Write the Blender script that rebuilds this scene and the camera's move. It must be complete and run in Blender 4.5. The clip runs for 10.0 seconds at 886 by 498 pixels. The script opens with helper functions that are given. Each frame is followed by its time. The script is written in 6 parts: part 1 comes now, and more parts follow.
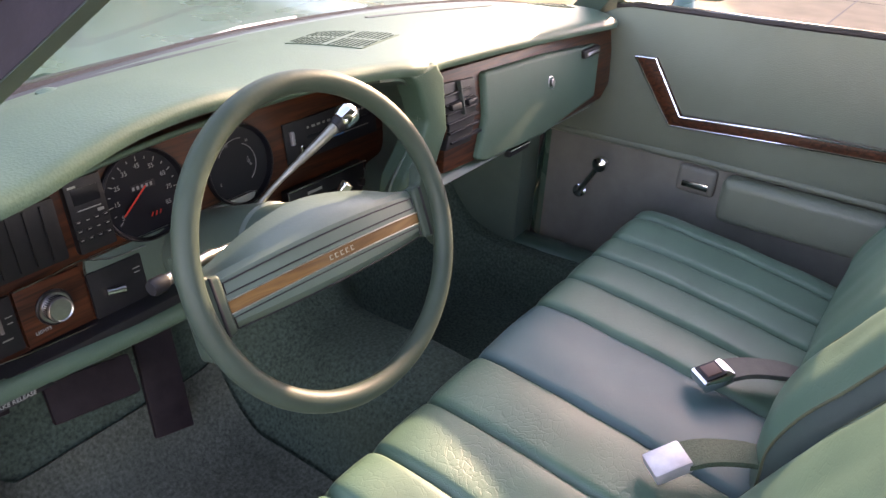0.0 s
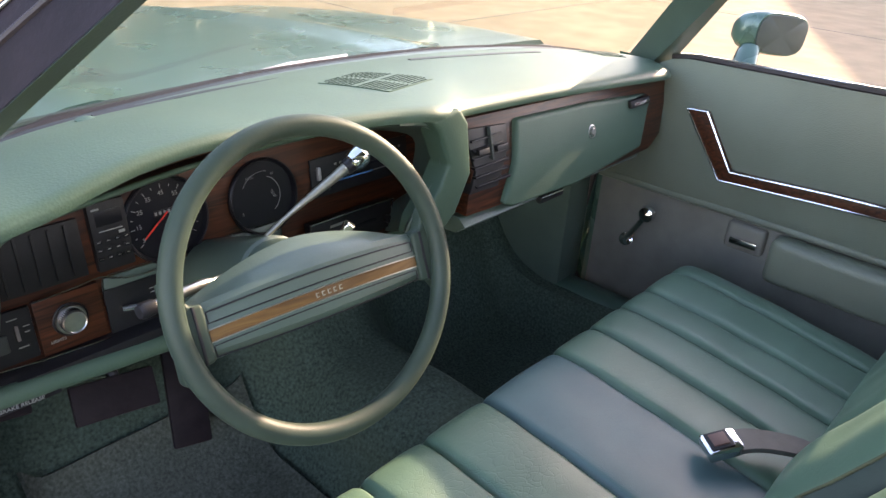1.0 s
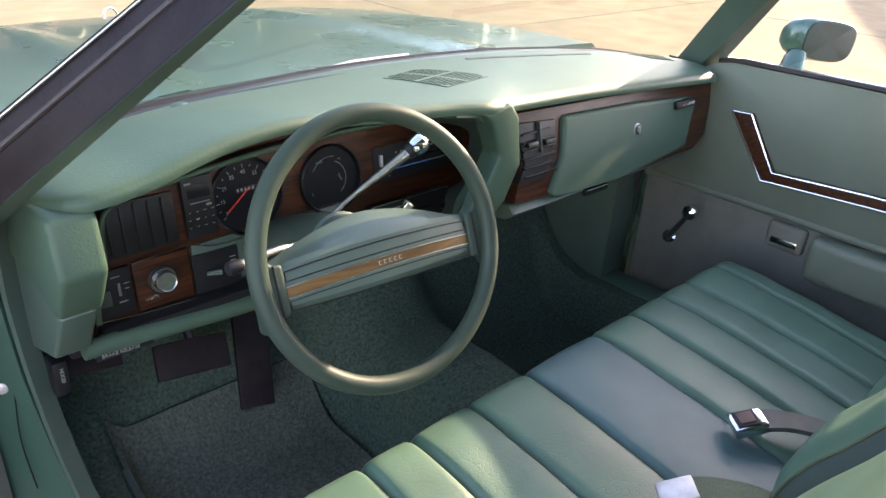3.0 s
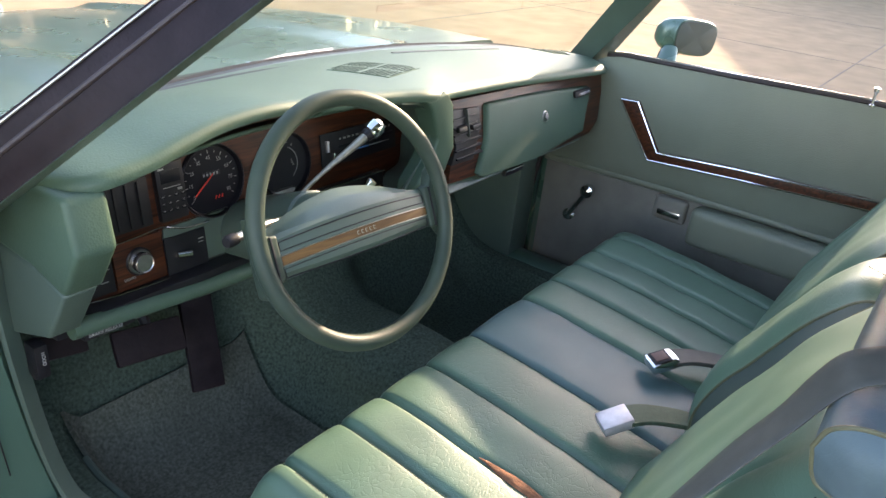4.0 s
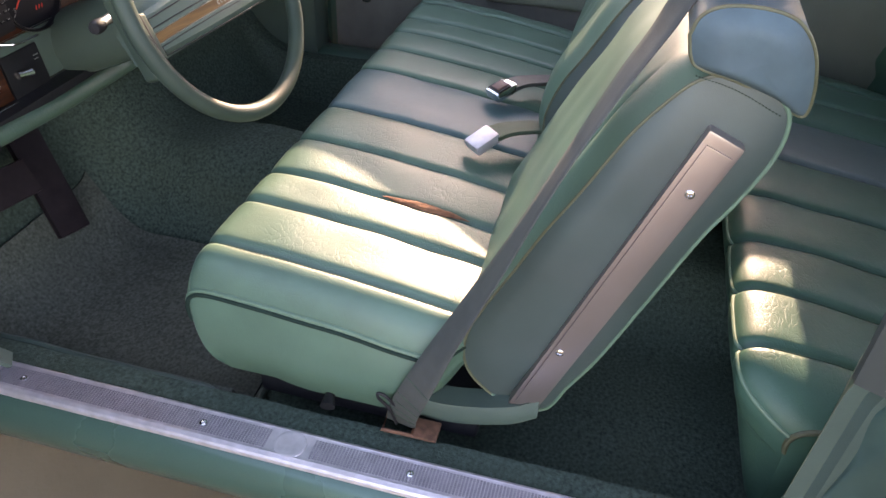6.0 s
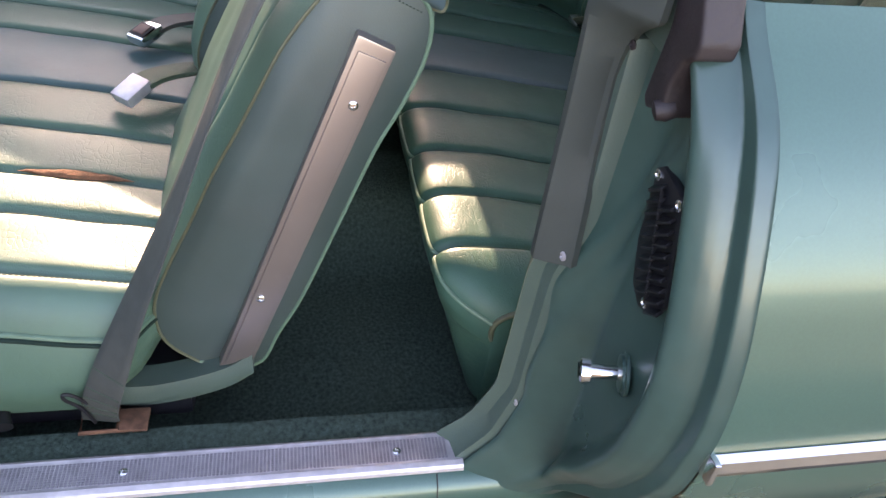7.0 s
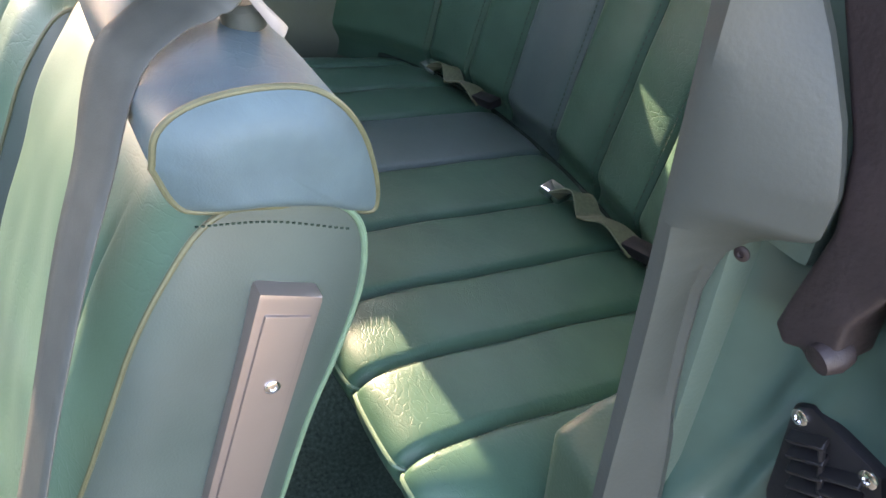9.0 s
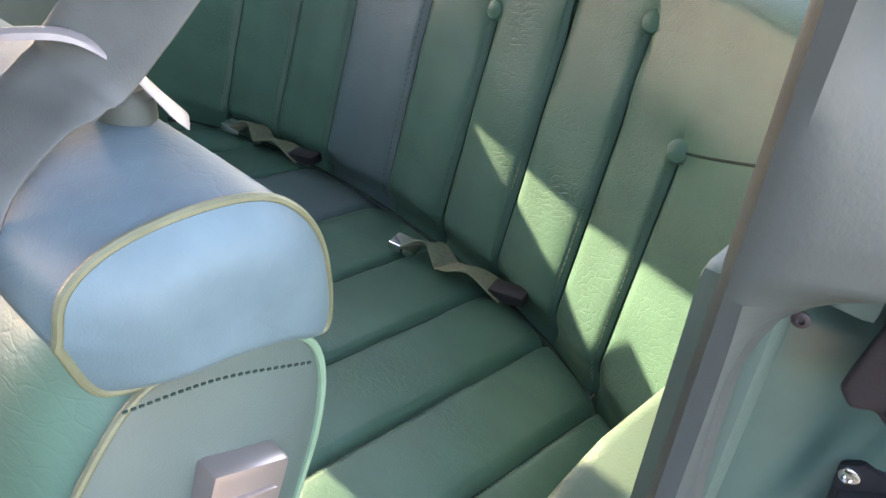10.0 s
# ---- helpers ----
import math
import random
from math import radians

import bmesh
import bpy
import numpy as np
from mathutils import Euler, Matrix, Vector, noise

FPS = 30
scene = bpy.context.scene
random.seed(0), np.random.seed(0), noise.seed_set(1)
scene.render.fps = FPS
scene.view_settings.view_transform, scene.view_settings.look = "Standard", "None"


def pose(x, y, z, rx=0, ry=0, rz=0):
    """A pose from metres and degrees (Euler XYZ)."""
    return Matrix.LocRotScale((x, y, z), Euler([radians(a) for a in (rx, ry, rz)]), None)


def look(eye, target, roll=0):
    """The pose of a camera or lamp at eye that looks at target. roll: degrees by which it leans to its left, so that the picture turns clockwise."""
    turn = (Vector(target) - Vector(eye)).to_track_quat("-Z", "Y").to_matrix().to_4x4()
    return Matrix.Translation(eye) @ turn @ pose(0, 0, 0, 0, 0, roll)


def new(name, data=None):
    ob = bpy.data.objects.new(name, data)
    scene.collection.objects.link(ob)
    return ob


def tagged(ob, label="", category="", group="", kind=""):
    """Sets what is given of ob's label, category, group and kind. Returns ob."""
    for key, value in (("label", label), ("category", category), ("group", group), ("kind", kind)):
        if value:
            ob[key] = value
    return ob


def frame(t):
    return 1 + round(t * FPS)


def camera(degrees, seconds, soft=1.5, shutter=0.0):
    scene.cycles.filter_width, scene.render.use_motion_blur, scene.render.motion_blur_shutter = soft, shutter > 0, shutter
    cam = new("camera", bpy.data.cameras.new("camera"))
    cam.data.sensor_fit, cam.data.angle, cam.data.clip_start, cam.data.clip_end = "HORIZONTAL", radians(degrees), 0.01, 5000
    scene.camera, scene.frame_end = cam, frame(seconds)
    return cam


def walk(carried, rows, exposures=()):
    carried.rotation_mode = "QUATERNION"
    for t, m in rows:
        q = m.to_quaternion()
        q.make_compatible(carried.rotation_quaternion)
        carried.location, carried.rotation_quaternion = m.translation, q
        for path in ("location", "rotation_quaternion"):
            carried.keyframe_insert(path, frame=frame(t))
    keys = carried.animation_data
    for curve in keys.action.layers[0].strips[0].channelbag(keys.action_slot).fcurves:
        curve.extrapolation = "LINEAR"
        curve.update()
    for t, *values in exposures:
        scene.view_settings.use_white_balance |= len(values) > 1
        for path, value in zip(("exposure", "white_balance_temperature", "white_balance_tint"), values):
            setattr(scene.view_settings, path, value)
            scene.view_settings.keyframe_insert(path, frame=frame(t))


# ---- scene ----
cam = camera(61.5, 10.0)
EXPO = [(0.0, 3.5, 8300, 40), (0.6, 3.35, 8000, 34), (2.5, 3.28, 7650, 28), (4.5, 3.2, 7700, 26), (5.2, 3.3, 8300, 36), (7.5, 3.35, 8100, 33), (8.5, 3.62, 8300, 34), (9.0, 4.1, 8150, 30), (10.0, 4.48, 8100, 30)]
PATH = [
    (0, (-0.872, 0.135, 1.291), (0.59, 1.102, 0.329), 3.0),
    (0.5, (-0.85, 0.087, 1.315), (0.559, 1.168, 0.396), 3.3),
    (1, (-0.807, 0.048, 1.323), (0.538, 1.217, 0.416), 3.9),
    (1.5, (-0.802, 0.032, 1.331), (0.504, 1.249, 0.43), 3.9),
    (2, (-0.81, 0.012, 1.336), (0.464, 1.262, 0.433), 3.6),
    (2.5, (-0.839, -0.014, 1.335), (0.398, 1.271, 0.431), 3.4),
    (2.7, (-0.851, -0.025, 1.336), (0.374, 1.268, 0.427), 3.5),
    (3.8, (-1.038, -0.014, 1.342), (0.421, 1.04, 0.47), 5.9),
    (4, (-1.074, -0.012, 1.343), (0.414, 0.995, 0.464), 6.1),
    (4.5, (-1.126, -0.025, 1.339), (0.353, 0.896, 0.358), 5.5),
    (5, (-1.173, -0.067, 1.334), (0.254, 0.798, 0.231), 3.3),
    (5.2, (-1.2, -0.084, 1.321), (0.225, 0.747, 0.189), 2.7),
    (6.3, (-1.29, 0.088, 1.232), (0.281, 0.209, -0.001), 3.1),
    (6.5, (-1.276, 0.088, 1.22), (0.285, 0.036, -0.03), 4.1),
    (7, (-1.253, 0.022, 1.206), (0.257, -0.36, -0.048), 7.6),
    (7.5, (-1.254, 0.022, 1.2), (0.219, -0.46, -0.064), 10.0),
    (8, (-1.248, 0.069, 1.188), (0.22, -0.384, -0.094), 8.9),
    (8.3, (-1.177, 0.07, 1.201), (0.279, -0.424, -0.079), 7.2),
    (8.5, (-1.091, 0.043, 1.201), (0.363, -0.459, -0.078), 4.2),
    (8.7, (-1.012, 0.025, 1.207), (0.434, -0.519, -0.064), 1.9),
    (8.9, (-0.932, 0.026, 1.202), (0.477, -0.661, -0.04), 1.7),
    (9, (-0.897, 0.023, 1.198), (0.487, -0.734, -0.031), 1.3),
    (9.2, (-0.841, 0.04, 1.199), (0.454, -0.895, -0.005), 2.1),
    (9.5, (-0.808, 0.063, 1.196), (0.38, -1.059, 0.042), 2.6),
    (9.7, (-0.791, 0.066, 1.192), (0.33, -1.142, 0.059), 3.5),
    (10, (-0.76, 0.056, 1.173), (0.326, -1.191, 0.05), 4.1),
]
walk(cam, [(t, look(eye, target, roll)) for t, eye, target, roll in PATH], exposures=EXPO)

# ---- light ----
SUN_ELEV, SUN_AZ = 21.0, 0.0  # low winter sun straight from the passenger side (+x)
world = bpy.data.worlds.new("world")
scene.world = world
world.use_nodes = True
sky = world.node_tree.nodes.new("ShaderNodeTexSky")
sky.sky_type, sky.sun_disc = "NISHITA", False
sky.sun_elevation, sky.sun_rotation = radians(SUN_ELEV), radians(90 - SUN_AZ)
bg = world.node_tree.nodes["Background"]
bg.inputs["Strength"].default_value = 0.15
world.node_tree.links.new(sky.outputs[0], bg.inputs[0])
sun = new("sun", bpy.data.lights.new("sun", "SUN"))
sun.data.energy, sun.data.angle, sun.data.color = 2.0, radians(0.5), (1.0, 0.86, 0.66)
SUN_DIR = Vector((math.cos(radians(SUN_AZ)) * math.cos(radians(SUN_ELEV)), math.sin(radians(SUN_AZ)) * math.cos(radians(SUN_ELEV)), math.sin(radians(SUN_ELEV))))
sun.matrix_world = look(SUN_DIR * 20, (0, 0, 0))


# ---- materials ----
def material(name, color, rough=0.5, metal=0.0, var=0.15, scale=30.0, bump=0.0, bump_scale=200.0, stain=0.0, stain_scale=4.0,
             stain_color=None, wrinkle=0.0, wrinkle_scale=18.0, coat=0.0, spec=0.5, stretch=(1, 1, 1), rough_var=0.08, grain="noise"):
    """A principled surface with colour variation at two scales, and relief at two scales."""
    mat = bpy.data.materials.new(name)
    mat.use_nodes = True
    nt = mat.node_tree
    N, L = nt.nodes.new, nt.links.new
    b = nt.nodes["Principled BSDF"]
    b.inputs["Metallic"].default_value = metal
    b.inputs["Coat Weight"].default_value = coat
    b.inputs["Coat Roughness"].default_value = 0.06
    b.inputs["Specular IOR Level"].default_value = spec
    tc = N("ShaderNodeTexCoord")
    mp = N("ShaderNodeMapping")
    mp.inputs["Scale"].default_value = stretch
    L(tc.outputs["Object"], mp.inputs[0])
    n1 = N("ShaderNodeTexNoise")
    n1.inputs["Scale"].default_value, n1.inputs["Detail"].default_value = scale, 6
    L(mp.outputs[0], n1.inputs[0])
    mr = N("ShaderNodeMapRange")
    mr.inputs[1].default_value, mr.inputs[2].default_value = 0.3, 0.7
    mr.inputs[3].default_value, mr.inputs[4].default_value = 1 - var, 1 + var
    L(n1.outputs[0], mr.inputs[0])
    mix = N("ShaderNodeMix")
    mix.data_type, mix.blend_type = "RGBA", "MULTIPLY"
    mix.inputs[0].default_value = 1
    mix.inputs[6].default_value = (*color, 1)
    L(mr.outputs[0], mix.inputs[7])
    out = mix.outputs[2]
    n2 = N("ShaderNodeTexNoise")
    n2.inputs["Scale"].default_value, n2.inputs["Detail"].default_value = stain_scale, 4
    L(tc.outputs["Object"], n2.inputs[0])
    if stain:
        r2 = N("ShaderNodeMapRange")
        r2.inputs[1].default_value, r2.inputs[2].default_value = 0.45, 0.75
        r2.inputs[3].default_value, r2.inputs[4].default_value = 0, stain
        L(n2.outputs[0], r2.inputs[0])
        m2 = N("ShaderNodeMix")
        m2.data_type = "RGBA"
        m2.inputs[7].default_value = (*(stain_color or [c * 0.5 for c in color]), 1)
        L(r2.outputs[0], m2.inputs[0])
        L(out, m2.inputs[6])
        out = m2.outputs[2]
    L(out, b.inputs["Base Color"])
    rr = N("ShaderNodeMapRange")
    rr.inputs[3].default_value, rr.inputs[4].default_value = max(0.02, rough - rough_var), min(1, rough + rough_var)
    L(n2.outputs[0], rr.inputs[0])
    L(rr.outputs[0], b.inputs["Roughness"])
    last = None
    if wrinkle:
        # fine crease lines in patches, over slow soft undulation
        nd = N("ShaderNodeTexNoise")
        nd.inputs["Scale"].default_value, nd.inputs["Detail"].default_value = 22, 3
        L(mp.outputs[0], nd.inputs[0])
        wv = N("ShaderNodeMix")
        wv.data_type, wv.blend_type = "RGBA", "ADD"
        wv.inputs[0].default_value = 0.045
        L(mp.outputs[0], wv.inputs[6])
        L(nd.outputs[1], wv.inputs[7])
        nw = N("ShaderNodeTexVoronoi")
        nw.feature = "DISTANCE_TO_EDGE"
        nw.inputs["Scale"].default_value = wrinkle_scale
        L(wv.outputs[2], nw.inputs["Vector"])
        cl = N("ShaderNodeMapRange")
        cl.interpolation_type = "SMOOTHSTEP"
        cl.inputs[1].default_value, cl.inputs[2].default_value = 0.0, 0.10
        L(nw.outputs["Distance"], cl.inputs[0])
        nm = N("ShaderNodeTexNoise")
        nm.inputs["Scale"].default_value, nm.inputs["Detail"].default_value = 9, 3
        L(mp.outputs[0], nm.inputs[0])
        mk = N("ShaderNodeMapRange")
        mk.inputs[1].default_value, mk.inputs[2].default_value = 0.40, 0.62
        mk.inputs[3].default_value, mk.inputs[4].default_value = 0.12, 1.0
        L(nm.outputs[0], mk.inputs[0])
        mm = N("ShaderNodeMath")
        mm.operation = "MULTIPLY"
        L(cl.outputs[0], mm.inputs[0])
        L(mk.outputs[0], mm.inputs[1])
        bw = N("ShaderNodeBump")
        bw.inputs["Strength"].default_value, bw.inputs["Distance"].default_value = wrinkle, 0.0010
        L(mm.outputs[0], bw.inputs["Height"])
        bu = N("ShaderNodeBump")
        bu.inputs["Strength"].default_value, bu.inputs["Distance"].default_value = min(0.14, wrinkle * 0.5), 0.004
        L(nd.outputs[0], bu.inputs["Height"])
        L(bu.outputs[0], bw.inputs["Normal"])
        last = bw
    if bump:
        if grain == "cell":
            nb = N("ShaderNodeTexVoronoi")
        else:
            nb = N("ShaderNodeTexNoise")
            nb.inputs["Detail"].default_value = 4
        nb.inputs["Scale"].default_value = bump_scale
        L(mp.outputs[0], nb.inputs[0])
        bb = N("ShaderNodeBump")
        bb.inputs["Strength"].default_value, bb.inputs["Distance"].default_value = bump, 0.002
        L(nb.outputs[0], bb.inputs["Height"])
        if last:
            L(last.outputs[0], bb.inputs["Normal"])
        last = bb
    if last:
        L(last.outputs[0], b.inputs["Normal"])
    return mat


def wood(name, dark, light):
    mat = material(name, dark, 0.40, coat=0.04, var=0.1, spec=0.25)
    nt = mat.node_tree
    N, L = nt.nodes.new, nt.links.new
    b = nt.nodes["Principled BSDF"]
    tc, mp = N("ShaderNodeTexCoord"), N("ShaderNodeMapping")
    mp.inputs["Scale"].default_value = (2.5, 20, 38)
    L(tc.outputs["Object"], mp.inputs[0])
    n = N("ShaderNodeTexNoise")
    n.inputs["Scale"].default_value, n.inputs["Detail"].default_value, n.inputs["Distortion"].default_value = 3.0, 8, 1.2
    L(mp.outputs[0], n.inputs[0])
    r = N("ShaderNodeValToRGB")
    r.color_ramp.elements[0].position, r.color_ramp.elements[1].position = 0.32, 0.7
    r.color_ramp.elements[0].color, r.color_ramp.elements[1].color = (*dark, 1), (*light, 1)
    L(n.outputs[0], r.inputs[0])
    L(r.outputs[0], b.inputs["Base Color"])
    return mat


GREEN = (0.066, 0.134, 0.094)
vinyl = material("green_vinyl", GREEN, 0.42, var=0.10, scale=14, bump=0.05, bump_scale=800, wrinkle=0.14, wrinkle_scale=95, stretch=(0.40, 1, 1), stain=0.25, stain_scale=5, stain_color=(0.078, 0.138, 0.098), grain="cell", spec=0.45)
vinyl_crease = material("creased_green_vinyl", GREEN, 0.42, var=0.12, scale=16, bump=0.05, bump_scale=800, wrinkle=0.26, wrinkle_scale=135, stretch=(0.50, 0.75, 1), stain=0.25, stain_scale=6, stain_color=(0.078, 0.138, 0.098), grain="cell", spec=0.45)
vinyl_blue = material("faded_blue_green_vinyl", (0.066, 0.126, 0.126), 0.42, var=0.08, scale=12, bump=0.08, bump_scale=700, wrinkle=0.05, wrinkle_scale=34, grain="cell", spec=0.32)
# rear bench copy of the green vinyl, cabin shade put into its colour
vinyl_shaded = material("shaded_green_vinyl", (0.036, 0.097, 0.068), 0.42, var=0.10, scale=16, bump=0.07, bump_scale=800, wrinkle=0.28, wrinkle_scale=120, stretch=(0.55, 1, 1), stain=0.08, stain_scale=6, stain_color=(0.032, 0.080, 0.052), grain="cell", spec=0.30)
headrest_blue = material("worn_blue_vinyl", (0.066, 0.108, 0.122), 0.55, var=0.16, scale=22, bump=0.06, bump_scale=800, wrinkle=0.10, wrinkle_scale=60, stain=0.3, stain_scale=12, stain_color=(0.050, 0.082, 0.104), grain="cell", spec=0.22)
# rear copy of the blue middle panel vinyl, likewise darkened for shade
vinyl_shaded_blue = material("shaded_blue_grey_vinyl", (0.052, 0.092, 0.088), 0.38, var=0.08, scale=12, bump=0.2, bump_scale=420, wrinkle=0.1, wrinkle_scale=30, grain="cell", spec=0.6)
rust_mat = material("rusty_steel", (0.16, 0.075, 0.045), 0.75, metal=0.3, var=0.4, scale=80, bump=0.3, bump_scale=300)
seam_dark = material("dark_seam", (0.014, 0.030, 0.024), 0.85, spec=0.1)
vinyl_grey = material("grey_green_vinyl", (0.043, 0.067, 0.061), 0.42, var=0.12, scale=10, bump=0.08, bump_scale=700, wrinkle=0.10, wrinkle_scale=8, stain=0.3, stain_scale=9, stain_color=(0.072, 0.084, 0.078), grain="cell")
piping_mat = material("olive_piping", (0.080, 0.086, 0.048), 0.5, var=0.15, scale=60, bump=0.2, bump_scale=300)
piping_green = material("green_piping", (0.09, 0.165, 0.11), 0.45, var=0.12, scale=60)
thread_mat = material("green_thread", (0.040, 0.072, 0.050), 0.8, var=0.3, scale=200)
dash_mat = material("green_padded_dash", (0.047, 0.090, 0.064), 0.50, var=0.08, scale=9, bump=0.12, bump_scale=330, stain=0.25, stain_scale=3, stain_color=(0.054, 0.096, 0.064), grain="cell", spec=0.32)
plastic_green = material("green_hard_plastic", (0.062, 0.098, 0.080), 0.42, var=0.08, scale=12, bump=0.15, bump_scale=300, stain=0.2)
wheel_mat = material("green_steering_plastic", (0.028, 0.047, 0.036), 0.50, spec=0.24, var=0.1, scale=20, bump=0.1, bump_scale=250, stain=0.25, stain_scale=12, stain_color=(0.058, 0.076, 0.050))
door_mat = material("green_door_vinyl", (0.122, 0.148, 0.118), 0.42, var=0.08, scale=8, bump=0.2, bump_scale=350, wrinkle=0.12, wrinkle_scale=4, grain="cell")
door_low = material("grey_green_lower_door", (0.132, 0.134, 0.120), 0.6, var=0.1, scale=20, bump=0.2, bump_scale=250)
paint = material("metallic_green_paint", (0.046, 0.108, 0.084), 0.28, metal=0.22, var=0.05, scale=400, coat=0.35, stain=0.15, stain_scale=6, rough_var=0.04)
jamb_paint = material("teal_green_jamb_paint", (0.033, 0.076, 0.065), 0.30, metal=0.10, var=0.08, scale=40, coat=0.3, stain=0.35, stain_scale=7, stain_color=(0.060, 0.108, 0.090))
carpet_mat = material("dark_green_carpet", (0.050, 0.078, 0.062), 0.95, var=0.45, scale=160, bump=1.0, bump_scale=260, stain=0.4, stain_scale=7, stain_color=(0.060, 0.085, 0.062), spec=0.1)
dark_carpet = material("worn_dark_carpet", (0.078, 0.092, 0.076), 0.95, var=0.4, scale=160, bump=1.0, bump_scale=260, stain=0.4, stain_scale=5, stain_color=(0.045, 0.05, 0.04), spec=0.1)
black = material("black_plastic", (0.011, 0.011, 0.013), 0.45, var=0.2, scale=60, bump=0.1, spec=0.3)
dark_plum = material("dark_plum_rubber", (0.022, 0.015, 0.016), 0.6, var=0.25, scale=30, bump=0.5, bump_scale=120, stain=0.3, stain_color=(0.036, 0.025, 0.025))
pillar_rubber = material("dark_pillar_rubber", (0.014, 0.010, 0.012), 0.6, var=0.25, scale=30, bump=0.4, bump_scale=120, spec=0.15)
gauge_black = material("black_gauge_face", (0.008, 0.008, 0.011), 0.35, var=0.1, coat=0.08, spec=0.2)
chrome = material("chrome", (0.75, 0.75, 0.76), 0.12, metal=1.0, var=0.05, scale=80, rough_var=0.05)
steel = material("brushed_aluminium", (0.62, 0.58, 0.60), 0.5, metal=0.7, var=0.12, scale=60, stain=0.4, stain_scale=20, stain_color=(0.36, 0.33, 0.33), rough_var=0.1)
knob_metal = material("satin_knob_metal", (0.40, 0.39, 0.38), 0.30, metal=1.0, var=0.10, scale=120, rough_var=0.08)
lever_metal = material("dull_lever_metal", (0.34, 0.33, 0.28), 0.38, metal=0.9, var=0.15, scale=90, rough_var=0.08)
# darker than the plate, so the ribs' shading is put into their colour
rib_metal = material("darkened_rib_metal", (0.36, 0.34, 0.37), 0.45, metal=0.8, var=0.2, scale=90)
rose_metal = material("rose_tinted_trim_metal", (0.30, 0.255, 0.235), 0.32, metal=0.75, var=0.05, scale=20, stain=0.3, stain_scale=5, stain_color=(0.24, 0.21, 0.20), rough_var=0.08)
white_mark = material("white_marking", (0.22, 0.23, 0.22), 0.6, var=0.05)
red_mark = material("red_marking", (0.6, 0.03, 0.015), 0.5, var=0.05)
blue_mark = material("blue_marking", (0.05, 0.22, 0.5), 0.5, var=0.05)
woodgrain = wood("woodgrain_trim", (0.016, 0.005, 0.003), (0.092, 0.027, 0.011))
woodgrain_light = wood("light_woodgrain_strip", (0.075, 0.034, 0.010), (0.20, 0.105, 0.034))
foam = material("torn_orange_foam", (0.17, 0.072, 0.034), 0.9, var=0.4, scale=90, bump=0.8, bump_scale=150)
belt_mat = material("grey_green_belt_webbing", (0.052, 0.058, 0.052), 0.6, var=0.12, scale=60, bump=0.12, bump_scale=900, stretch=(1, 1, 1), stain=0.2)
belt_olive = material("olive_belt_webbing", (0.105, 0.125, 0.075), 0.65, var=0.2, scale=200, bump=0.4, bump_scale=500)
belt_dark = material("dark_green_belt_webbing", (0.05, 0.085, 0.052), 0.7, var=0.2, scale=300, bump=0.6, bump_scale=500)
pale_plastic = material("pale_grey_plastic", (0.17, 0.155, 0.15), 0.45, var=0.15, scale=50, stain=0.3)
grey_plastic = material("grey_pillar_plastic", (0.044, 0.054, 0.049), 0.55, spec=0.32, var=0.08, scale=20, bump=0.10, bump_scale=300, stain=0.35, stain_scale=8, stain_color=(0.062, 0.070, 0.064))
tyre_mat = material("black_tyre_rubber", (0.02, 0.02, 0.02), 0.8, var=0.3, scale=40, bump=0.4)
headliner = material("green_headliner", (0.16, 0.19, 0.15), 0.8, var=0.08, scale=30, bump=0.3)
concrete = material("tan_concrete", (0.245, 0.190, 0.122), 0.85, var=0.14, scale=3, bump=0.5, bump_scale=90, stain=0.35, stain_scale=0.7, stain_color=(0.200, 0.155, 0.105), spec=0.02)
joint_mat = material("dark_slab_joint", (0.10, 0.085, 0.07), 0.95, var=0.3, scale=20)
house_wall = material("pale_house_siding", (0.5, 0.46, 0.40), 0.8, var=0.1, scale=2)
house_roof = material("dark_roof_shingle", (0.08, 0.07, 0.065), 0.9, var=0.25, scale=6, bump=0.5, bump_scale=30)
bark = material("grey_bark", (0.11, 0.09, 0.075), 0.9, var=0.3, scale=8, bump=0.6, bump_scale=30)


def glass(name, tint=(0.95, 1.0, 0.97)):
    mat = bpy.data.materials.new(name)
    mat.use_nodes = True
    nt = mat.node_tree
    nt.nodes.remove(nt.nodes["Principled BSDF"])
    t, g, mx, fr = nt.nodes.new("ShaderNodeBsdfTransparent"), nt.nodes.new("ShaderNodeBsdfGlossy"), nt.nodes.new("ShaderNodeMixShader"), nt.nodes.new("ShaderNodeLayerWeight")
    t.inputs[0].default_value = (*tint, 1)
    g.inputs["Roughness"].default_value = 0.02
    pw, ad = nt.nodes.new("ShaderNodeMath"), nt.nodes.new("ShaderNodeMath")
    pw.operation, pw.inputs[1].default_value = "POWER", 5.0
    ad.operation, ad.inputs[1].default_value, ad.inputs[2].default_value = "MULTIPLY_ADD", 0.9, 0.05
    nt.links.new(fr.outputs["Facing"], pw.inputs[0])
    nt.links.new(pw.outputs[0], ad.inputs[0])
    nt.links.new(ad.outputs[0], mx.inputs[0])
    nt.links.new(t.outputs[0], mx.inputs[1])
    nt.links.new(g.outputs[0], mx.inputs[2])
    nt.links.new(mx.outputs[0], nt.nodes["Material Output"].inputs[0])
    return mat


glass_mat = glass("tinted_glass", (0.82, 0.90, 0.85))


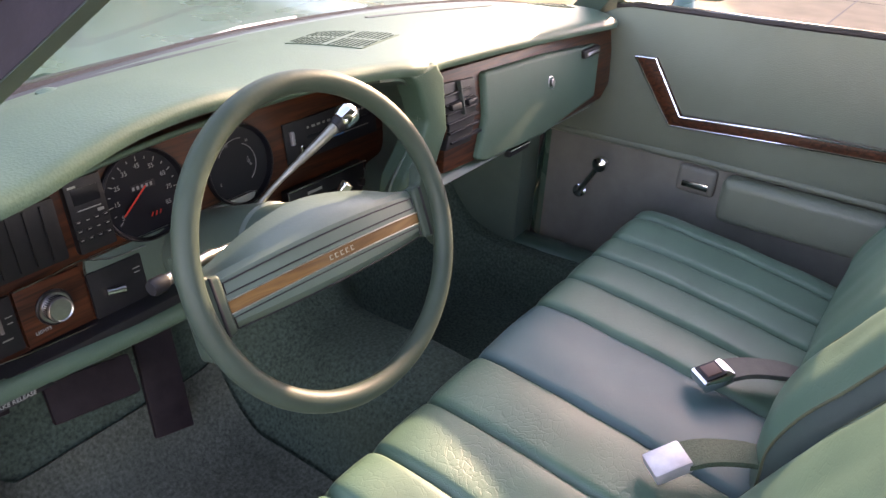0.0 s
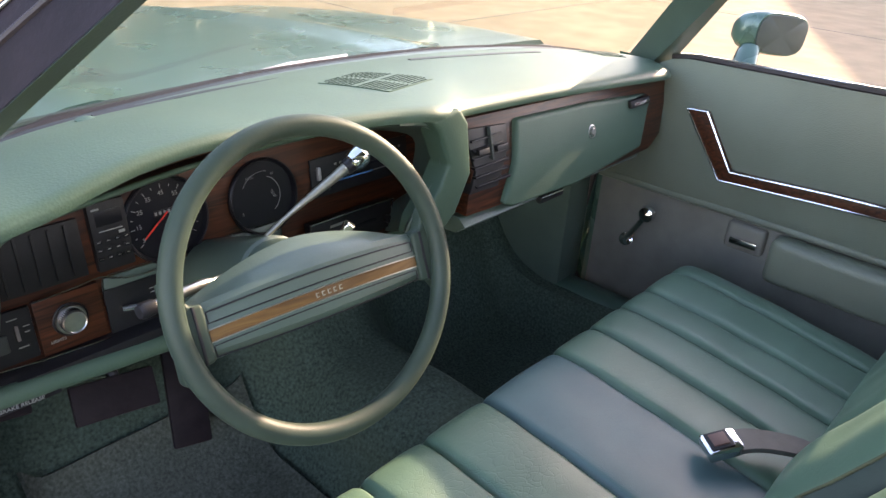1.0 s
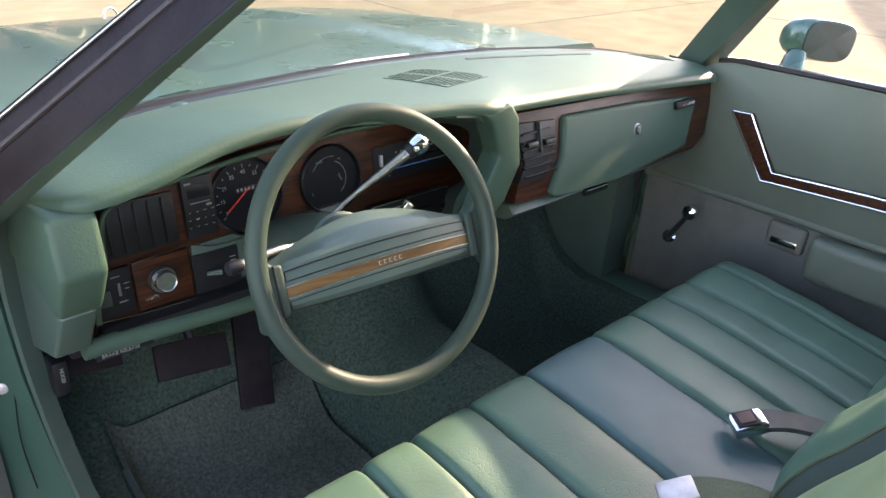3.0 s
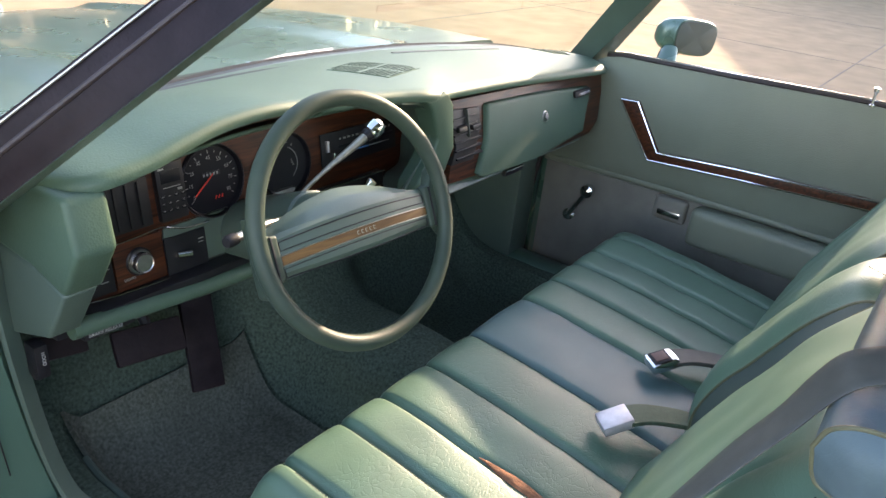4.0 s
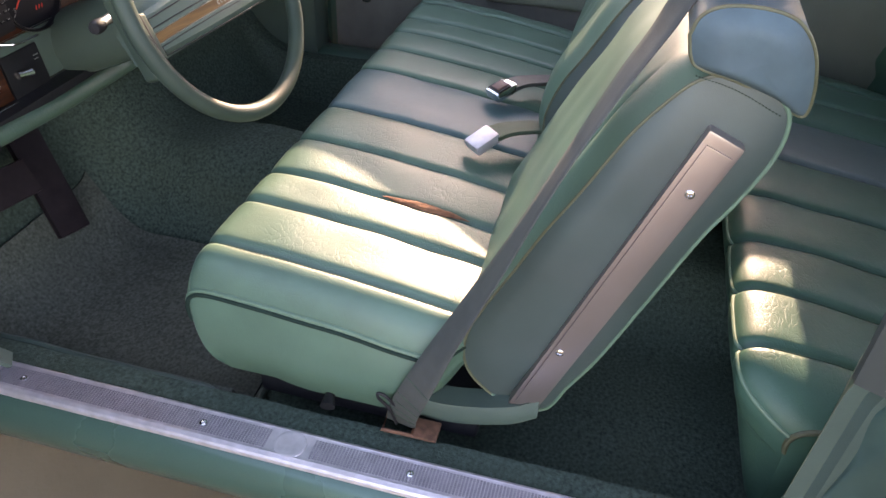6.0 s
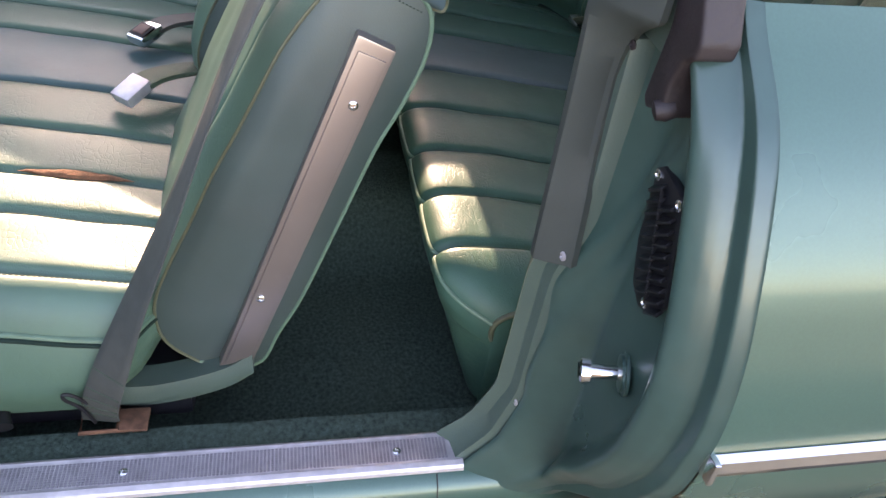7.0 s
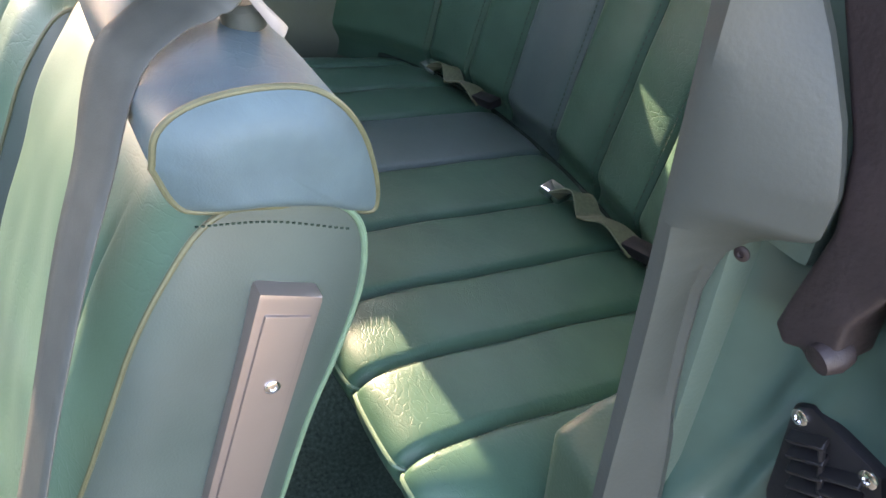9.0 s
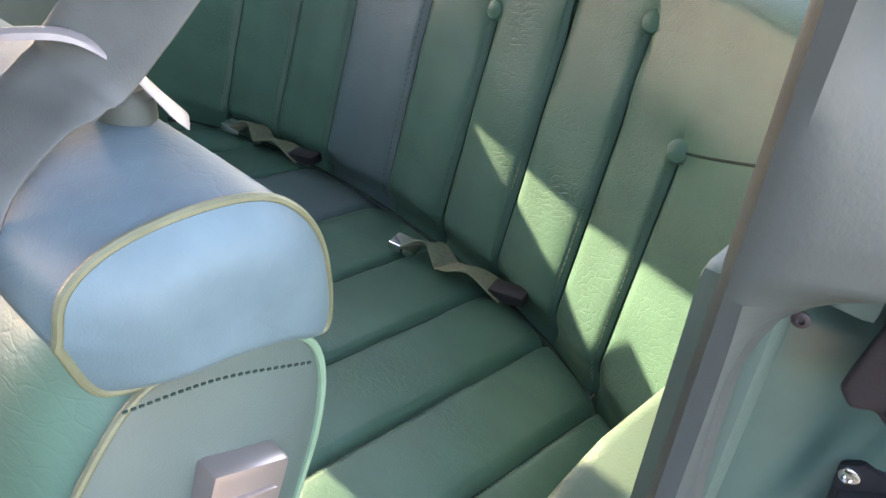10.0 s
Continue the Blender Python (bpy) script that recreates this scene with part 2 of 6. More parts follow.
# ---- mesh helpers ----
def cr(points, n):
    """n points along a smooth curve through the given points."""
    p = np.array(points, float)
    q = np.vstack([2 * p[0] - p[1], p, 2 * p[-1] - p[-2]])
    out = []
    for s in np.linspace(0, len(p) - 1, n):
        i = min(int(s), len(p) - 2)
        t = s - i
        a, b, c, d = q[i], q[i + 1], q[i + 2], q[i + 3]
        out.append(0.5 * (2 * b + (c - a) * t + (2 * a - 5 * b + 4 * c - d) * t * t + (3 * b - a - 3 * c + d) * t ** 3))
    return np.array(out)


def mesh_from(name, verts, faces, mat, smooth=True, angle=40):
    me = bpy.data.meshes.new(name)
    me.from_pydata([tuple(map(float, v)) for v in verts], [], [tuple(map(int, f)) for f in faces])
    me.materials.append(mat)
    if smooth:
        me.shade_smooth()
        me.set_sharp_from_angle(angle=radians(angle))
    me.update()
    return me


def link(name, me, parent=None, label=""):
    ob = new(name, me)
    if parent:
        root = parent
        while root.parent:
            root = root.parent
        ob.parent = parent
        if parent.data is None:
            ob.matrix_parent_inverse = Matrix.Translation(-parent.location)
    if label:
        ob["label"] = label
    return ob


def from_bm(bm, name, mat, smooth=True, angle=40):
    bmesh.ops.recalc_face_normals(bm, faces=bm.faces)
    me = bpy.data.meshes.new(name)
    bm.to_mesh(me)
    bm.free()
    me.materials.append(mat)
    if smooth:
        me.shade_smooth()
        me.set_sharp_from_angle(angle=radians(angle))
    return me


def part(name, me, parent, label=""):
    return link(name, me, parent, label)


def thing(name, base, label, category, group="", kind=""):
    e = new(name)
    e.location = base
    e.empty_display_size = 0.05
    return tagged(e, label, category, group, kind)


def box(x0, x1, y0, y1, z0, z1, mat, bevel=0.004, seg=2, name="box", m=None):
    bm = bmesh.new()
    bmesh.ops.create_cube(bm, size=1)
    for v in bm.verts:
        v.co = Vector(((x0 + x1) / 2 + v.co.x * (x1 - x0), (y0 + y1) / 2 + v.co.y * (y1 - y0), (z0 + z1) / 2 + v.co.z * (z1 - z0)))
    if bevel:
        bmesh.ops.bevel(bm, geom=list(bm.edges), offset=bevel, segments=seg, profile=0.6, affect="EDGES")
    if m:
        bmesh.ops.transform(bm, matrix=m, verts=bm.verts)
    return from_bm(bm, name, mat)


def prism(poly, axis, a, b, mat, bevel=0.003, seg=2, name="prism", m=None):
    """A flat outline (two other axes in xyz order) made solid from a to b along an axis."""
    bm = bmesh.new()
    k = "xyz".index(axis)

    def co(p, c):
        v = list(p)
        v.insert(k, c)
        return v
    lo = [bm.verts.new(co(p, a)) for p in poly]
    hi = [bm.verts.new(co(p, b)) for p in poly]
    bm.faces.new(lo)
    bm.faces.new(hi)
    for i in range(len(poly)):
        j = (i + 1) % len(poly)
        bm.faces.new((lo[i], lo[j], hi[j], hi[i]))
    bmesh.ops.recalc_face_normals(bm, faces=bm.faces)
    if bevel:
        bmesh.ops.bevel(bm, geom=list(bm.edges), offset=bevel, segments=seg, profile=0.6, affect="EDGES", clamp_overlap=True)
    if m:
        bmesh.ops.transform(bm, matrix=m, verts=bm.verts)
    return from_bm(bm, name, mat)


def sheet(grid, mat, name="sheet", wrap_u=False, wrap_v=False, caps=False, angle=40, thick=0.0):
    """A surface from an array of points [n, m, 3]."""
    g = np.array(grid, float)
    n, m = g.shape[:2]
    v = g.reshape(-1, 3)
    f = []
    for i in range(n if wrap_u else n - 1):
        for j in range(m if wrap_v else m - 1):
            i2, j2 = (i + 1) % n, (j + 1) % m
            f.append((i * m + j, i2 * m + j, i2 * m + j2, i * m + j2))
    if caps:
        f.append(list(range(m)))
        f.append(list(range((n - 1) * m, n * m))[::-1])
    if thick:
        k = len(v)
        nor = np.cross(np.gradient(g, axis=0), np.gradient(g, axis=1)).reshape(-1, 3)
        nor /= np.maximum(np.linalg.norm(nor, axis=1, keepdims=True), 1e-9)
        v = np.vstack([v, v - nor * thick])
        f += [tuple(c + k for c in q[::-1]) for q in f]
        rim = [i * m for i in range(n)] + [(n - 1) * m + j for j in range(1, m)] + [i * m + m - 1 for i in range(n - 2, -1, -1)] + list(range(m - 2, 0, -1))
        for a, b in zip(rim, rim[1:] + rim[:1]):
            f.append((a, a + k, b + k, b))
    me = mesh_from(name, v, f, mat, True, angle)
    bm = bmesh.new()
    bm.from_mesh(me)
    bmesh.ops.recalc_face_normals(bm, faces=bm.faces)
    bm.to_mesh(me)
    bm.free()
    return me


def tube(path, r, mat, seg=8, name="tube", closed=False, flat=1.0, caps=True):
    """A round bar along a path. r: one radius or one for each point."""
    p = np.array(path, float)
    n = len(p)
    rs = np.full(n, r, float) if np.isscalar(r) else np.array(r, float)
    t = np.gradient(p, axis=0) if not closed else np.roll(p, -1, 0) - np.roll(p, 1, 0)
    t /= np.linalg.norm(t, axis=1, keepdims=True)
    up = np.array([0, 0, 1.0]) if abs(t[0][2]) < 0.9 else np.array([1.0, 0, 0])
    rings = []
    a = np.cross(up, t[0])
    a /= np.linalg.norm(a)
    for i in range(n):
        a = a - t[i] * (a @ t[i])
        a /= np.linalg.norm(a)
        b = np.cross(t[i], a)
        rings.append([p[i] + rs[i] * (math.cos(k) * a + flat * math.sin(k) * b) for k in np.linspace(0, 2 * math.pi, seg, endpoint=False)])
    return sheet(rings, mat, name, wrap_u=closed, wrap_v=True, caps=caps and not closed)


def strap(path, side, width, thick, mat, name="strap"):
    """A flat band along a path; side: the direction across it, one or one for each point."""
    p = np.array(path, float)
    n = len(p)
    sd = np.array(side, float)
    if sd.ndim == 1:
        sd = np.tile(sd, (n, 1))
    t = np.gradient(p, axis=0)
    t /= np.linalg.norm(t, axis=1, keepdims=True)
    sd = sd - t * np.sum(sd * t, axis=1, keepdims=True)
    sd /= np.linalg.norm(sd, axis=1, keepdims=True)
    nr = np.cross(t, sd)
    h, k = width / 2, thick / 2
    rings = []
    for i in range(n):
        rings.append([p[i] + sd[i] * u * h + nr[i] * w * k for u, w in ((-1, -0.4), (-0.96, -1), (-0.5, -1), (0, -1), (0.5, -1), (0.96, -1), (1, -0.4), (1, 0.4), (0.96, 1), (0.5, 1), (0, 1), (-0.5, 1), (-0.96, 1), (-1, 0.4))])
    return sheet(rings, mat, name, wrap_v=True, caps=True)


def lathe(profile, origin, axis, mat, seg=24, name="lathe"):
    """A turned shape: profile of (radius, height) along an axis from origin."""
    ax = Vector(axis).normalized()
    q = ax.to_track_quat("Z", "Y").to_matrix()
    o = Vector(origin)
    rings = []
    for r, h in profile:
        rings.append([tuple(o + q @ Vector((max(r, 1e-5) * math.cos(k), max(r, 1e-5) * math.sin(k), h))) for k in np.linspace(0, 2 * math.pi, seg, endpoint=False)])
    return sheet(rings, mat, name, wrap_v=True, caps=True, angle=30)


def words(text, size, place, mat, name="lettering", depth=0.0004):
    """Raised lettering with the built-in font; place: a pose whose x runs along the line and z out of the surface."""
    c = bpy.data.curves.new(name, "FONT")
    c.body, c.size, c.extrude = text, size, depth
    ob = bpy.data.objects.new(name, c)
    scene.collection.objects.link(ob)
    me = bpy.data.meshes.new_from_object(ob.evaluated_get(bpy.context.evaluated_depsgraph_get()))
    bpy.data.objects.remove(ob)
    me.transform(place)
    me.materials.clear()
    me.materials.append(mat)
    return me


def bars(items, mat, name="marks"):
    """Several small plates joined as one mesh; each: a pose and its half sizes."""
    v, f = [], []
    for m, hx, hy, hz in items:
        k = len(v)
        v += [tuple(m @ Vector((sx * hx, sy * hy, sz * hz))) for sx in (-1, 1) for sy in (-1, 1) for sz in (-1, 1)]
        f += [tuple(k + i for i in q) for q in ((0, 1, 3, 2), (4, 6, 7, 5), (0, 4, 5, 1), (2, 3, 7, 6), (0, 2, 6, 4), (1, 5, 7, 3))]
    return mesh_from(name, v, f, mat, False)


def screw(place, way, r, parent, mat=None, name="screw"):
    s = part(name, lathe([(r * 1.3, 0), (r * 1.3, r * 0.35), (r, r * 0.55), (r * 0.55, r * 0.6), (r * 0.4, r * 0.3), (0, r * 0.3)], place, way, mat or chrome, 12, name), parent)
    return s


# ---- ground ----
def smooth01(t):
    t = np.clip(t, 0, 1)
    return t * t * (3 - 2 * t)


def ground():
    g = new("ground", mesh_from("ground", [(-400, -400, 0), (400, -400, 0), (400, 400, 0), (-400, 400, 0)], [(0, 1, 2, 3)], concrete))
    tagged(g, "sunlit tan concrete paving with straight slab joints", "ground", kind="structure")
    j = []
    for y in (1.165, 5.0, 8.8, -2.6, -6.4):
        j.append((pose(0, y, 0.0), 14, 0.005, 0.003))
    for x in (-5.2, 4.4, 8.3, 12.2):
        j.append((pose(x, 0, 0.0), 0.005, 14, 0.0025))
    ob = link("slab_joint", bars(j, joint_mat, "slab_joint"), g)
    return g


ground()


# ---- car body ----
def x_quarter(z):
    """Half width of the body side at a height."""
    z = np.asarray(z, float)[..., None] + np.linspace(-0.03, 0.03, 13)
    return np.interp(z, [0.22, 0.33, 0.45, 0.55, 0.62, 0.69, 0.76, 0.86, 0.95, 1.0, 1.03], [0.74, 0.785, 0.845, 0.895, 0.919, 0.928, 0.925, 0.893, 0.845, 0.80, 0.76]).mean(-1)


CX = 0.035  # the car's middle
body = thing("car_body", (CX, 0, 0), "metallic green two-door car body, driver's door opening seen", "car body")


def side_panel(sign, y0, y1, name, mat, arch=None, ztop=1.03):
    """The body side, swept along the car, with a round wheel opening."""
    zs, ys = np.linspace(0.24, ztop, 60), np.linspace(y0, y1, 130)
    v = [(sign * x_quarter(z) + (0.0 if sign < 0 else 2 * CX), y, z) for y in ys for z in zs]
    m = len(zs)
    f = []
    for i in range(len(ys) - 1):
        for j in range(m - 1):
            if arch and (ys[i] - arch[0]) ** 2 + (zs[j] - arch[1]) ** 2 < arch[2] ** 2:
                continue
            f.append((i * m + j, (i + 1) * m + j, (i + 1) * m + j + 1, i * m + j + 1))
    return mesh_from(name, v, f, mat)


ARCH = (-0.98, 0.30, 0.40)
part("quarter_panel", side_panel(-1, -0.314, -2.6, "quarter_panel", paint, ARCH), body, "metallic green quarter panel with sky reflections")
part("quarter_panel", side_panel(1, 1.0, -2.6, "quarter_panel", paint, None, 0.94), body)
arch = [(-x_quarter(min(1.0, ARCH[1] + ARCH[2] * math.sin(a))) - 0.004, ARCH[0] + ARCH[2] * math.cos(a), ARCH[1] + ARCH[2] * math.sin(a)) for a in np.linspace(0, math.pi, 40)]
part("arch_trim", tube(arch, 0.010, chrome, 8, "arch_trim"), body, "chrome wheel arch trim")
part("tyre", lathe([(0.19, -0.10), (0.30, -0.10), (0.33, -0.07), (0.335, 0.0), (0.33, 0.07), (0.30, 0.10), (0.19, 0.10)], (-0.78, -0.98, 0.335), (-1, 0, 0), tyre_mat, 40, "tyre"), body, "black rear tyre under the arch")
part("wheel_rim", lathe([(0.19, 0.06), (0.18, 0.09), (0.12, 0.075), (0.06, 0.11), (0, 0.115)], (-0.78, -0.98, 0.335), (-1, 0, 0), chrome, 32, "wheel_rim"), body, "chrome wheel rim")
for wx, wy, wd in ((0.85, -0.98, 1), (-0.78, 2.05, -1), (0.85, 2.05, 1)):
    part("tyre", lathe([(0.19, -0.10), (0.30, -0.10), (0.33, -0.07), (0.335, 0.0), (0.33, 0.07), (0.30, 0.10), (0.19, 0.10)], (wx - 0.07 * wd, wy, 0.335), (wd, 0, 0), tyre_mat, 40, "tyre"), body)
part("arch_liner", box(-0.85, -0.60, -1.38, -0.58, 0.22, 0.70, black, 0.01, name="arch_liner"), body)

# hood and front fenders
g = []
for y in np.linspace(1.20, 2.72, 24):
    t = (y - 1.2) / 1.52
    row = []
    for u in np.linspace(-1, 1, 41):
        zc = 0.945 - 0.14 * t ** 1.6 - 0.05 * smooth01((t - 0.9) / 0.1)
        crown = 0.025 * (1 - u * u) + 0.018 * math.exp(-((abs(u) - 0.42) / 0.05) ** 2) - 0.05 * smooth01((abs(u) - 0.9) / 0.1)
        row.append((CX + u * 0.90, y, zc + crown - 0.025))
    g.append(row)
part("hood", sheet(g, paint, "hood", thick=0.015), body, "long metallic green hood reflecting sky and bare trees")
part("fender", prism([(1.0, 0.30), (2.72, 0.30), (2.72, 0.74), (1.9, 0.84), (1.2, 0.89), (1.0, 0.90)], "x", -0.88, -0.835, paint, 0.01, name="fender"), body)
part("fender", prism([(1.0, 0.30), (2.72, 0.30), (2.72, 0.74), (1.9, 0.84), (1.2, 0.89), (1.0, 0.90)], "x", 0.905, 0.95, paint, 0.01, name="fender"), body)
part("grille_panel", box(-0.86, 0.93, 2.70, 2.76, 0.35, 0.74, chrome, 0.02, name="grille_panel"), body, "chrome front panel below the hood edge")
part("cowl", prism([(1.10, 0.93), (1.24, 0.925), (1.24, 0.86), (1.10, 0.86)], "x", -0.80, 0.87, black, 0.004, name="cowl"), body, "dark cowl with wiper recess")

# rocker and floor
part("rocker", sheet([[(x, y, z) for x, z in ((-0.600, 0.300), (-0.625, 0.352), (-0.640, 0.362), (-0.697, 0.364), (-0.712, 0.352), (-0.722, 0.330), (-0.720, 0.300), (-0.690, 0.240), (-0.640, 0.22))] for y in np.linspace(-0.36, 1.06, 8)], paint, "rocker", angle=60, thick=0.004), body, "green painted rocker below the aluminium sill")
part("rocker", sheet([[(2 * CX - x, y, z) for x, z in ((-0.600, 0.300), (-0.625, 0.352), (-0.640, 0.362), (-0.697, 0.364), (-0.712, 0.352), (-0.722, 0.330), (-0.720, 0.300), (-0.690, 0.240), (-0.640, 0.22))] for y in np.linspace(-0.36, 1.06, 8)], paint, "rocker", angle=60, thick=0.004), body)
part("floor_pan", box(-0.66, 0.73, -1.0, 1.30, 0.20, 0.225, black, 0.004, name="floor_pan"), body)
part("firewall", box(-0.66, 0.73, 1.26, 1.30, 0.22, 0.93, black, 0.004, name="firewall"), body)

# roof, header, rear
ROOF = []
for y in np.linspace(0.50, -0.95, 18):
    row = []
    for u in np.linspace(-1, 1, 21):
        half = 0.56 + 0.02 * math.sin((y + 0.95) / 1.45 * math.pi)
        z = 1.420 - 0.030 * u * u - 0.01 * smooth01((abs(u) - 0.85) / 0.15) - 0.035 * ((y + 0.2) / 0.75) ** 2 * (1 if y > -0.2 else 1.1)
        row.append((CX + u * half, y, z))
    ROOF.append(row)
part("roof", sheet(ROOF, paint, "roof", thick=0.02), body, "green roof panel")
part("headliner", sheet([[(x, y, z - 0.024) for x, y, z in r] for r in ROOF], headliner, "headliner", thick=0.006), body)


def bar(a, b, poly, mat, name):
    """A bar between two points with a four-cornered section given by offsets at each end."""
    return sheet([[np.array(a) + np.array(o) for o in poly[0]], [np.array(b) + np.array(o) for o in poly[1]]], mat, name, wrap_v=True, caps=True, angle=30)


def pillar(lines, mat, name, z0, z1, flip=False):
    """A pillar whose section corners lie on lines given by their places at z 0.95 and 1.25."""
    rings = []
    for z in np.linspace(z0, z1, 8):
        ring = []
        for (xa, ya), (xb, yb) in lines:
            k = (z - 0.95) / 0.30
            x, y = xa + (xb - xa) * k, ya + (yb - ya) * k
            ring.append((2 * CX - x if flip else x, y, z))
        rings.append(ring)
    return sheet(rings, mat, name, wrap_v=True, caps=True, angle=50)


A_IN = ((-0.725, 0.850), (-0.522, 0.556))
A_B = ((-0.795, 0.840), (-0.538, 0.575))
A_C = ((-0.870, 0.880), (-0.556, 0.672))
A_D = ((-0.760, 0.930), (-0.530, 0.650))
A_M = ((-0.775, 0.825), (-0.540, 0.555))
for flip in (False, True):
    part("windshield_pillar", pillar([A_IN, A_M, A_D], plastic_green, "windshield_pillar", 0.945 if flip else 0.93, 1.34, flip), body, "green trimmed windshield pillar")
    part("pillar_seal", pillar([((-0.776, 0.8265), (-0.541, 0.5565)), A_B, ((-0.83, 0.845), (-0.548, 0.62)), A_C, ((-0.764, 0.931), (-0.532, 0.651))], pillar_rubber, "pillar_seal", 0.945 if flip else 0.90, 1.34, flip), body, "dark rubber door seal along the pillar")
part("seal_ridge", tube([tuple(np.array((-0.838, 0.850, 0.95)) + (np.array((-0.549, 0.628, 1.25)) - np.array((-0.838, 0.850, 0.95))) * k) for k in np.linspace(-0.1, 1.3, 10)], 0.0035, dark_plum, 8, "seal_ridge"), body, "raised rubber ridge")
part("drip_trim", tube([tuple(np.array((-0.868, 0.872, 0.95)) + (np.array((-0.556, 0.664, 1.25)) - np.array((-0.868, 0.872, 0.95))) * k) for k in np.linspace(-0.1, 1.3, 10)], 0.0016, lever_metal, 8, "drip_trim"), body, "thin dull drip moulding")
part("header", box(-0.52, 0.59, 0.46, 0.55, 1.33, 1.365, headliner, 0.015, name="header"), body)
for sgn in (-1, 1):
    xr = CX + sgn * 0.565
    # the unseen passenger rail hangs lower to keep sun off the headrest
    part("roof_rail", box(xr - 0.03, xr + 0.03, -0.95, 0.48, 1.335 if sgn < 0 else 1.288, 1.40, headliner, 0.014, name="roof_rail"), body)


WS = cr([(-0.74, 0.93, 0.955), (-0.503, 1.09, 0.97), (-0.341, 1.125, 0.975), (-0.014, 1.165, 0.978), (0.329, 1.135, 0.978), (0.58, 1.07, 0.972), (0.81, 0.93, 0.955)], 25)
WT = [(CX + (x - CX) * 0.70, 0.54 + 0.05 * (1 - ((x - CX) / 0.78) ** 2), 1.335) for x, y, z in WS]
windshield = link("windshield", sheet([[np.array(a) * (1 - t) + np.array(b) * t for a, b in zip(WS, WT)] for t in np.linspace(0, 1, 8)], glass_mat, "windshield"))
tagged(windshield, "clear curved windshield glass above the dashboard", "windshield")

# rear deck and back
part("package_shelf", box(-0.60, 0.67, -1.35, -0.86, 0.955, 0.985, plastic_green, 0.006, name="package_shelf"), body)
part("rear_deck", box(-0.80, 0.87, -2.6, -1.45, 0.86, 0.90, paint, 0.01, name="rear_deck"), body)
part("rear_bulkhead", box(-0.62, 0.69, -1.0, -0.95, 0.22, 0.97, black, 0.004, name="rear_bulkhead"), body)
for flip in (False, True):
    def fx(x):
        return 2 * CX - x if flip else x
    # rear roof quarter with a slanting window edge
    part("rear_roof_pillar", prism([(-0.43, 1.405), (-0.470, 1.36), (-0.586, 1.215), (-0.629, 1.168), (-0.685, 1.100), (-0.735, 1.050), (-0.800, 0.975), (-1.5, 0.93), (-1.0, 1.37)], "x", fx(-0.70), fx(-0.62), paint, 0.004, name="rear_roof_pillar"), body)
    if flip:
        # unseen pillar block and sill, shaped to place the rear seat's sun patches
        part("centre_pillar", prism([(-0.62, 0.95), (-0.24, 0.95), (-0.25, 1.35), (-0.31, 1.35), (-0.34, 1.108), (-0.60, 1.068)], "x", fx(-0.735), fx(-0.64), plastic_green, 0.006, name="centre_pillar"), body, "unseen pillar block behind the passenger door, shaping the rear sun patches")
        part("quarter_sill", box(fx(-0.64), fx(-0.80), -0.95, -0.60, 0.94, 0.994, plastic_green, 0.01, name="quarter_sill"), body)
    else:
        part("centre_pillar", box(-0.735, -0.668, -0.32, -0.266, 0.97, 1.36, plastic_green, 0.006, name="centre_pillar"), body)
        part("quarter_sill", box(-0.775, -0.69, -0.95, -0.33, 0.96, 1.0, paint, 0.01, name="quarter_sill"), body)

# ---- sill plate ----
sill = thing("sill_plate", (-0.668, 0.38, 0.364), "ribbed aluminium door sill plate with screws on the rocker", "sill plate")
part("plate", sheet([[(x, y, z) for x, z in ((-0.6385, 0.3645), (-0.6395, 0.371), (-0.644, 0.3735), (-0.648, 0.3725), (-0.684, 0.3725), (-0.688, 0.3740), (-0.695, 0.3725), (-0.698, 0.3695), (-0.6990, 0.3640))] for y in (-0.186, -0.18, 0.2, 0.6, 0.93, 0.936)], steel, "plate", angle=25, thick=0.0012), sill)
dots = [(pose(-0.651 - 0.0034 * i, -0.165 + 0.0048 * k, 0.3729), 0.0010, 0.0015, 0.0009) for i in range(10) for k in range(226) if not (0.39 < -0.165 + 0.0048 * k < 0.455)]
part("ribbing", bars(dots, rib_metal, "ribbing"), sill, "raised ribs on the plate")
part("maker_badge", lathe([(0.0, 0.0), (0.024, 0.0), (0.024, 0.0012), (0.021, 0.0018), (0.018, 0.0012), (0.0, 0.0014)], (-0.667, 0.422, 0.3725), (0, 0, 1), steel, 28, "maker_badge"), sill, "small round badge")
for y in (-0.100, 0.241, 0.561, 0.870):
    screw((-0.6675, y, 0.3725), (0, 0, 1), 0.0042, sill)


# ---- floor carpet ----
def floor_z(x, y):
    hump = 0.20 * math.exp(-((x - CX) / 0.155) ** 4) * (0.55 + 0.45 * smooth01((y + 0.1) / 0.9))
    toe = 0.50 * smooth01((y - 0.98) / 0.36) ** 1.2
    edge = 0.115 * smooth01((abs(x - CX) - 0.575) / 0.055)
    lump = 0.004 * noise.noise((x * 9, y * 9, 0))
    return 0.245 + hump + toe * (1 - 0.0 * x) + edge * (1 - smooth01((y - 1.0) / 0.2)) + lump


xs, ys = np.linspace(-0.640, 0.71, 110), np.linspace(-0.60, 1.27, 120)
carpet = tagged(link("floor_carpet", sheet([[(x, y, floor_z(x, y)) for x in xs] for y in ys], carpet_mat, "floor_carpet")), "dark green cut-pile car carpet over floor and tunnel", "carpet")

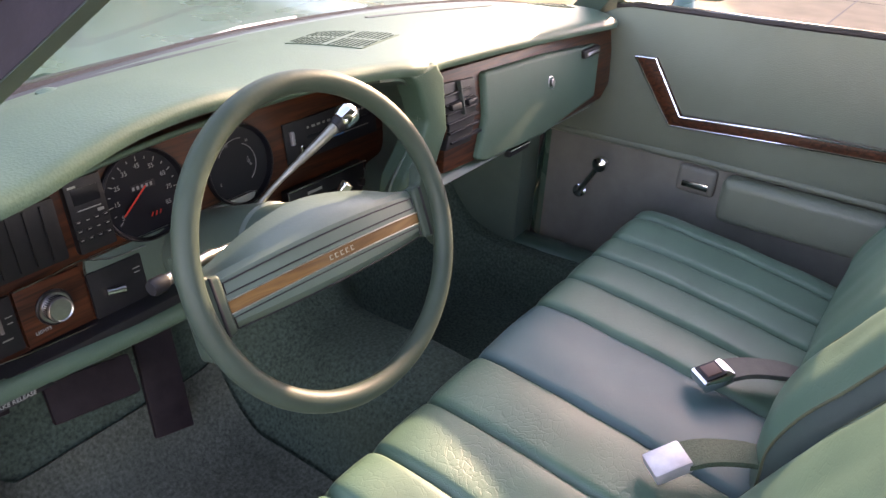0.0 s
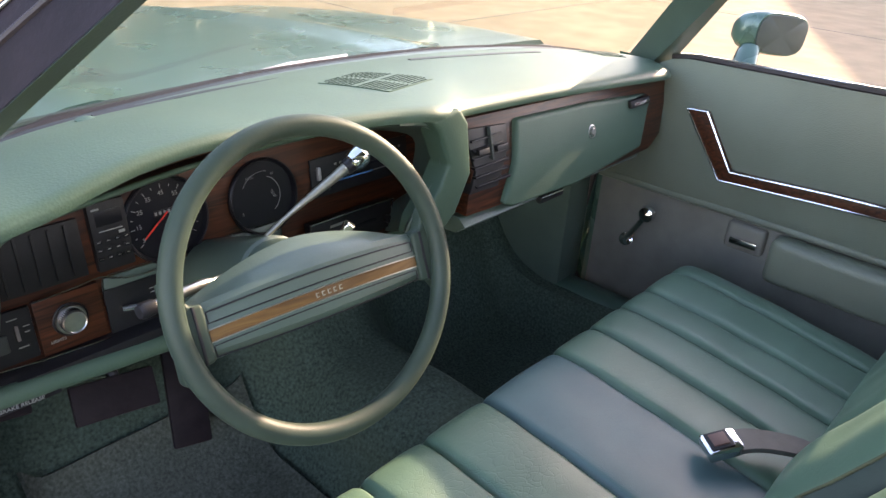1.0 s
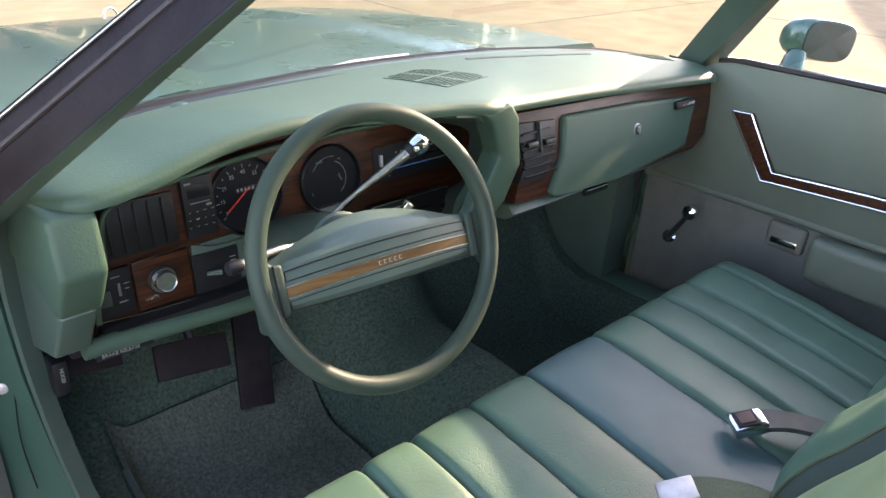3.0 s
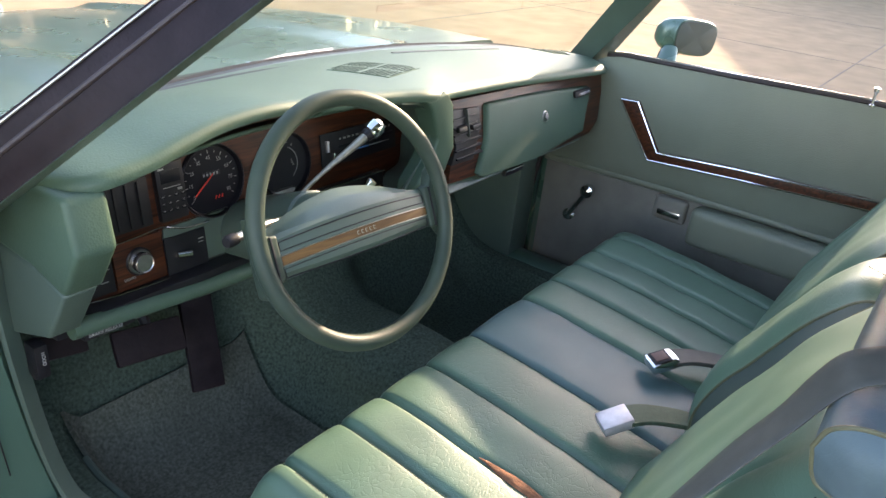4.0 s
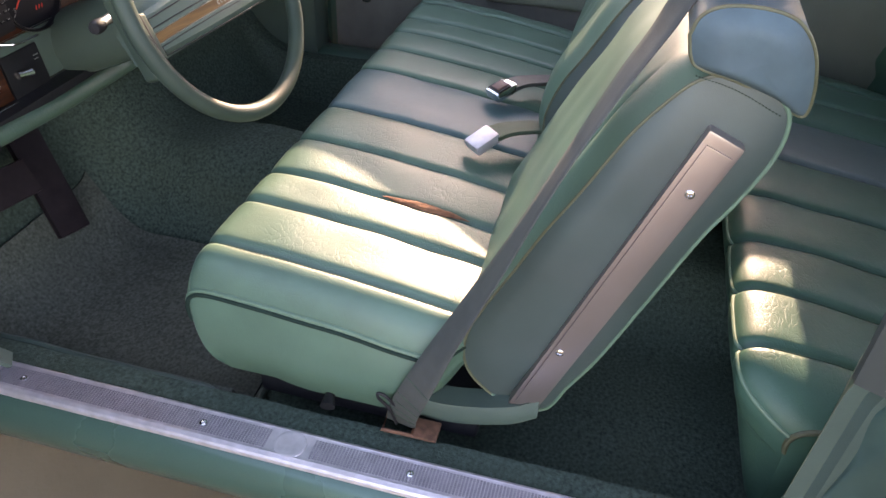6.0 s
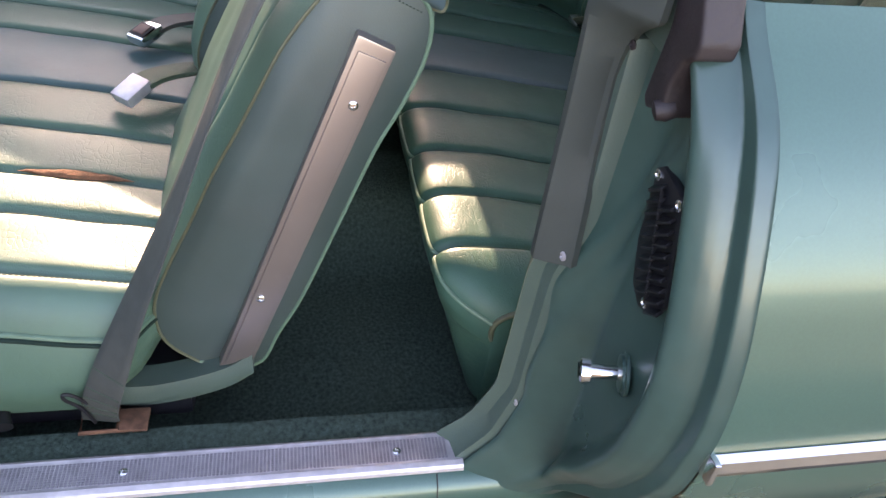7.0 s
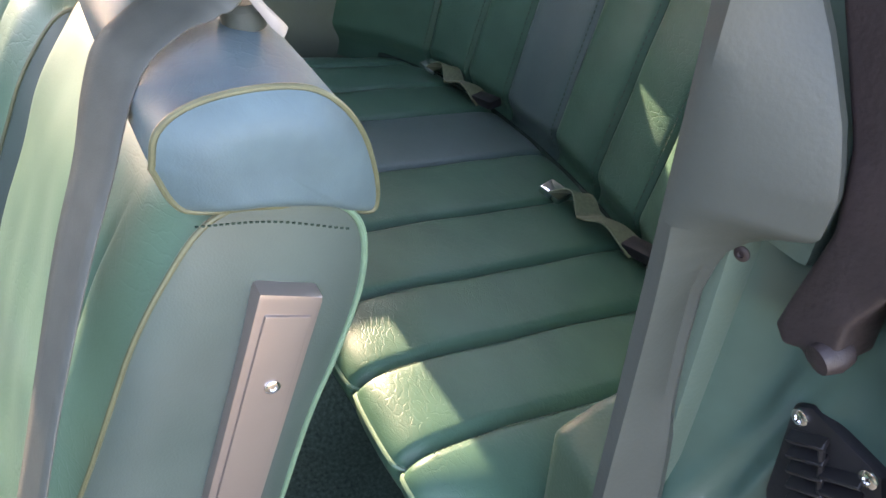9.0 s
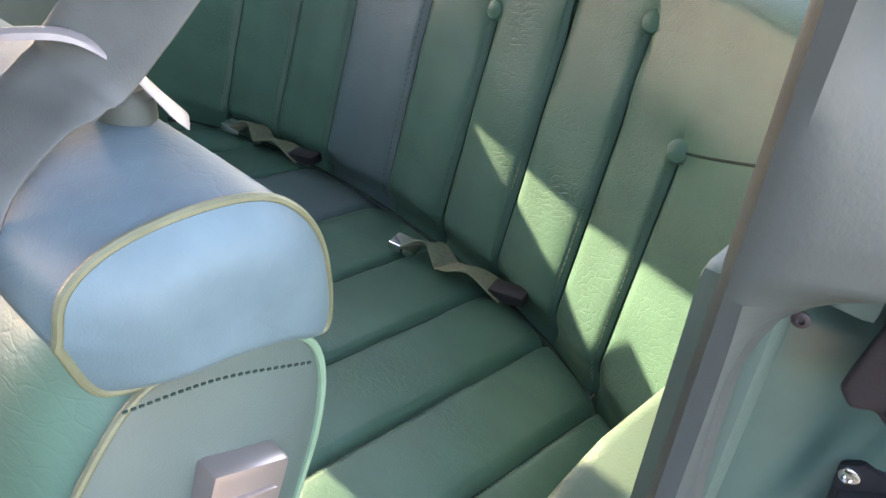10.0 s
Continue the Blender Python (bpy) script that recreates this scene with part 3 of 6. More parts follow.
# ---- front bench cushion ----
SEAMS = [-0.52, -0.405, -0.313, -0.193, -0.06, 0.13, 0.245, 0.355, 0.45, 0.565]
XL, XR = -0.578, 0.675
FRONT = cr([(0.556, 0.400), (0.570, 0.44), (0.588, 0.50), (0.600, 0.545), (0.604, 0.572), (0.596, 0.592), (0.570, 0.600), (0.50, 0.596), (0.42, 0.587), (0.33, 0.575), (0.25, 0.562), (0.19, 0.552), (0.15, 0.545)], 72)


def pleat(x, seams, lo, hi, amp):
    e = [lo] + list(seams) + [hi]
    for a, b in zip(e, e[1:]):
        if a <= x <= b:
            u = (x - a) / (b - a)
            if a == lo and b == hi:
                return 0.0
            if a == lo:
                u = 0.5 + u / 2
            if b == hi:
                u = u / 2
            s = min([x - q for q in seams] + [1.0], key=abs)
            fall = 0.0072 if s > 0 else 0.0032
            return amp * (1 - abs(2 * u - 1) ** 3) * min(1, (b - a) / 0.11) - 0.0105 * math.exp(-(s / fall) ** 2)
    return 0.0


def cushion_grid(front, seams, xl, xr, amp, drop, pull, power, cut):
    t = np.gradient(front, axis=0)
    t /= np.linalg.norm(t, axis=1, keepdims=True)
    nor = np.stack([-t[:, 1], t[:, 0]], 1)
    if nor[len(nor) * 2 // 3][1] < 0:
        nor = -nor
    xs = []
    e = [xl] + list(seams) + [xr]
    for a, b in zip(e, e[1:]):
        k = max(10, int((b - a) / 0.006))
        xs += list(a + (b - a) * (0.5 - 0.5 * np.cos(np.linspace(0, math.pi, k, endpoint=False))))
    xs.append(xr)
    rows = []
    for x in xs:
        dl, dr = max(0, (seams[0] - x) / (seams[0] - xl)), max(0, (x - seams[-1]) / (xr - seams[-1]))
        d = max(dl, dr)
        p = pleat(x, seams, xl, xr, amp)
        row = []
        for (y, z), nn in zip(front, nor):
            w = smooth01((z - cut) / 0.05)
            sag = 0.003 * noise.noise((x * 12, y * 12, 3.0)) * w
            row.append((x, y + nn[0] * (p * w) - pull * d ** 3, z + nn[1] * (p * w + sag) - drop * d ** power * w))
        rows.append(row)
    return np.array(rows)


cush = cushion_grid(FRONT, SEAMS, XL, XR, 0.0032, 0.050, -0.003, 3.6, 0.50)
for row in cush:
    for q in row:
        if q[0] < -0.52:
            q[0] += (-0.52 - q[0]) * float(smooth01((0.235 - q[1]) / 0.04)) * (q[2] > 0.40)
        if q[0] < -0.53 and q[2] < 0.50:
            q[0] += 0.045 * (-0.53 - q[0]) / 0.082 * ((0.50 - q[2]) / 0.1) ** 1.3
bench = thing("front_bench_cushion", (CX, 0.35, 0.38), "pleated green vinyl front bench seat cushion, torn along one seam", "car seat")


def split_strip(g, x0, x1, mat, parent, name, label=""):
    k = [i for i in range(len(g)) if x0 - 1e-6 <= g[i][0][0] <= x1 + 1e-6]
    return part(name, sheet(g[k[0]:k[-1] + 1], mat, name, angle=70), parent, label)


split_strip(cush, XL, SEAMS[4], vinyl_crease, bench, "driver_cushion", "creased green vinyl pleats")
split_strip(cush, SEAMS[4], SEAMS[5], vinyl_blue, bench, "middle_panel", "smooth blue-grey vinyl middle panel")
split_strip(cush, SEAMS[5], XR, vinyl, bench, "passenger_cushion")


def skirt(edge, bottom_z, inset, mat, name, sgn, bulge=0.012):
    e = np.array(edge)
    rows = []
    for k in np.linspace(0, 1, 14):
        rows.append([(x + sgn * ((inset + 0.05 * float(smooth01((0.30 - y) / 0.12)) * (y > 0)) * k ** 1.5 - bulge * math.sin(math.pi * k)), y - 0.045 * k * float(smooth01((y - 0.46) / 0.10)), z + (bottom_z(y) - z) * k) for x, y, z in e])
    return sheet(rows, mat, name)


part("side_skirt", skirt(cush[0][18:], lambda y: 0.378 + 0.055 * float(smooth01((0.32 - y) / 0.15)) + 0.012 * float(smooth01((y - 0.42) / 0.1)), 0.010, vinyl, "side_skirt", 1, 0.018), bench, "smooth green vinyl side below the piping")
part("side_skirt", skirt(cush[-1][18:], lambda y: 0.385, 0.035, vinyl, "side_skirt", -1), bench)
part("piping", tube(cush[0][14:], 0.0040, piping_green, 8, "piping"), bench, "piped edge")
part("seam", tube([(x - 0.0035, y, z - 0.0052) for x, y, z in cush[0][18:]], 0.0034, seam_dark, 8, "seam"), bench, "dark seam under the piping")
part("piping", tube(cush[-1][14:], 0.0042, piping_green, 8, "piping"), bench)
part("front_piping", tube([r[24] for r in cush], 0.0026, piping_green, 8, "front_piping"), bench, "piped front edge")
part("seat_frame", box(-0.55, 0.62, 0.17, 0.53, 0.33, 0.395, black, 0.01, name="seat_frame"), bench, "dark seat frame and track")
part("seat_lever", tube([(-0.54, 0.400, 0.384), (-0.575, 0.398, 0.384), (-0.592, 0.395, 0.380)], [0.006, 0.008, 0.012], black, 10, "seat_lever"), bench, "black seat adjuster knob")


def seam_lines(g, seams, parent, i0, i1, r=0.0016):
    """A sunk dark sewing line down each seam."""
    for sx in seams:
        col = g[int(np.argmin(np.abs(g[:, 0, 0] - sx)))]
        part("seam", tube([(q[0], q[1], q[2] + 0.0004) for q in col[i0:i1]], r, seam_dark, 6, "seam"), parent)


seam_lines(cush, SEAMS, bench, 14, 70)


def surf(g, x, y):
    """Height of the cushion's top at a place."""
    i = int(np.argmin(np.abs(g[:, 0, 0] - x)))
    row = g[i]
    m = [r for r in row if r[2] > 0.47]
    return float(min(m, key=lambda r: abs(r[1] - y))[2])


def stitches(g, x, side, parent, lo, hi, step=0.0062):
    col = g[int(np.argmin(np.abs(g[:, 0, 0] - (x + side))))]
    pts = np.array([r for r in col if lo < r[1] < hi and r[2] > 0.44])
    pts = pts[np.argsort(pts[:, 1])]
    items = []
    y = lo
    while y < hi:
        z = np.interp(y, pts[:, 1], pts[:, 2])
        z2 = np.interp(y + 0.004, pts[:, 1], pts[:, 2])
        items.append((pose(x + side, y, z + 0.0004, math.degrees(math.atan2(z2 - z, 0.004)), 0, 0), 0.0004, 0.0019, 0.0004))
        y += step
    tagged(part("stitching", bars(items, thread_mat, "stitching"), parent), kind="stuff")


for sx in SEAMS:
    stitches(cush, sx, -0.006, bench, 0.12, 0.585)
# torn seam with foam
ty = np.linspace(0.40, 0.25, 14)
part("torn_foam", tube([(-0.311, y, surf(cush, -0.303, y) + 0.001) for y in ty], [0.0005 + 0.009 * math.sin(math.pi * i / 13) for i in range(14)], foam, 8, "torn_foam", flat=0.55), bench, "torn seam showing orange foam")


# ---- backrests ----
SIDE = [(0.157, 0.418), (0.188, 0.448), (0.202, 0.483), (0.199, 0.535), (0.172, 0.600), (0.145, 0.655), (0.114, 0.722), (0.083, 0.779), (0.058, 0.828), (0.034, 0.874), (0.008, 0.912), (-0.020, 0.943), (-0.050, 0.952),
        (-0.085, 0.946), (-0.110, 0.927), (-0.118, 0.901), (-0.112, 0.860), (-0.090, 0.805), (-0.065, 0.752), (-0.026, 0.648), (0.018, 0.533), (0.050, 0.468), (0.082, 0.408)]


def backrest(name, x0, x1, seams, label, shift=0.0, clamp=9.0, swell=0.052, lower=0.0):
    b = thing(name, ((x0 + x1) / 2, 0.12, 0.42), label, "car seat backrest")
    side = np.array(SIDE) + np.array([shift, shift * 0.3])
    side[:, 1] -= lower * (side[:, 1] - 0.42) / 0.53
    side[:, 0] = np.minimum(side[:, 0], clamp)
    loop = cr(np.vstack([side, side[:1]]), 120)[:-1]
    cen = np.array([0.045 + shift, 0.70])
    nF = len(loop)
    t = np.roll(loop, -1, 0) - np.roll(loop, 1, 0)
    t /= np.linalg.norm(t, axis=1, keepdims=True)
    nor = np.stack([t[:, 1], -t[:, 0]], 1)
    nor *= np.sign(np.sum(nor * (loop - cen), axis=1, keepdims=True))
    front = smooth01((nor @ np.array([0.9, 0.42])) / 0.5)
    back = smooth01((nor @ np.array([-0.9, -0.42])) / 0.5)
    rows = []
    xs = []
    e = [x0] + seams + [x1]
    for a, c in zip(e, e[1:]):
        k = max(12, int((c - a) / 0.007))
        xs += list(a + (c - a) * (0.5 - 0.5 * np.cos(np.linspace(0, math.pi, k, endpoint=False))))
    xs.append(x1)
    for x in xs:
        d = min(x - x0, x1 - x)
        puff = smooth01(min(d / 0.06, 1)) ** 0.7
        p = pleat(x, seams, x0, x1, 0.005)
        calm = smooth01((0.93 - loop[:, 1]) / 0.10)
        amt = front * (swell * puff + p * puff * calm) + back * 0.012 * puff + 0.008 * puff * (1 - front - back)
        sag = np.array([0.003 * noise.noise((x * 14, q[1] * 14, 7.0)) for q in loop]) * front
        off = loop + nor * (amt + sag)[:, None]
        rows.append([(x, q[0], q[1]) for q in off])
    part("shell", sheet(rows, vinyl, "shell", wrap_v=True, angle=70), b, "creased green vinyl cover")
    for xe, sg in ((x0, -1), (x1, 1)):
        rr = []
        for k in np.linspace(0, 1, 10):
            sc = loop * (1 - k) + (cen + (loop - cen) * 0.0) * k
            rr.append([(xe + sg * 0.014 * math.sin(min(1, k * 2.2) * math.pi / 2), q[0], q[1]) for q in sc])
        part("side_panel", sheet(rr, vinyl_grey, "side_panel", wrap_v=True, angle=60), b, "grey-green vinyl side panel")
        edge = [(xe + sg * 0.001, q[0], q[1]) for q in loop]
        half = int(nF * 0.53)
        part("piping", tube(edge[:half], 0.0020, piping_mat, 8, "piping"), b, "olive piped edge")
        part("piping", tube(edge[half - 1:] + edge[:1], 0.0024, piping_green, 8, "piping"), b)
        seam = cr([(-0.016 + shift, 0.951 + 0.3 * shift), (-0.058 + shift, 0.941 + 0.3 * shift), (-0.104 + shift, 0.921 + 0.3 * shift)], 26)
        part("top_seam", bars([(pose(xe + sg * 0.010, q[0], q[1], math.degrees(math.atan2(-0.25, -1)), 0, 0), 0.0005, 0.0010, 0.0005) for q in seam], seam_dark, "top_seam"), b, "row of dark stitches")
    return b


driver_back = backrest("driver_backrest", -0.530, -0.075, [-0.462], "creased green vinyl driver's backrest with metal side strip", swell=0.014)
backrest("centre_armrest", -0.055, 0.125, [], "smooth green vinyl fold-up centre armrest between the backrests", shift=0.040, clamp=0.175, swell=0.016, lower=0.045)
backrest("passenger_backrest", 0.132, 0.635, [0.57], "green vinyl passenger backrest with piped edge", shift=0.010, clamp=0.165, swell=0.014)

# metal strip on the side of the driver's backrest
M = np.array([(-0.041, 0.902), (-0.081, 0.884), (0.083, 0.441), (0.130, 0.430)])
poly = [tuple(M[0]), tuple(M[1]), tuple(M[2]), tuple(M[3])]
part("trim_strip", prism(poly, "x", -0.554, -0.530, rose_metal, 0.004, 2, name="trim_strip"), driver_back, "rose-tinted metal trim strip")
inn = M.mean(0) + (M - M.mean(0)) * np.array([0.86, 0.955])
inn = [tuple(M[0] * 0.86 + M[1] * 0.14 + (M[3] - M[0]) * 0.03), tuple(M[1] * 0.86 + M[0] * 0.14 + (M[2] - M[1]) * 0.03), tuple(M[2] * 0.86 + M[3] * 0.14 + (M[1] - M[2]) * 0.02), tuple(M[3] * 0.86 + M[2] * 0.14 + (M[0] - M[3]) * 0.02)]
part("strip_face", prism(inn, "x", -0.5565, -0.550, rose_metal, 0.0015, 2, name="strip_face"), driver_back)
screw((-0.5565, -0.038, 0.825), (-1, 0, 0), 0.0042, driver_back)
screw((-0.5565, 0.069, 0.555), (-1, 0, 0), 0.0042, driver_back)
arm = cr([(0.320, 0.400), (0.27, 0.386), (0.225, 0.382), (0.17, 0.392), (0.12, 0.410), (0.085, 0.435)], 20)
part("hinge_arm", sheet([[(x, y + dy, z + dz) for x, dy, dz in ((-0.520, 0, -0.020), (-0.556, 0, -0.018), (-0.562, 0, 0.0), (-0.556, 0, 0.020), (-0.520, 0, 0.022))] for y, z in arm], plastic_green, "hinge_arm", wrap_v=True, caps=True, angle=50), driver_back, "curved green painted backrest hinge arm")


def headrest(name, x0, x1, shift, label):
    h = thing(name, ((x0 + x1) / 2, -0.06, 0.955), label, "headrest")
    prof = cr([(-0.001, 0.990), (-0.008, 0.966), (-0.020, 0.957), (-0.055, 0.948), (-0.098, 0.930), (-0.122, 0.916), (-0.132, 0.917), (-0.132, 0.940), (-0.123, 0.975), (-0.109, 1.001), (-0.090, 1.017), (-0.060, 1.023), (-0.028, 1.021), (-0.008, 1.010), (-0.001, 0.990)], 84)[:-1] + np.array([shift, 0])
    cen = prof.mean(0)
    rows = []

    def drawn_in(x, q):
        """The ends are drawn in towards the lower rear corner."""
        k = 0.016 * smooth01((1.02 - q[1]) / 0.11) * smooth01((-0.02 - q[0]) / 0.11)
        return x + k * max(0, 1 - (x - x0) / 0.12) - k * max(0, 1 - (x1 - x) / 0.12)
    for x in np.linspace(x0, x1, 40):
        u = (x - x0) / (x1 - x0)
        sc = 1 + 0.035 * math.sin(math.pi * u) ** 0.6 + 0.010 * noise.noise((x * 11, 1.0, 4.0))
        rows.append([(drawn_in(x, q), *(cen + (q - cen) * sc)) for q in prof])
    part("cover", sheet(rows, headrest_blue, "cover", wrap_v=True, angle=70), h, "blue-grey vinyl cover")
    for xe, sg in ((x0, -1), (x1, 1)):
        rr = [[(drawn_in(xe, prof[i]) * (1 - k) + (xe - sg * 0.003) * k + sg * 0.016 * math.sin(min(1, k * 2.2) * math.pi / 2), *(prof[i] * (1 - k) + cen * k)) for i in range(len(prof))] for k in np.linspace(0, 1, 10)]
        part("end_panel", sheet(rr, headrest_blue, "end_panel", wrap_v=True, angle=70), h)
        part("piping", tube([(drawn_in(xe, q), q[0], q[1]) for q in prof], 0.0021, piping_mat, 8, "piping", closed=True), h, "olive piped edge")
    for xp in (x0 + 0.09, x1 - 0.09):
        part("post", tube([(xp, -0.06 + shift, 0.90), (xp, -0.06 + shift, 0.97)], 0.007, chrome, 10, "post"), h)
    return h


headrest("headrest", -0.535, -0.115, 0.0, "blue-green vinyl headrest with olive piping on driver's backrest")
headrest("headrest", 0.185, 0.600, 0.010, "blue-green vinyl headrest with olive piping on passenger backrest")

# ---- rear seat ----
RSEAMS = [-0.478, -0.357, -0.231, -0.09, 0.065, 0.25, 0.38, 0.51]
RF = cr([(-0.235, 0.30), (-0.215, 0.36), (-0.19, 0.44), (-0.168, 0.51), (-0.160, 0.542), (-0.172, 0.563), (-0.21, 0.570), (-0.30, 0.560), (-0.42, 0.538), (-0.54, 0.516), (-0.60, 0.504), (-0.632, 0.488), (-0.652, 0.455)], 72)
rear = thing("back_bench", (CX, -0.5, 0.30), "pleated green vinyl rear bench seat with buttoned back", "car seat")


def fold_y(x):
    """Where the rear cushion meets its barrel-shaped back."""
    return float(np.interp(x, [-0.75, -0.60, -0.50, -0.43, -0.36, -0.28, -0.20, -0.10, 0.0, 0.12, 0.30, 0.45, 0.60, 0.80], [-0.46, -0.52, -0.572, -0.608, -0.640, -0.666, -0.686, -0.703, -0.714, -0.722, -0.720, -0.700, -0.640, -0.50]))


rc = cushion_grid(RF, RSEAMS, -0.575, 0.645, 0.004, 0.045, 0.075, 2.2, 0.46)
for row in rc:
    stretch_y = (fold_y(row[0][0]) - 0.02 + 0.30) / (row[-1][1] + 0.30)
    for q in row:
        if q[1] < -0.30:
            q[1] = -0.30 + (q[1] + 0.30) * stretch_y
split_strip(rc, -0.575, RSEAMS[3], vinyl_shaded, rear, "cushion", "creased green vinyl cushion pleats")
split_strip(rc, RSEAMS[3], RSEAMS[4], vinyl_shaded, rear, "cushion")
split_strip(rc, RSEAMS[4], RSEAMS[5], vinyl_shaded_blue, rear, "middle_panel", "smooth blue-grey middle panel")
split_strip(rc, RSEAMS[5], 0.645, vinyl_shaded, rear, "cushion")
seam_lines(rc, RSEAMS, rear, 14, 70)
part("side_skirt", skirt(rc[0], lambda y: 0.29, 0.02, vinyl_shaded, "side_skirt", 1), rear)
part("piping", tube(rc[0][20:], 0.0042, piping_mat, 8, "piping"), rear, "olive piped edge")
part("piping", tube([r[26] for r in rc], 0.0030, piping_green, 8, "piping"), rear)
for sx in RSEAMS:
    stitches(rc, sx, -0.006, rear, -0.62, -0.185)
BSEAMS = [-0.455, -0.352, -0.215, -0.08, 0.062, 0.232, 0.368, 0.50]
BTOP = {0: 0.812, 1: 0.915, 2: 0.985, 3: 0.855, 4: 0.985, 5: 0.985, 6: 0.855, 7: 0.915}


def back_pt(x, z):
    y = fold_y(x) + 0.004 - 0.30 * (z - 0.5)
    e = [-0.72] + BSEAMS + [0.79]
    p = 0.0
    for i, (a, b) in enumerate(zip(e, e[1:])):
        if a <= x <= b:
            u = (x - a) / (b - a)
            top = min(BTOP.get(i - 1, 0.99), BTOP.get(i, 0.99))
            p = 0.008 * (1 - abs(2 * u - 1) ** 3.2) * min(1, (b - a) / 0.13)
            base = 0.008
            k = smooth01((z - top + 0.01) / 0.05) * (0 if top > 0.95 else 1)
            p = p * (1 - k) + base * k
    near = min(abs(x - q) for q in BSEAMS)
    i = min(range(len(BSEAMS)), key=lambda j: abs(x - BSEAMS[j]))
    p -= 0.009 * math.exp(-(near / 0.0060) ** 2) * (1 - smooth01((z - BTOP[i] + 0.005) / 0.02))
    roll = -0.05 * smooth01((z - 0.95) / 0.06) ** 2
    sag = 0.003 * noise.noise((x * 10, z * 10, 11.0))
    tuck = -0.030 * smooth01((0.545 - z) / 0.06)
    return (x, y + p + roll + sag + tuck, z)


xs = []
e = [-0.70] + BSEAMS + [0.77]
for a, c in zip(e, e[1:]):
    k = max(14, int((c - a) / 0.007))
    xs += list(a + (c - a) * (0.5 - 0.5 * np.cos(np.linspace(0, math.pi, k, endpoint=False))))
zs = np.linspace(0.46, 1.01, 70)


def back_strip(a, b, mat, label=""):
    cols = [x for x in xs if a - 1e-6 <= x <= b + 1e-6]
    if b not in cols:
        cols.append(b)
    part("backrest", sheet([[back_pt(x, z) for z in zs] for x in cols], mat, "backrest", angle=70), rear, label)


# dark tube laid in the fold to imitate its shade
part("fold_shade", tube([(x, fold_y(x) + 0.000, 0.487 - 0.02 * smooth01((-0.40 - x) / 0.15)) for x in np.linspace(-0.56, 0.62, 60)], 0.006, seam_dark, 8, "fold_shade"), rear, "dark tube standing for the shade between cushion and back")
back_strip(-0.70, BSEAMS[4], vinyl_shaded, "creased green vinyl backrest pleats")
back_strip(BSEAMS[4], BSEAMS[5], vinyl_shaded_blue, "smooth blue-grey vinyl middle panel")
back_strip(BSEAMS[5], 0.77, vinyl_shaded)
for i, sx in enumerate(BSEAMS):
    items = []
    for z in np.arange(0.50, min(BTOP[i], 0.96) - 0.01, 0.0095):
        x, y, zz = back_pt(sx + 0.0085, float(z))
        items.append((pose(x, y + 0.0004, zz, 70, 0, 0), 0.0007, 0.0008, 0.0027))
    tagged(part("stitching", bars([(m @ pose(0, 0, 0, -50, 0, 0), a, b, c) for m, a, b, c in items], thread_mat, "stitching"), rear), kind="stuff")
for i, sx in enumerate(BSEAMS):
    part("seam", tube([back_pt(sx, float(z)) for z in np.linspace(0.50, min(BTOP[i], 0.99), 40)], 0.0016, seam_dark, 6, "seam"), rear)
part("seam", tube([back_pt(BSEAMS[0] - 0.22 * k, BTOP[0] + 0.085 * k) for k in np.linspace(0.05, 1, 24)], 0.0018, seam_dark, 6, "seam"), rear)
for i in (0, 1, 3, 6, 7):
    x, y, z = back_pt(BSEAMS[i], BTOP[i])
    part("button", lathe([(0.014, -0.006), (0.0145, 0.004), (0.012, 0.0075), (0.006, 0.0095), (0, 0.010)], (x, y + 0.008, z), (0, 1, 0.36), vinyl_shaded, 20, "button"), rear, "vinyl covered button")


# ---- seat belts and buckles ----
def buckle(name, at, turn, metal_face, label, tilt=12):
    b = thing(name, at, label, "seat belt buckle", group="front belt buckles")
    m = Matrix.Translation(at) @ pose(0, 0, 0, tilt, 0, turn)
    part("housing", box(-0.021, 0.021, -0.026, 0.026, 0.0, 0.019, chrome if metal_face else steel, 0.004, m=m, name="housing"), b, "chromed buckle housing")
    if metal_face:
        part("frame", box(-0.017, 0.017, -0.014, 0.020, 0.0195, 0.0215, black, 0.001, m=m, name="frame"), b)
        part("push_button", box(-0.012, 0.012, -0.009, 0.015, 0.021, 0.0235, material("red_brown_button", (0.10, 0.045, 0.035), 0.5), 0.001, m=m, name="push_button"), b, "red-brown release button")
    end = m @ Vector((0, -0.024, 0.008))
    tail = cr([tuple(end + Vector(d)) for d in ((-0.004, 0.003, 0), (0.020, -0.017, 0.001), (0.045, -0.043, -0.003), (0.070, -0.078, -0.009), (0.086, -0.125, -0.020))], 16)
    part("webbing", strap(tail, m.to_3x3() @ Vector((1, 0, 0)), 0.045, 0.008, belt_dark if not metal_face else belt_mat, "webbing"), b, "belt webbing going into the seat gap")
    return b


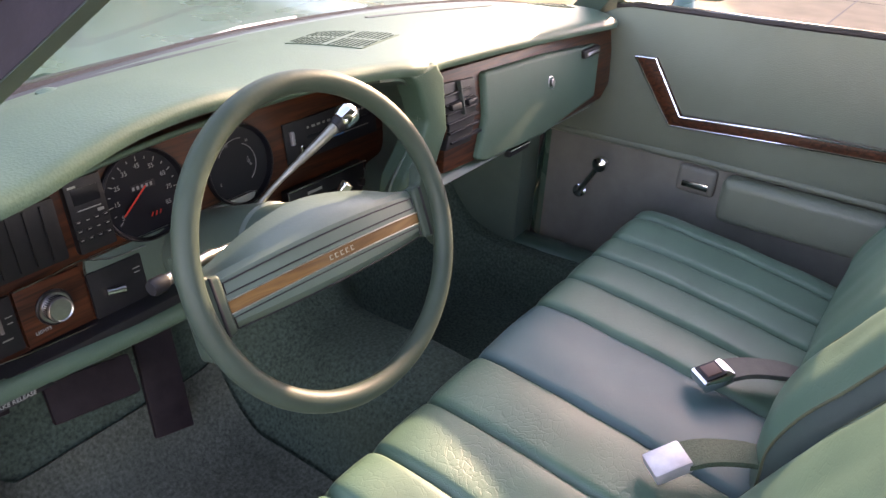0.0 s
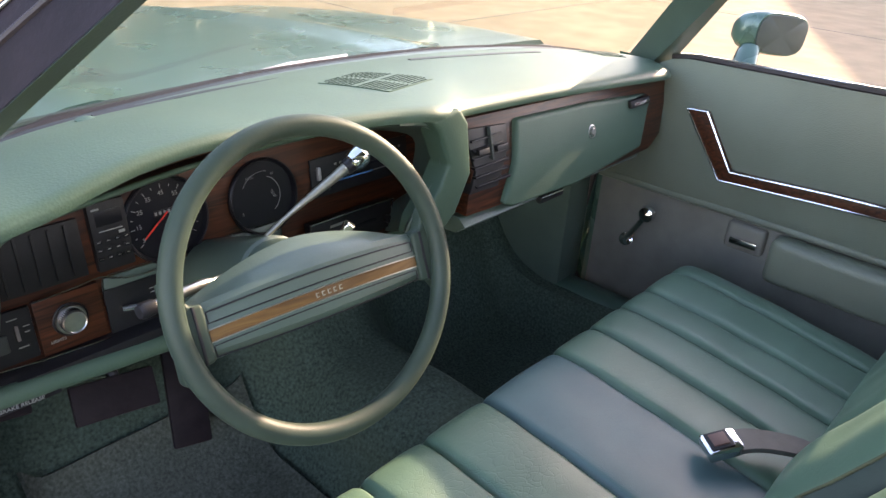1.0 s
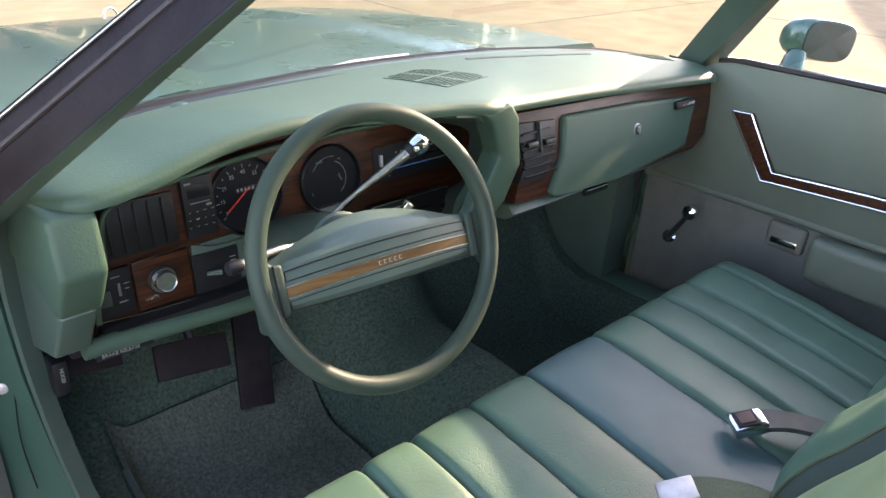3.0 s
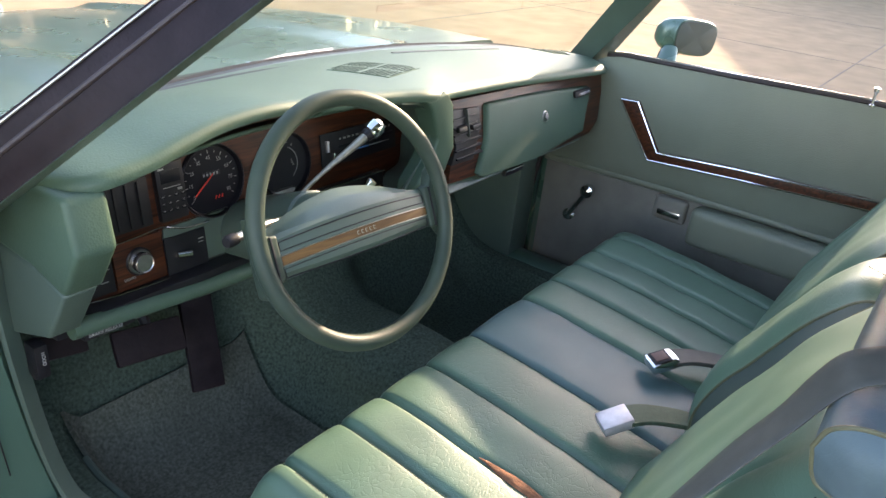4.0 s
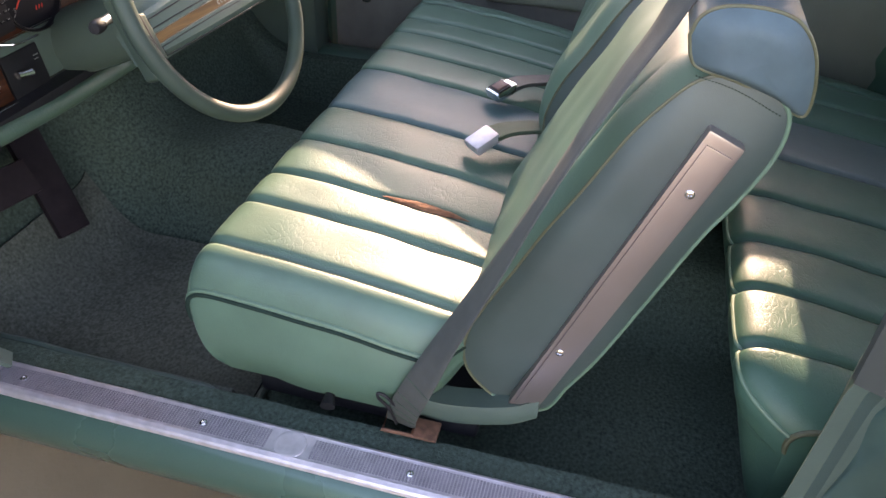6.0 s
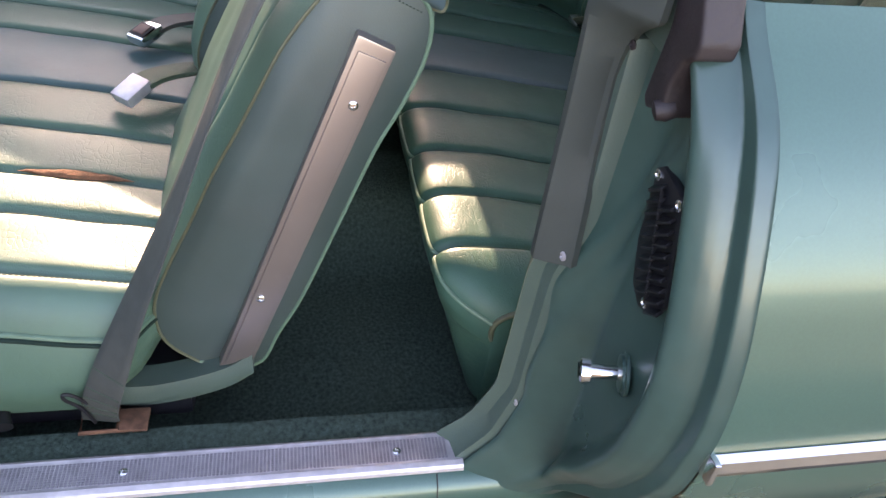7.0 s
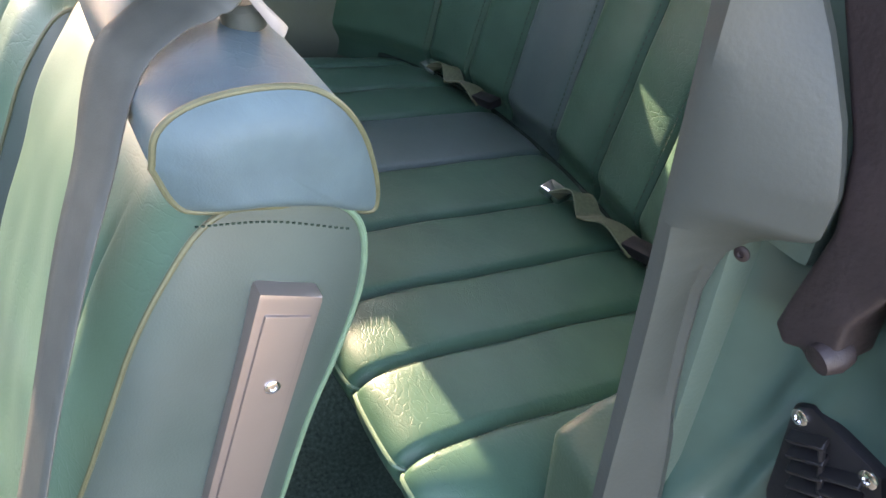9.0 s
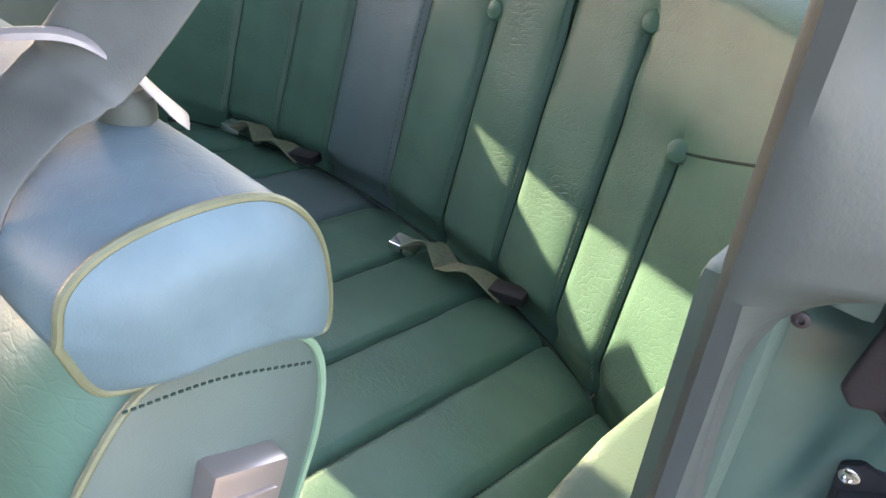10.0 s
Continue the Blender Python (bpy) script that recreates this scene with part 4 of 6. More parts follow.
buckle("seat_belt_buckle", (0.118, 0.285, 0.590), 50, True, "chrome seat belt buckle with square button on the bench", -16)
buckle("seat_belt_buckle", (-0.104, 0.275, 0.592), 48, False, "steel seat belt tongue with dark green webbing on the bench", -20)
belt = thing("shoulder_belt", (-0.60, 0.27, 0.38), "grey-green shoulder belt running over the headrest", "seat belt")
bp = cr([(-0.584, 0.281, 0.372), (-0.600, 0.272, 0.418), (-0.610, 0.250, 0.482), (-0.598, 0.212, 0.575), (-0.576, 0.158, 0.695), (-0.558, 0.118, 0.790), (-0.536, 0.086, 0.860), (-0.504, 0.052, 0.925), (-0.481, 0.026, 0.968), (-0.467, 0.009, 1.002), (-0.462, -0.006, 1.025), (-0.452, -0.030, 1.037), (-0.446, -0.054, 1.045), (-0.453, -0.078, 1.068), (-0.502, -0.165, 1.185), (-0.595, -0.30, 1.355)], 96)
sd = cr([(0.05, 1, 0.2), (0.2, 1, 0.3), (0.5, 0.9, 0.3), (0.75, 0.6, 0.0), (0.85, 0.4, -0.2), (0.9, 0.3, -0.3), (0.9, 0.3, -0.3), (0.9, 0.35, -0.2), (0.9, 0.35, -0.1), (0.88, 0.4, 0.0), (0.86, 0.46, 0.05), (0.84, 0.52, 0.1), (0.83, 0.54, 0.15), (0.83, 0.54, 0.15), (0.85, 0.45, 0.2), (0.9, 0.4, 0.2)], 96)
part("webbing", strap(bp, sd, 0.046, 0.0022, belt_mat, "webbing"), belt)
items = []
for k in range(5):
    i = 4 + 2 * k if k < 4 else 13
    p, t = np.array(bp[i]), np.array(bp[i + 1]) - np.array(bp[i - 1])
    t /= np.linalg.norm(t)
    a = np.array(sd[i])
    a = a - t * (a @ t)
    a /= np.linalg.norm(a)
    n = np.cross(a, t)
    for c, u in enumerate(np.linspace(-0.020, 0.020, 12)):
        lean = 0.5 * (-1) ** (c + k) if k < 4 else 0.0
        d = a + t * lean
        d /= np.linalg.norm(d)
        for s in (-1, 1):
            q = p + a * u + n * s * 0.0014
            m = Matrix(((d[0], np.cross(n, d)[0], n[0], q[0]), (d[1], np.cross(n, d)[1], n[1], q[1]), (d[2], np.cross(n, d)[2], n[2], q[2]), (0, 0, 0, 1)))
            items.append((m, 0.0016, 0.0006, 0.0006))
tagged(part("stitching", bars(items, thread_mat, "stitching"), belt), kind="stuff")
part("anchor_hook", tube(cr([(-0.596, 0.284, 0.384), (-0.601, 0.294, 0.420), (-0.604, 0.308, 0.440), (-0.604, 0.308, 0.450), (-0.602, 0.297, 0.444), (-0.598, 0.286, 0.425)], 22), 0.0024, black, 8, "anchor_hook"), belt, "dull steel anchor hook")
part("anchor_loop", tube([(-0.603, 0.304, 0.372), (-0.568, 0.306, 0.372), (-0.566, 0.262, 0.372), (-0.602, 0.258, 0.372)], 0.0034, rust_mat, 8, "anchor_loop", closed=True), belt, "rusty steel loop holding the webbing")
part("anchor_plate", box(-0.602, -0.566, 0.222, 0.262, 0.366, 0.372, rust_mat, 0.002, name="anchor_plate"), belt, "rusty anchor plate on the carpet")
gl = cr([(-0.427, -0.034, 1.064), (-0.438, -0.048, 1.0665), (-0.447, -0.064, 1.0640), (-0.454, -0.080, 1.050), (-0.458, -0.094, 1.030), (-0.459, -0.102, 1.020)], 24)
part("guide_loop", sheet([[p + np.array((0.85, -0.5, 0.1)) * u * w + np.array((0.1, 0.3, 0.9)) * h for u, h in ((-1, -0.0015), (-0.8, 0.0015), (0, 0.0025), (0.8, 0.0015), (1, -0.0015), (0, -0.002))] for p, w in zip(gl, np.interp(np.linspace(0, 1, 24), [0, 0.1, 0.6, 0.85, 1], [0.003, 0.0040, 0.0048, 0.0080, 0.0070]))], pale_plastic, "guide_loop", wrap_v=True, caps=True, angle=50), belt, "pale plastic belt guide")
part("guide_post", lathe([(0.014, 0), (0.014, 0.012), (0.011, 0.016), (0, 0.016)], (-0.440, -0.082, 1.020), (0, 0, 1), grey_plastic, 18, "guide_post"), belt)


# ---- steering wheel ----
HUB = Vector((-0.3415, 0.629, 0.902))
WAX = Vector((-0.079, -1.0, 0.429)).normalized()  # towards the driver
WR = 0.174
wm = Matrix.Translation(HUB) @ WAX.to_track_quat("Z", "Y").to_matrix().to_4x4()
wm = wm @ pose(0, 0, 0, 0, 0, 180) if (wm.to_3x3() @ Vector((0, 1, 0))).z < 0 else wm
wheel = thing("steering_wheel", HUB, "green plastic steering wheel with woodgrain strip across the padded hub", "steering wheel")


def wp(x, y, z):
    return wm @ Vector((x, y, z))


part("rim", tube([wp(WR * math.cos(a), WR * math.sin(a), 0.0) for a in np.linspace(0, 2 * math.pi, 96, endpoint=False)], 0.0125, wheel_mat, 16, "rim", closed=True), wheel, "smooth green rim, mottled with paler olive")
# padded hub bar from rim to rim
def pad_top(u):
    return -0.012 + 0.016 * (1 - u * u)


g = []
for u in np.linspace(-1, 1, 41):
    x = u * 0.150
    face = 0.024 - 0.010 * u * u
    back = 0.050 - 0.038 * abs(u) ** 1.7
    lo = -0.046
    top = pad_top(u)
    ring = [(x, lo + 0.004, -0.055), (x, lo - 0.002, -0.024), (x, lo + 0.002, top - 0.007), (x, lo + 0.010, top), (x, -0.030, top + 0.001), (x, -0.008, top + 0.001), (x, face - 0.006, top - 0.001), (x, face, top - 0.006), (x, (face + back) / 2, top - 0.026), (x, back, -0.048), (x, back - 0.012, -0.060)]
    g.append([wp(*q) for q in ring])
part("hub_pad", sheet(g, plastic_green, "hub_pad", wrap_v=True, caps=True, angle=28), wheel, "padded green hub bar")


def strip_y(u):
    return -0.0140 - 0.0062 * u * u


for lo, hi in ((-0.0015, 0.0125), (-0.0425, -0.0260)):
    # outline of a raised pad above and below the strip
    us = np.linspace(-0.93, 0.93, 31)
    top = [(u * 0.148, hi - (0.008 if hi > 0 else 0.0055) * u * u) for u in us]
    low = [(u * 0.148, lo - 0.0055 * u * u * (lo > -0.03)) for u in us[::-1]]
    part("pad_groove", tube([wp(x, yy, pad_top(x / 0.150) + 0.0006) for x, yy in top + low], 0.0010, black, 6, "pad_groove", closed=True), wheel, "dark groove round the pad")
g = [[wp(u * 0.144, strip_y(u) + yy, pad_top(u) + zz) for yy, zz in ((-0.0066, -0.004), (-0.0060, 0.0026), (0.0060, 0.0028), (0.0066, -0.004))] for u in np.linspace(-1, 1, 31)]
part("wood_strip", sheet(g, woodgrain_light, "wood_strip", wrap_v=True, caps=True, angle=30), wheel, "woodgrain strip with bright edge")
for yy in (-0.0068, 0.0068):
    part("strip_edge", tube([wp(u * 0.145, strip_y(u) + yy, pad_top(u) + 0.0022) for u in np.linspace(-1, 1, 31)], 0.0007, lever_metal, 6, "strip_edge"), wheel)
part("hub_emblem", bars([(wm @ pose(-0.0155 + 0.0078 * i + dx, -0.0142 + dy, 0.0070), hx, hy, 0.0004) for i in range(5) for dx, dy, hx, hy in ((-0.0015, 0, 0.0005, 0.0026), (0.0004, 0.0022, 0.0016, 0.0004), (0.0004, -0.0022, 0.0016, 0.0004))], lever_metal, "hub_emblem"), wheel, "five small dull metal emblem marks")
for sx in (-1, 1):
    part("spoke", prism([(sx * a, c) for a, c in ((0.140, -0.046), (0.140, 0.016), (0.154, 0.018), (0.164, 0.040), (0.176, 0.048), (0.178, -0.060), (0.166, -0.066), (0.156, -0.048))], "z", -0.026, -0.004, wheel_mat, 0.005, 3, name="spoke", m=wm), wheel)
    part("end_bracket", prism([(sx * a, c) for a, c in ((0.1495, -0.046), (0.1495, 0.016), (0.1535, 0.017), (0.1535, -0.047))], "z", -0.012, -0.0025, black, 0.002, name="end_bracket", m=wm), wheel)

# ---- steering column ----
col = thing("steering_column", (-0.338, 0.80, 0.70), "green steering column with chrome shift lever and turn signal stalk", "steering column")
cdir = -WAX
part("column_cover", lathe([(0.044, 0.0), (0.048, 0.012), (0.048, 0.055), (0.052, 0.058), (0.053, 0.20), (0.050, 0.32), (0.045, 0.50)], HUB + cdir * 0.052, cdir, plastic_green, 28, "column_cover"), col)
part("shift_lever", tube(cr([(-0.345, 0.770, 0.880), (-0.30, 0.764, 0.912), (-0.258, 0.757, 0.938), (-0.190, 0.747, 0.976)], 12), [0.0035] * 6 + [0.0045] * 6, lever_metal, 10, "shift_lever"), col, "thin chrome shift lever")
part("lever_grip", tube(cr([(-0.262, 0.7575, 0.9355), (-0.230, 0.753, 0.953), (-0.206, 0.7495, 0.9665)], 22), [0.0048 + 0.00012 * i + 0.0005 * (i % 2) for i in range(22)], lever_metal, 14, "lever_grip"), col, "ribbed satin grip")
part("lever_collar", tube([(-0.206, 0.7495, 0.9665), (-0.197, 0.748, 0.9715)], [0.0098, 0.0112], black, 14, "lever_collar"), col, "black collar")
part("lever_knob", lathe([(0.008, 0), (0.0135, 0.004), (0.015, 0.012), (0.0145, 0.022), (0.010, 0.028), (0, 0.030)], (-0.199, 0.748, 0.970), (0.80, -0.12, 0.5), chrome, 20, "lever_knob"), col, "chrome and black knob")
part("turn_signal_stalk", tube(cr([(-0.41, 0.715, 0.895), (-0.45, 0.705, 0.902), (-0.512, 0.695, 0.904)], 10), [0.004] * 4 + [0.0065] * 6, knob_metal, 10, "turn_signal_stalk"), col, "metal turn signal stalk")
part("stalk_knob", lathe([(0.0065, 0), (0.0085, 0.003), (0.009, 0.016), (0.007, 0.020), (0, 0.0205)], (-0.508, 0.6955, 0.904), (-0.98, -0.15, 0.02), black, 14, "stalk_knob"), col, "black stalk end")
part("hazard_knob", lathe([(0.006, 0), (0.008, 0.01), (0.008, 0.016), (0, 0.018)], (-0.252, 0.700, 0.905), (0.5, -0.3, 0.8), chrome, 12, "hazard_knob"), col)

# ---- dashboard ----
dash = thing("dashboard", (CX, 0.95, 0.74), "padded green dashboard with woodgrain instrument panel and round gauges", "dashboard")
EDGE = cr([(-0.690, 0.83, 0.985), (-0.655, 0.772, 0.997), (-0.58, 0.770, 1.006), (-0.52, 0.778, 1.018), (-0.45, 0.788, 1.028), (-0.36, 0.794, 1.031), (-0.26, 0.796, 1.022), (-0.10, 0.784, 1.012), (-0.02, 0.768, 1.006), (0.03, 0.775, 1.000), (0.10, 0.790, 0.991), (0.30, 0.790, 0.982), (0.50, 0.780, 0.973), (0.68, 0.772, 0.963), (0.745, 0.778, 0.957), (0.785, 0.80, 0.946)], 90)
BASE = cr([(-0.715, 0.955, 0.955), (-0.60, 1.03, 0.965), (-0.503, 1.081, 0.97), (-0.341, 1.115, 0.975), (-0.014, 1.155, 0.978), (0.329, 1.125, 0.978), (0.58, 1.05, 0.972), (0.70, 0.985, 0.962), (0.80, 0.905, 0.945)], 90)
rows = []
for a, b in zip(BASE, EDGE):
    row = []
    for k in np.linspace(0, 1, 22):
        p = a + (b - a) * k
        p = p + np.array([0, 0, 0.016 * math.sin(math.pi * k) ** 0.8])
        row.append(p)
    # rounded lip rolling under
    for ang in (25, 50, 75, 100):
        c = b + np.array([0, 0.004, -0.010])
        row.append(c + 0.010 * np.array([0, -math.sin(radians(ang)) * 0.9, math.cos(radians(ang))]))
    row.append(b + np.array([0, 0.02, -0.013]))
    rows.append(row)
DASH_ROWS = rows
part("dash_top", sheet(rows, dash_mat, "dash_top", angle=60, thick=0.003), dash, "padded green dash top, paler where the sun falls")
part("end_cap", prism([(0.762, 0.985), (0.748, 0.916), (0.792, 0.846), (0.86, 0.862), (1.03, 0.868), (1.03, 0.965), (0.90, 0.985)], "x", -0.694, -0.640, dash_mat, 0.009, 3, name="end_cap"), dash, "green padded end of the instrument panel")
part("end_panel", prism([(0.798, 0.843), (0.856, 0.756), (0.97, 0.715), (1.03, 0.72), (1.03, 0.866), (0.86, 0.859)], "x", -0.690, -0.644, plastic_green, 0.006, 3, name="end_panel"), dash, "green lower end panel under a seam")

FU, FN = Vector((0, 0.148, 0.989)), Vector((0, -0.989, 0.148))


def fpt(x, z, out=0.0):
    """A place on the instrument face at x and height z, standing out from it."""
    yf = 0.912 + 0.15 * (z - 0.80)
    k = (yf + 0.014) / 0.914
    return Vector((-0.839 + (x + 0.839) * k, yf, 1.335 - (1.335 - z) * k)) + FN * out


FM = Matrix(((1, 0, 0, 0), (0, FU.y, FN.y, 0), (0, FU.z, FN.z, 0), (0, 0, 0, 1)))


def fpose(x, z, out=0.0):
    return Matrix.Translation(fpt(x, z, out)) @ FM


def plate(x0, x1, z0, z1, o0, o1, mat, bevel=0.002, name="plate"):
    c = fpt((x0 + x1) / 2, (z0 + z1) / 2, (o0 + o1) / 2)
    hz = (z1 - z0) / 0.97 / 2
    return box(-(x1 - x0) / 2, (x1 - x0) / 2, -hz, hz, -(o1 - o0) / 2, (o1 - o0) / 2, mat, bevel, name=name, m=Matrix.Translation(c) @ FM)


panel = part("instrument_panel", plate(-0.66, 0.115, 0.738, 0.985, -0.02, 0.0, woodgrain, 0.001, "instrument_panel"), dash, "dark woodgrain instrument panel")
HOOD_EDGE = cr([(0.055, 0.955), (-0.05, 0.962), (-0.18, 0.966), (-0.305, 0.965), (-0.387, 0.961), (-0.48, 0.951), (-0.546, 0.943), (-0.580, 0.935), (-0.598, 0.922), (-0.604, 0.900), (-0.606, 0.861), (-0.614, 0.825), (-0.624, 0.796), (-0.626, 0.772)], 70)
# black strip in place of the shadow between hood pad and wood
part("hood_shade_strip", sheet([[tuple(fpt(x, z, o)) for x, z in HOOD_EDGE] for o in (0.0, 0.012, 0.030)], black, "hood_shade_strip", thick=0.002), dash, "black strip standing for the shadow under the instrument hood")
part("hood_lip", tube([fpt(x, z, 0.030) for x, z in HOOD_EDGE], 0.0042, dash_mat, 10, "hood_lip"), dash, "rolled green lip round the instruments")
# pale tube imitating the light caught by the pad's inner edge
part("painted_lit_edge", tube([fpt(x + 0.004 * (x < -0.59), z - 0.004, 0.016) for x, z in HOOD_EDGE], 0.0011, piping_mat, 6, "painted_lit_edge"), dash, "fine pale line standing for the sunlit inner edge of the hood")
part("side_vent", plate(-0.598, -0.494, 0.852, 0.926, -0.004, 0.006, black, 0.003, "side_vent"), dash, "dark louvred side vent")
for i in range(5):
    part("vent_slat", plate(-0.590 + 0.019 * i, -0.587 + 0.019 * i, 0.857, 0.921, 0.004, 0.009, black, 0.0006, "vent_slat"), dash)
unit = part("stereo_remote", plate(-0.486, -0.438, 0.852, 0.940, 0.0, 0.012, black, 0.003, "stereo_remote"), dash, "small black stereo control unit with buttons")
part("display", plate(-0.480, -0.446, 0.911, 0.930, 0.0118, 0.0126, gauge_black, 0.0005, "display"), unit)
part("logo_bar", bars([(fpose(-0.478, 0.9335, 0.0122), 0.005, 0.0013, 0.0004)], white_mark, "logo_bar"), unit)
for r in range(3):
    for c in range(4):
        if (r, c) not in ((0, 1), (1, 2)):
            part("key", bars([(fpose(-0.479 + 0.0115 * c, 0.890 - 0.0115 * r, 0.0125), 0.0036, 0.0020, 0.0008)], gauge_black, "key"), unit)
part("button_text", bars([(fpose(-0.479 + 0.0115 * c, 0.8905 - 0.0115 * r, 0.0135), 0.0020, 0.0005, 0.0002) for r in range(3) for c in range(4)], white_mark, "button_text"), unit)
part("button_text", bars([(fpose(-0.462, 0.9035, 0.0125), 0.015, 0.0006, 0.0003), (fpose(-0.449, 0.898, 0.0125), 0.004, 0.0018, 0.0003)], white_mark, "button_text"), unit)


def gauge(x, z, r, label):
    g = part("gauge", lathe([(r * 1.05, -0.001), (r * 1.05, 0.006), (r * 1.0, 0.008), (r * 0.965, 0.003), (r * 0.95, 0.0008), (0, 0.0008)], fpt(x, z), FN, gauge_black, 48, "gauge"), dash, label)
    part("gauge_ring", tube([fpt(x, z, 0.0085) + (Vector((1, 0, 0)) * math.cos(a) + FU * math.sin(a)) * r * 1.02 for a in np.linspace(0, 2 * math.pi, 48, endpoint=False)], 0.0010, black, 6, "gauge_ring", closed=True), g)
    return g


sp = gauge(-0.385, 0.892, 0.058, "round black speedometer with white figures and red needle")
marks = []
for i in range(17):
    a = radians(215 - i * 250 / 16)
    marks.append((fpose(-0.385, 0.892, 0.0012) @ pose(0.047 * math.cos(a), 0.047 * math.sin(a), 0, 0, 0, math.degrees(a)), 0.0030 if i % 2 == 0 else 0.0016, 0.0005, 0.0002))
part("scale_marks", bars(marks, white_mark, "scale_marks"), sp)
for i, num in enumerate(("5", "15", "25", "35", "45", "55", "65", "75", "85")):
    a = radians(212 - i * 30.5)
    part("figure", words(num, 0.0085, fpose(-0.385, 0.892, 0.0010) @ pose(0.038 * math.cos(a) - 0.0045, 0.038 * math.sin(a) - 0.003, 0), white_mark, "figure", 0.0001), sp)
part("odometer", plate(-0.401, -0.367, 0.899, 0.907, 0.0008, 0.0016, black, 0.0002, "odometer"), sp)
part("odometer_figures", bars([(fpose(-0.398 + 0.0062 * i, 0.903, 0.0018), 0.0016, 0.0022, 0.0002) for i in range(5)], white_mark, "odometer_figures"), sp)
na = radians(38)
part("needle", bars([(fpose(-0.400, 0.888, 0.0040) @ pose(0, 0, 0, 0, 0, math.degrees(na)), 0.024, 0.0009, 0.0005)], red_mark, "needle"), sp, "red needle")
part("warning_marks", bars([(fpose(-0.378 + 0.006 * i, 0.862, 0.0013) @ pose(0, 0, 0, 0, 0, 60), 0.003, 0.0008, 0.0002) for i in range(3)], red_mark, "warning_marks"), sp)
fg = gauge(-0.234, 0.884, 0.056, "round black fuel and temperature gauge")
part("scale_arc", tube([fpt(-0.233, 0.884, 0.0014) + (Vector((1, 0, 0)) * math.cos(a) + FU * math.sin(a)) * 0.030 for a in np.linspace(radians(70), radians(-55), 24)], 0.0006, white_mark, 5, "scale_arc"), fg)
part("scale_arc", tube([fpt(-0.233, 0.884, 0.0014) + (Vector((1, 0, 0)) * math.cos(a) + FU * math.sin(a)) * 0.038 for a in np.linspace(radians(150), radians(75), 20)], 0.0005, white_mark, 5, "scale_arc"), fg)
for wtxt, dx, dz, rot in (("TEMP", 0.012, 0.006, -65), ("H", 0.014, 0.030, 0), ("FUEL", -0.028, 0.030, 8), ("E", -0.036, -0.022, 0)):
    part("figure", words(wtxt, 0.0062, fpose(-0.233 + dx, 0.884 + dz, 0.0010) @ pose(0, 0, 0, 0, 0, rot), white_mark, "figure", 0.0001), fg)

heat = part("heater_panel", plate(-0.150, 0.062, 0.856, 0.918, 0.0, 0.004, black, 0.002, "heater_panel"), dash, "black heater and radio panel with sliders")
part("slider_slot", plate(-0.105, 0.050, 0.886, 0.891, 0.004, 0.0052, gauge_black, 0.0005, "slider_slot"), heat)
part("slider_line", bars([(fpose(-0.060, 0.8745, 0.0045), 0.040, 0.0011, 0.0003)], blue_mark, "slider_line"), heat)
part("slider_line", bars([(fpose(0.010, 0.8745, 0.0045), 0.030, 0.0008, 0.0003)], white_mark, "slider_line"), heat)
part("panel_marks", bars([(fpose(-0.10 + 0.0115 * i, 0.9035, 0.0045), 0.0036 if i % 3 else 0.0022, 0.0018, 0.0003) for i in range(13)], white_mark, "panel_marks"), heat)
part("slider_knob", plate(-0.122, -0.116, 0.866, 0.880, 0.004, 0.012, chrome, 0.001, "slider_knob"), heat)
part("slider_knob", plate(-0.138, -0.132, 0.885, 0.905, 0.004, 0.010, steel, 0.001, "slider_knob"), heat)
cas = part("car_stereo", plate(-0.160, 0.016, 0.766, 0.816, 0.0, 0.016, black, 0.003, "car_stereo"), dash, "black car stereo in a chrome frame")
part("frame", tube([fpt(x, z, 0.016) for x, z in ((-0.160, 0.768), (-0.160, 0.816), (0.016, 0.816), (0.016, 0.768))], 0.0014, chrome, 6, "frame"), cas)
part("logo_bar", bars([(fpose(-0.105, 0.803, 0.0163), 0.016, 0.0022, 0.0003)], white_mark, "logo_bar"), cas)
part("tape_slot", plate(-0.12, -0.02, 0.785, 0.791, 0.0155, 0.0165, gauge_black, 0.0004, "tape_slot"), cas)
part("knob", lathe([(0.007, 0), (0.0065, 0.008), (0, 0.009)], fpt(0.002, 0.782, 0.016), FN, black, 16, "knob"), cas)

# lower switch row
part("switch_panel", plate(-0.622, -0.567, 0.768, 0.834, 0.0, 0.008, black, 0.003, "switch_panel"), dash, "black switch panel")
part("rocker_switch", plate(-0.614, -0.599, 0.786, 0.808, 0.008, 0.013, grey_plastic, 0.002, "rocker_switch"), dash, "grey rocker switch")
part("slide_switch", plate(-0.589, -0.585, 0.796, 0.815, 0.008, 0.011, pale_plastic, 0.001, "slide_switch"), dash)
part("switch_marks", bars([(fpose(-0.612, 0.822, 0.0082), 0.005, 0.0007, 0.0002), (fpose(-0.590, 0.825, 0.0082), 0.006, 0.0007, 0.0002), (fpose(-0.576, 0.812, 0.0082), 0.004, 0.0007, 0.0002), (fpose(-0.576, 0.804, 0.0082), 0.003, 0.0007, 0.0002), (fpose(-0.583, 0.785, 0.0082), 0.006, 0.0009, 0.0002)], white_mark, "switch_marks"), dash)
part("light_panel", plate(-0.565, -0.484, 0.764, 0.834, 0.0, 0.007, woodgrain, 0.002, "light_panel"), dash, "woodgrain panel round the light knob")
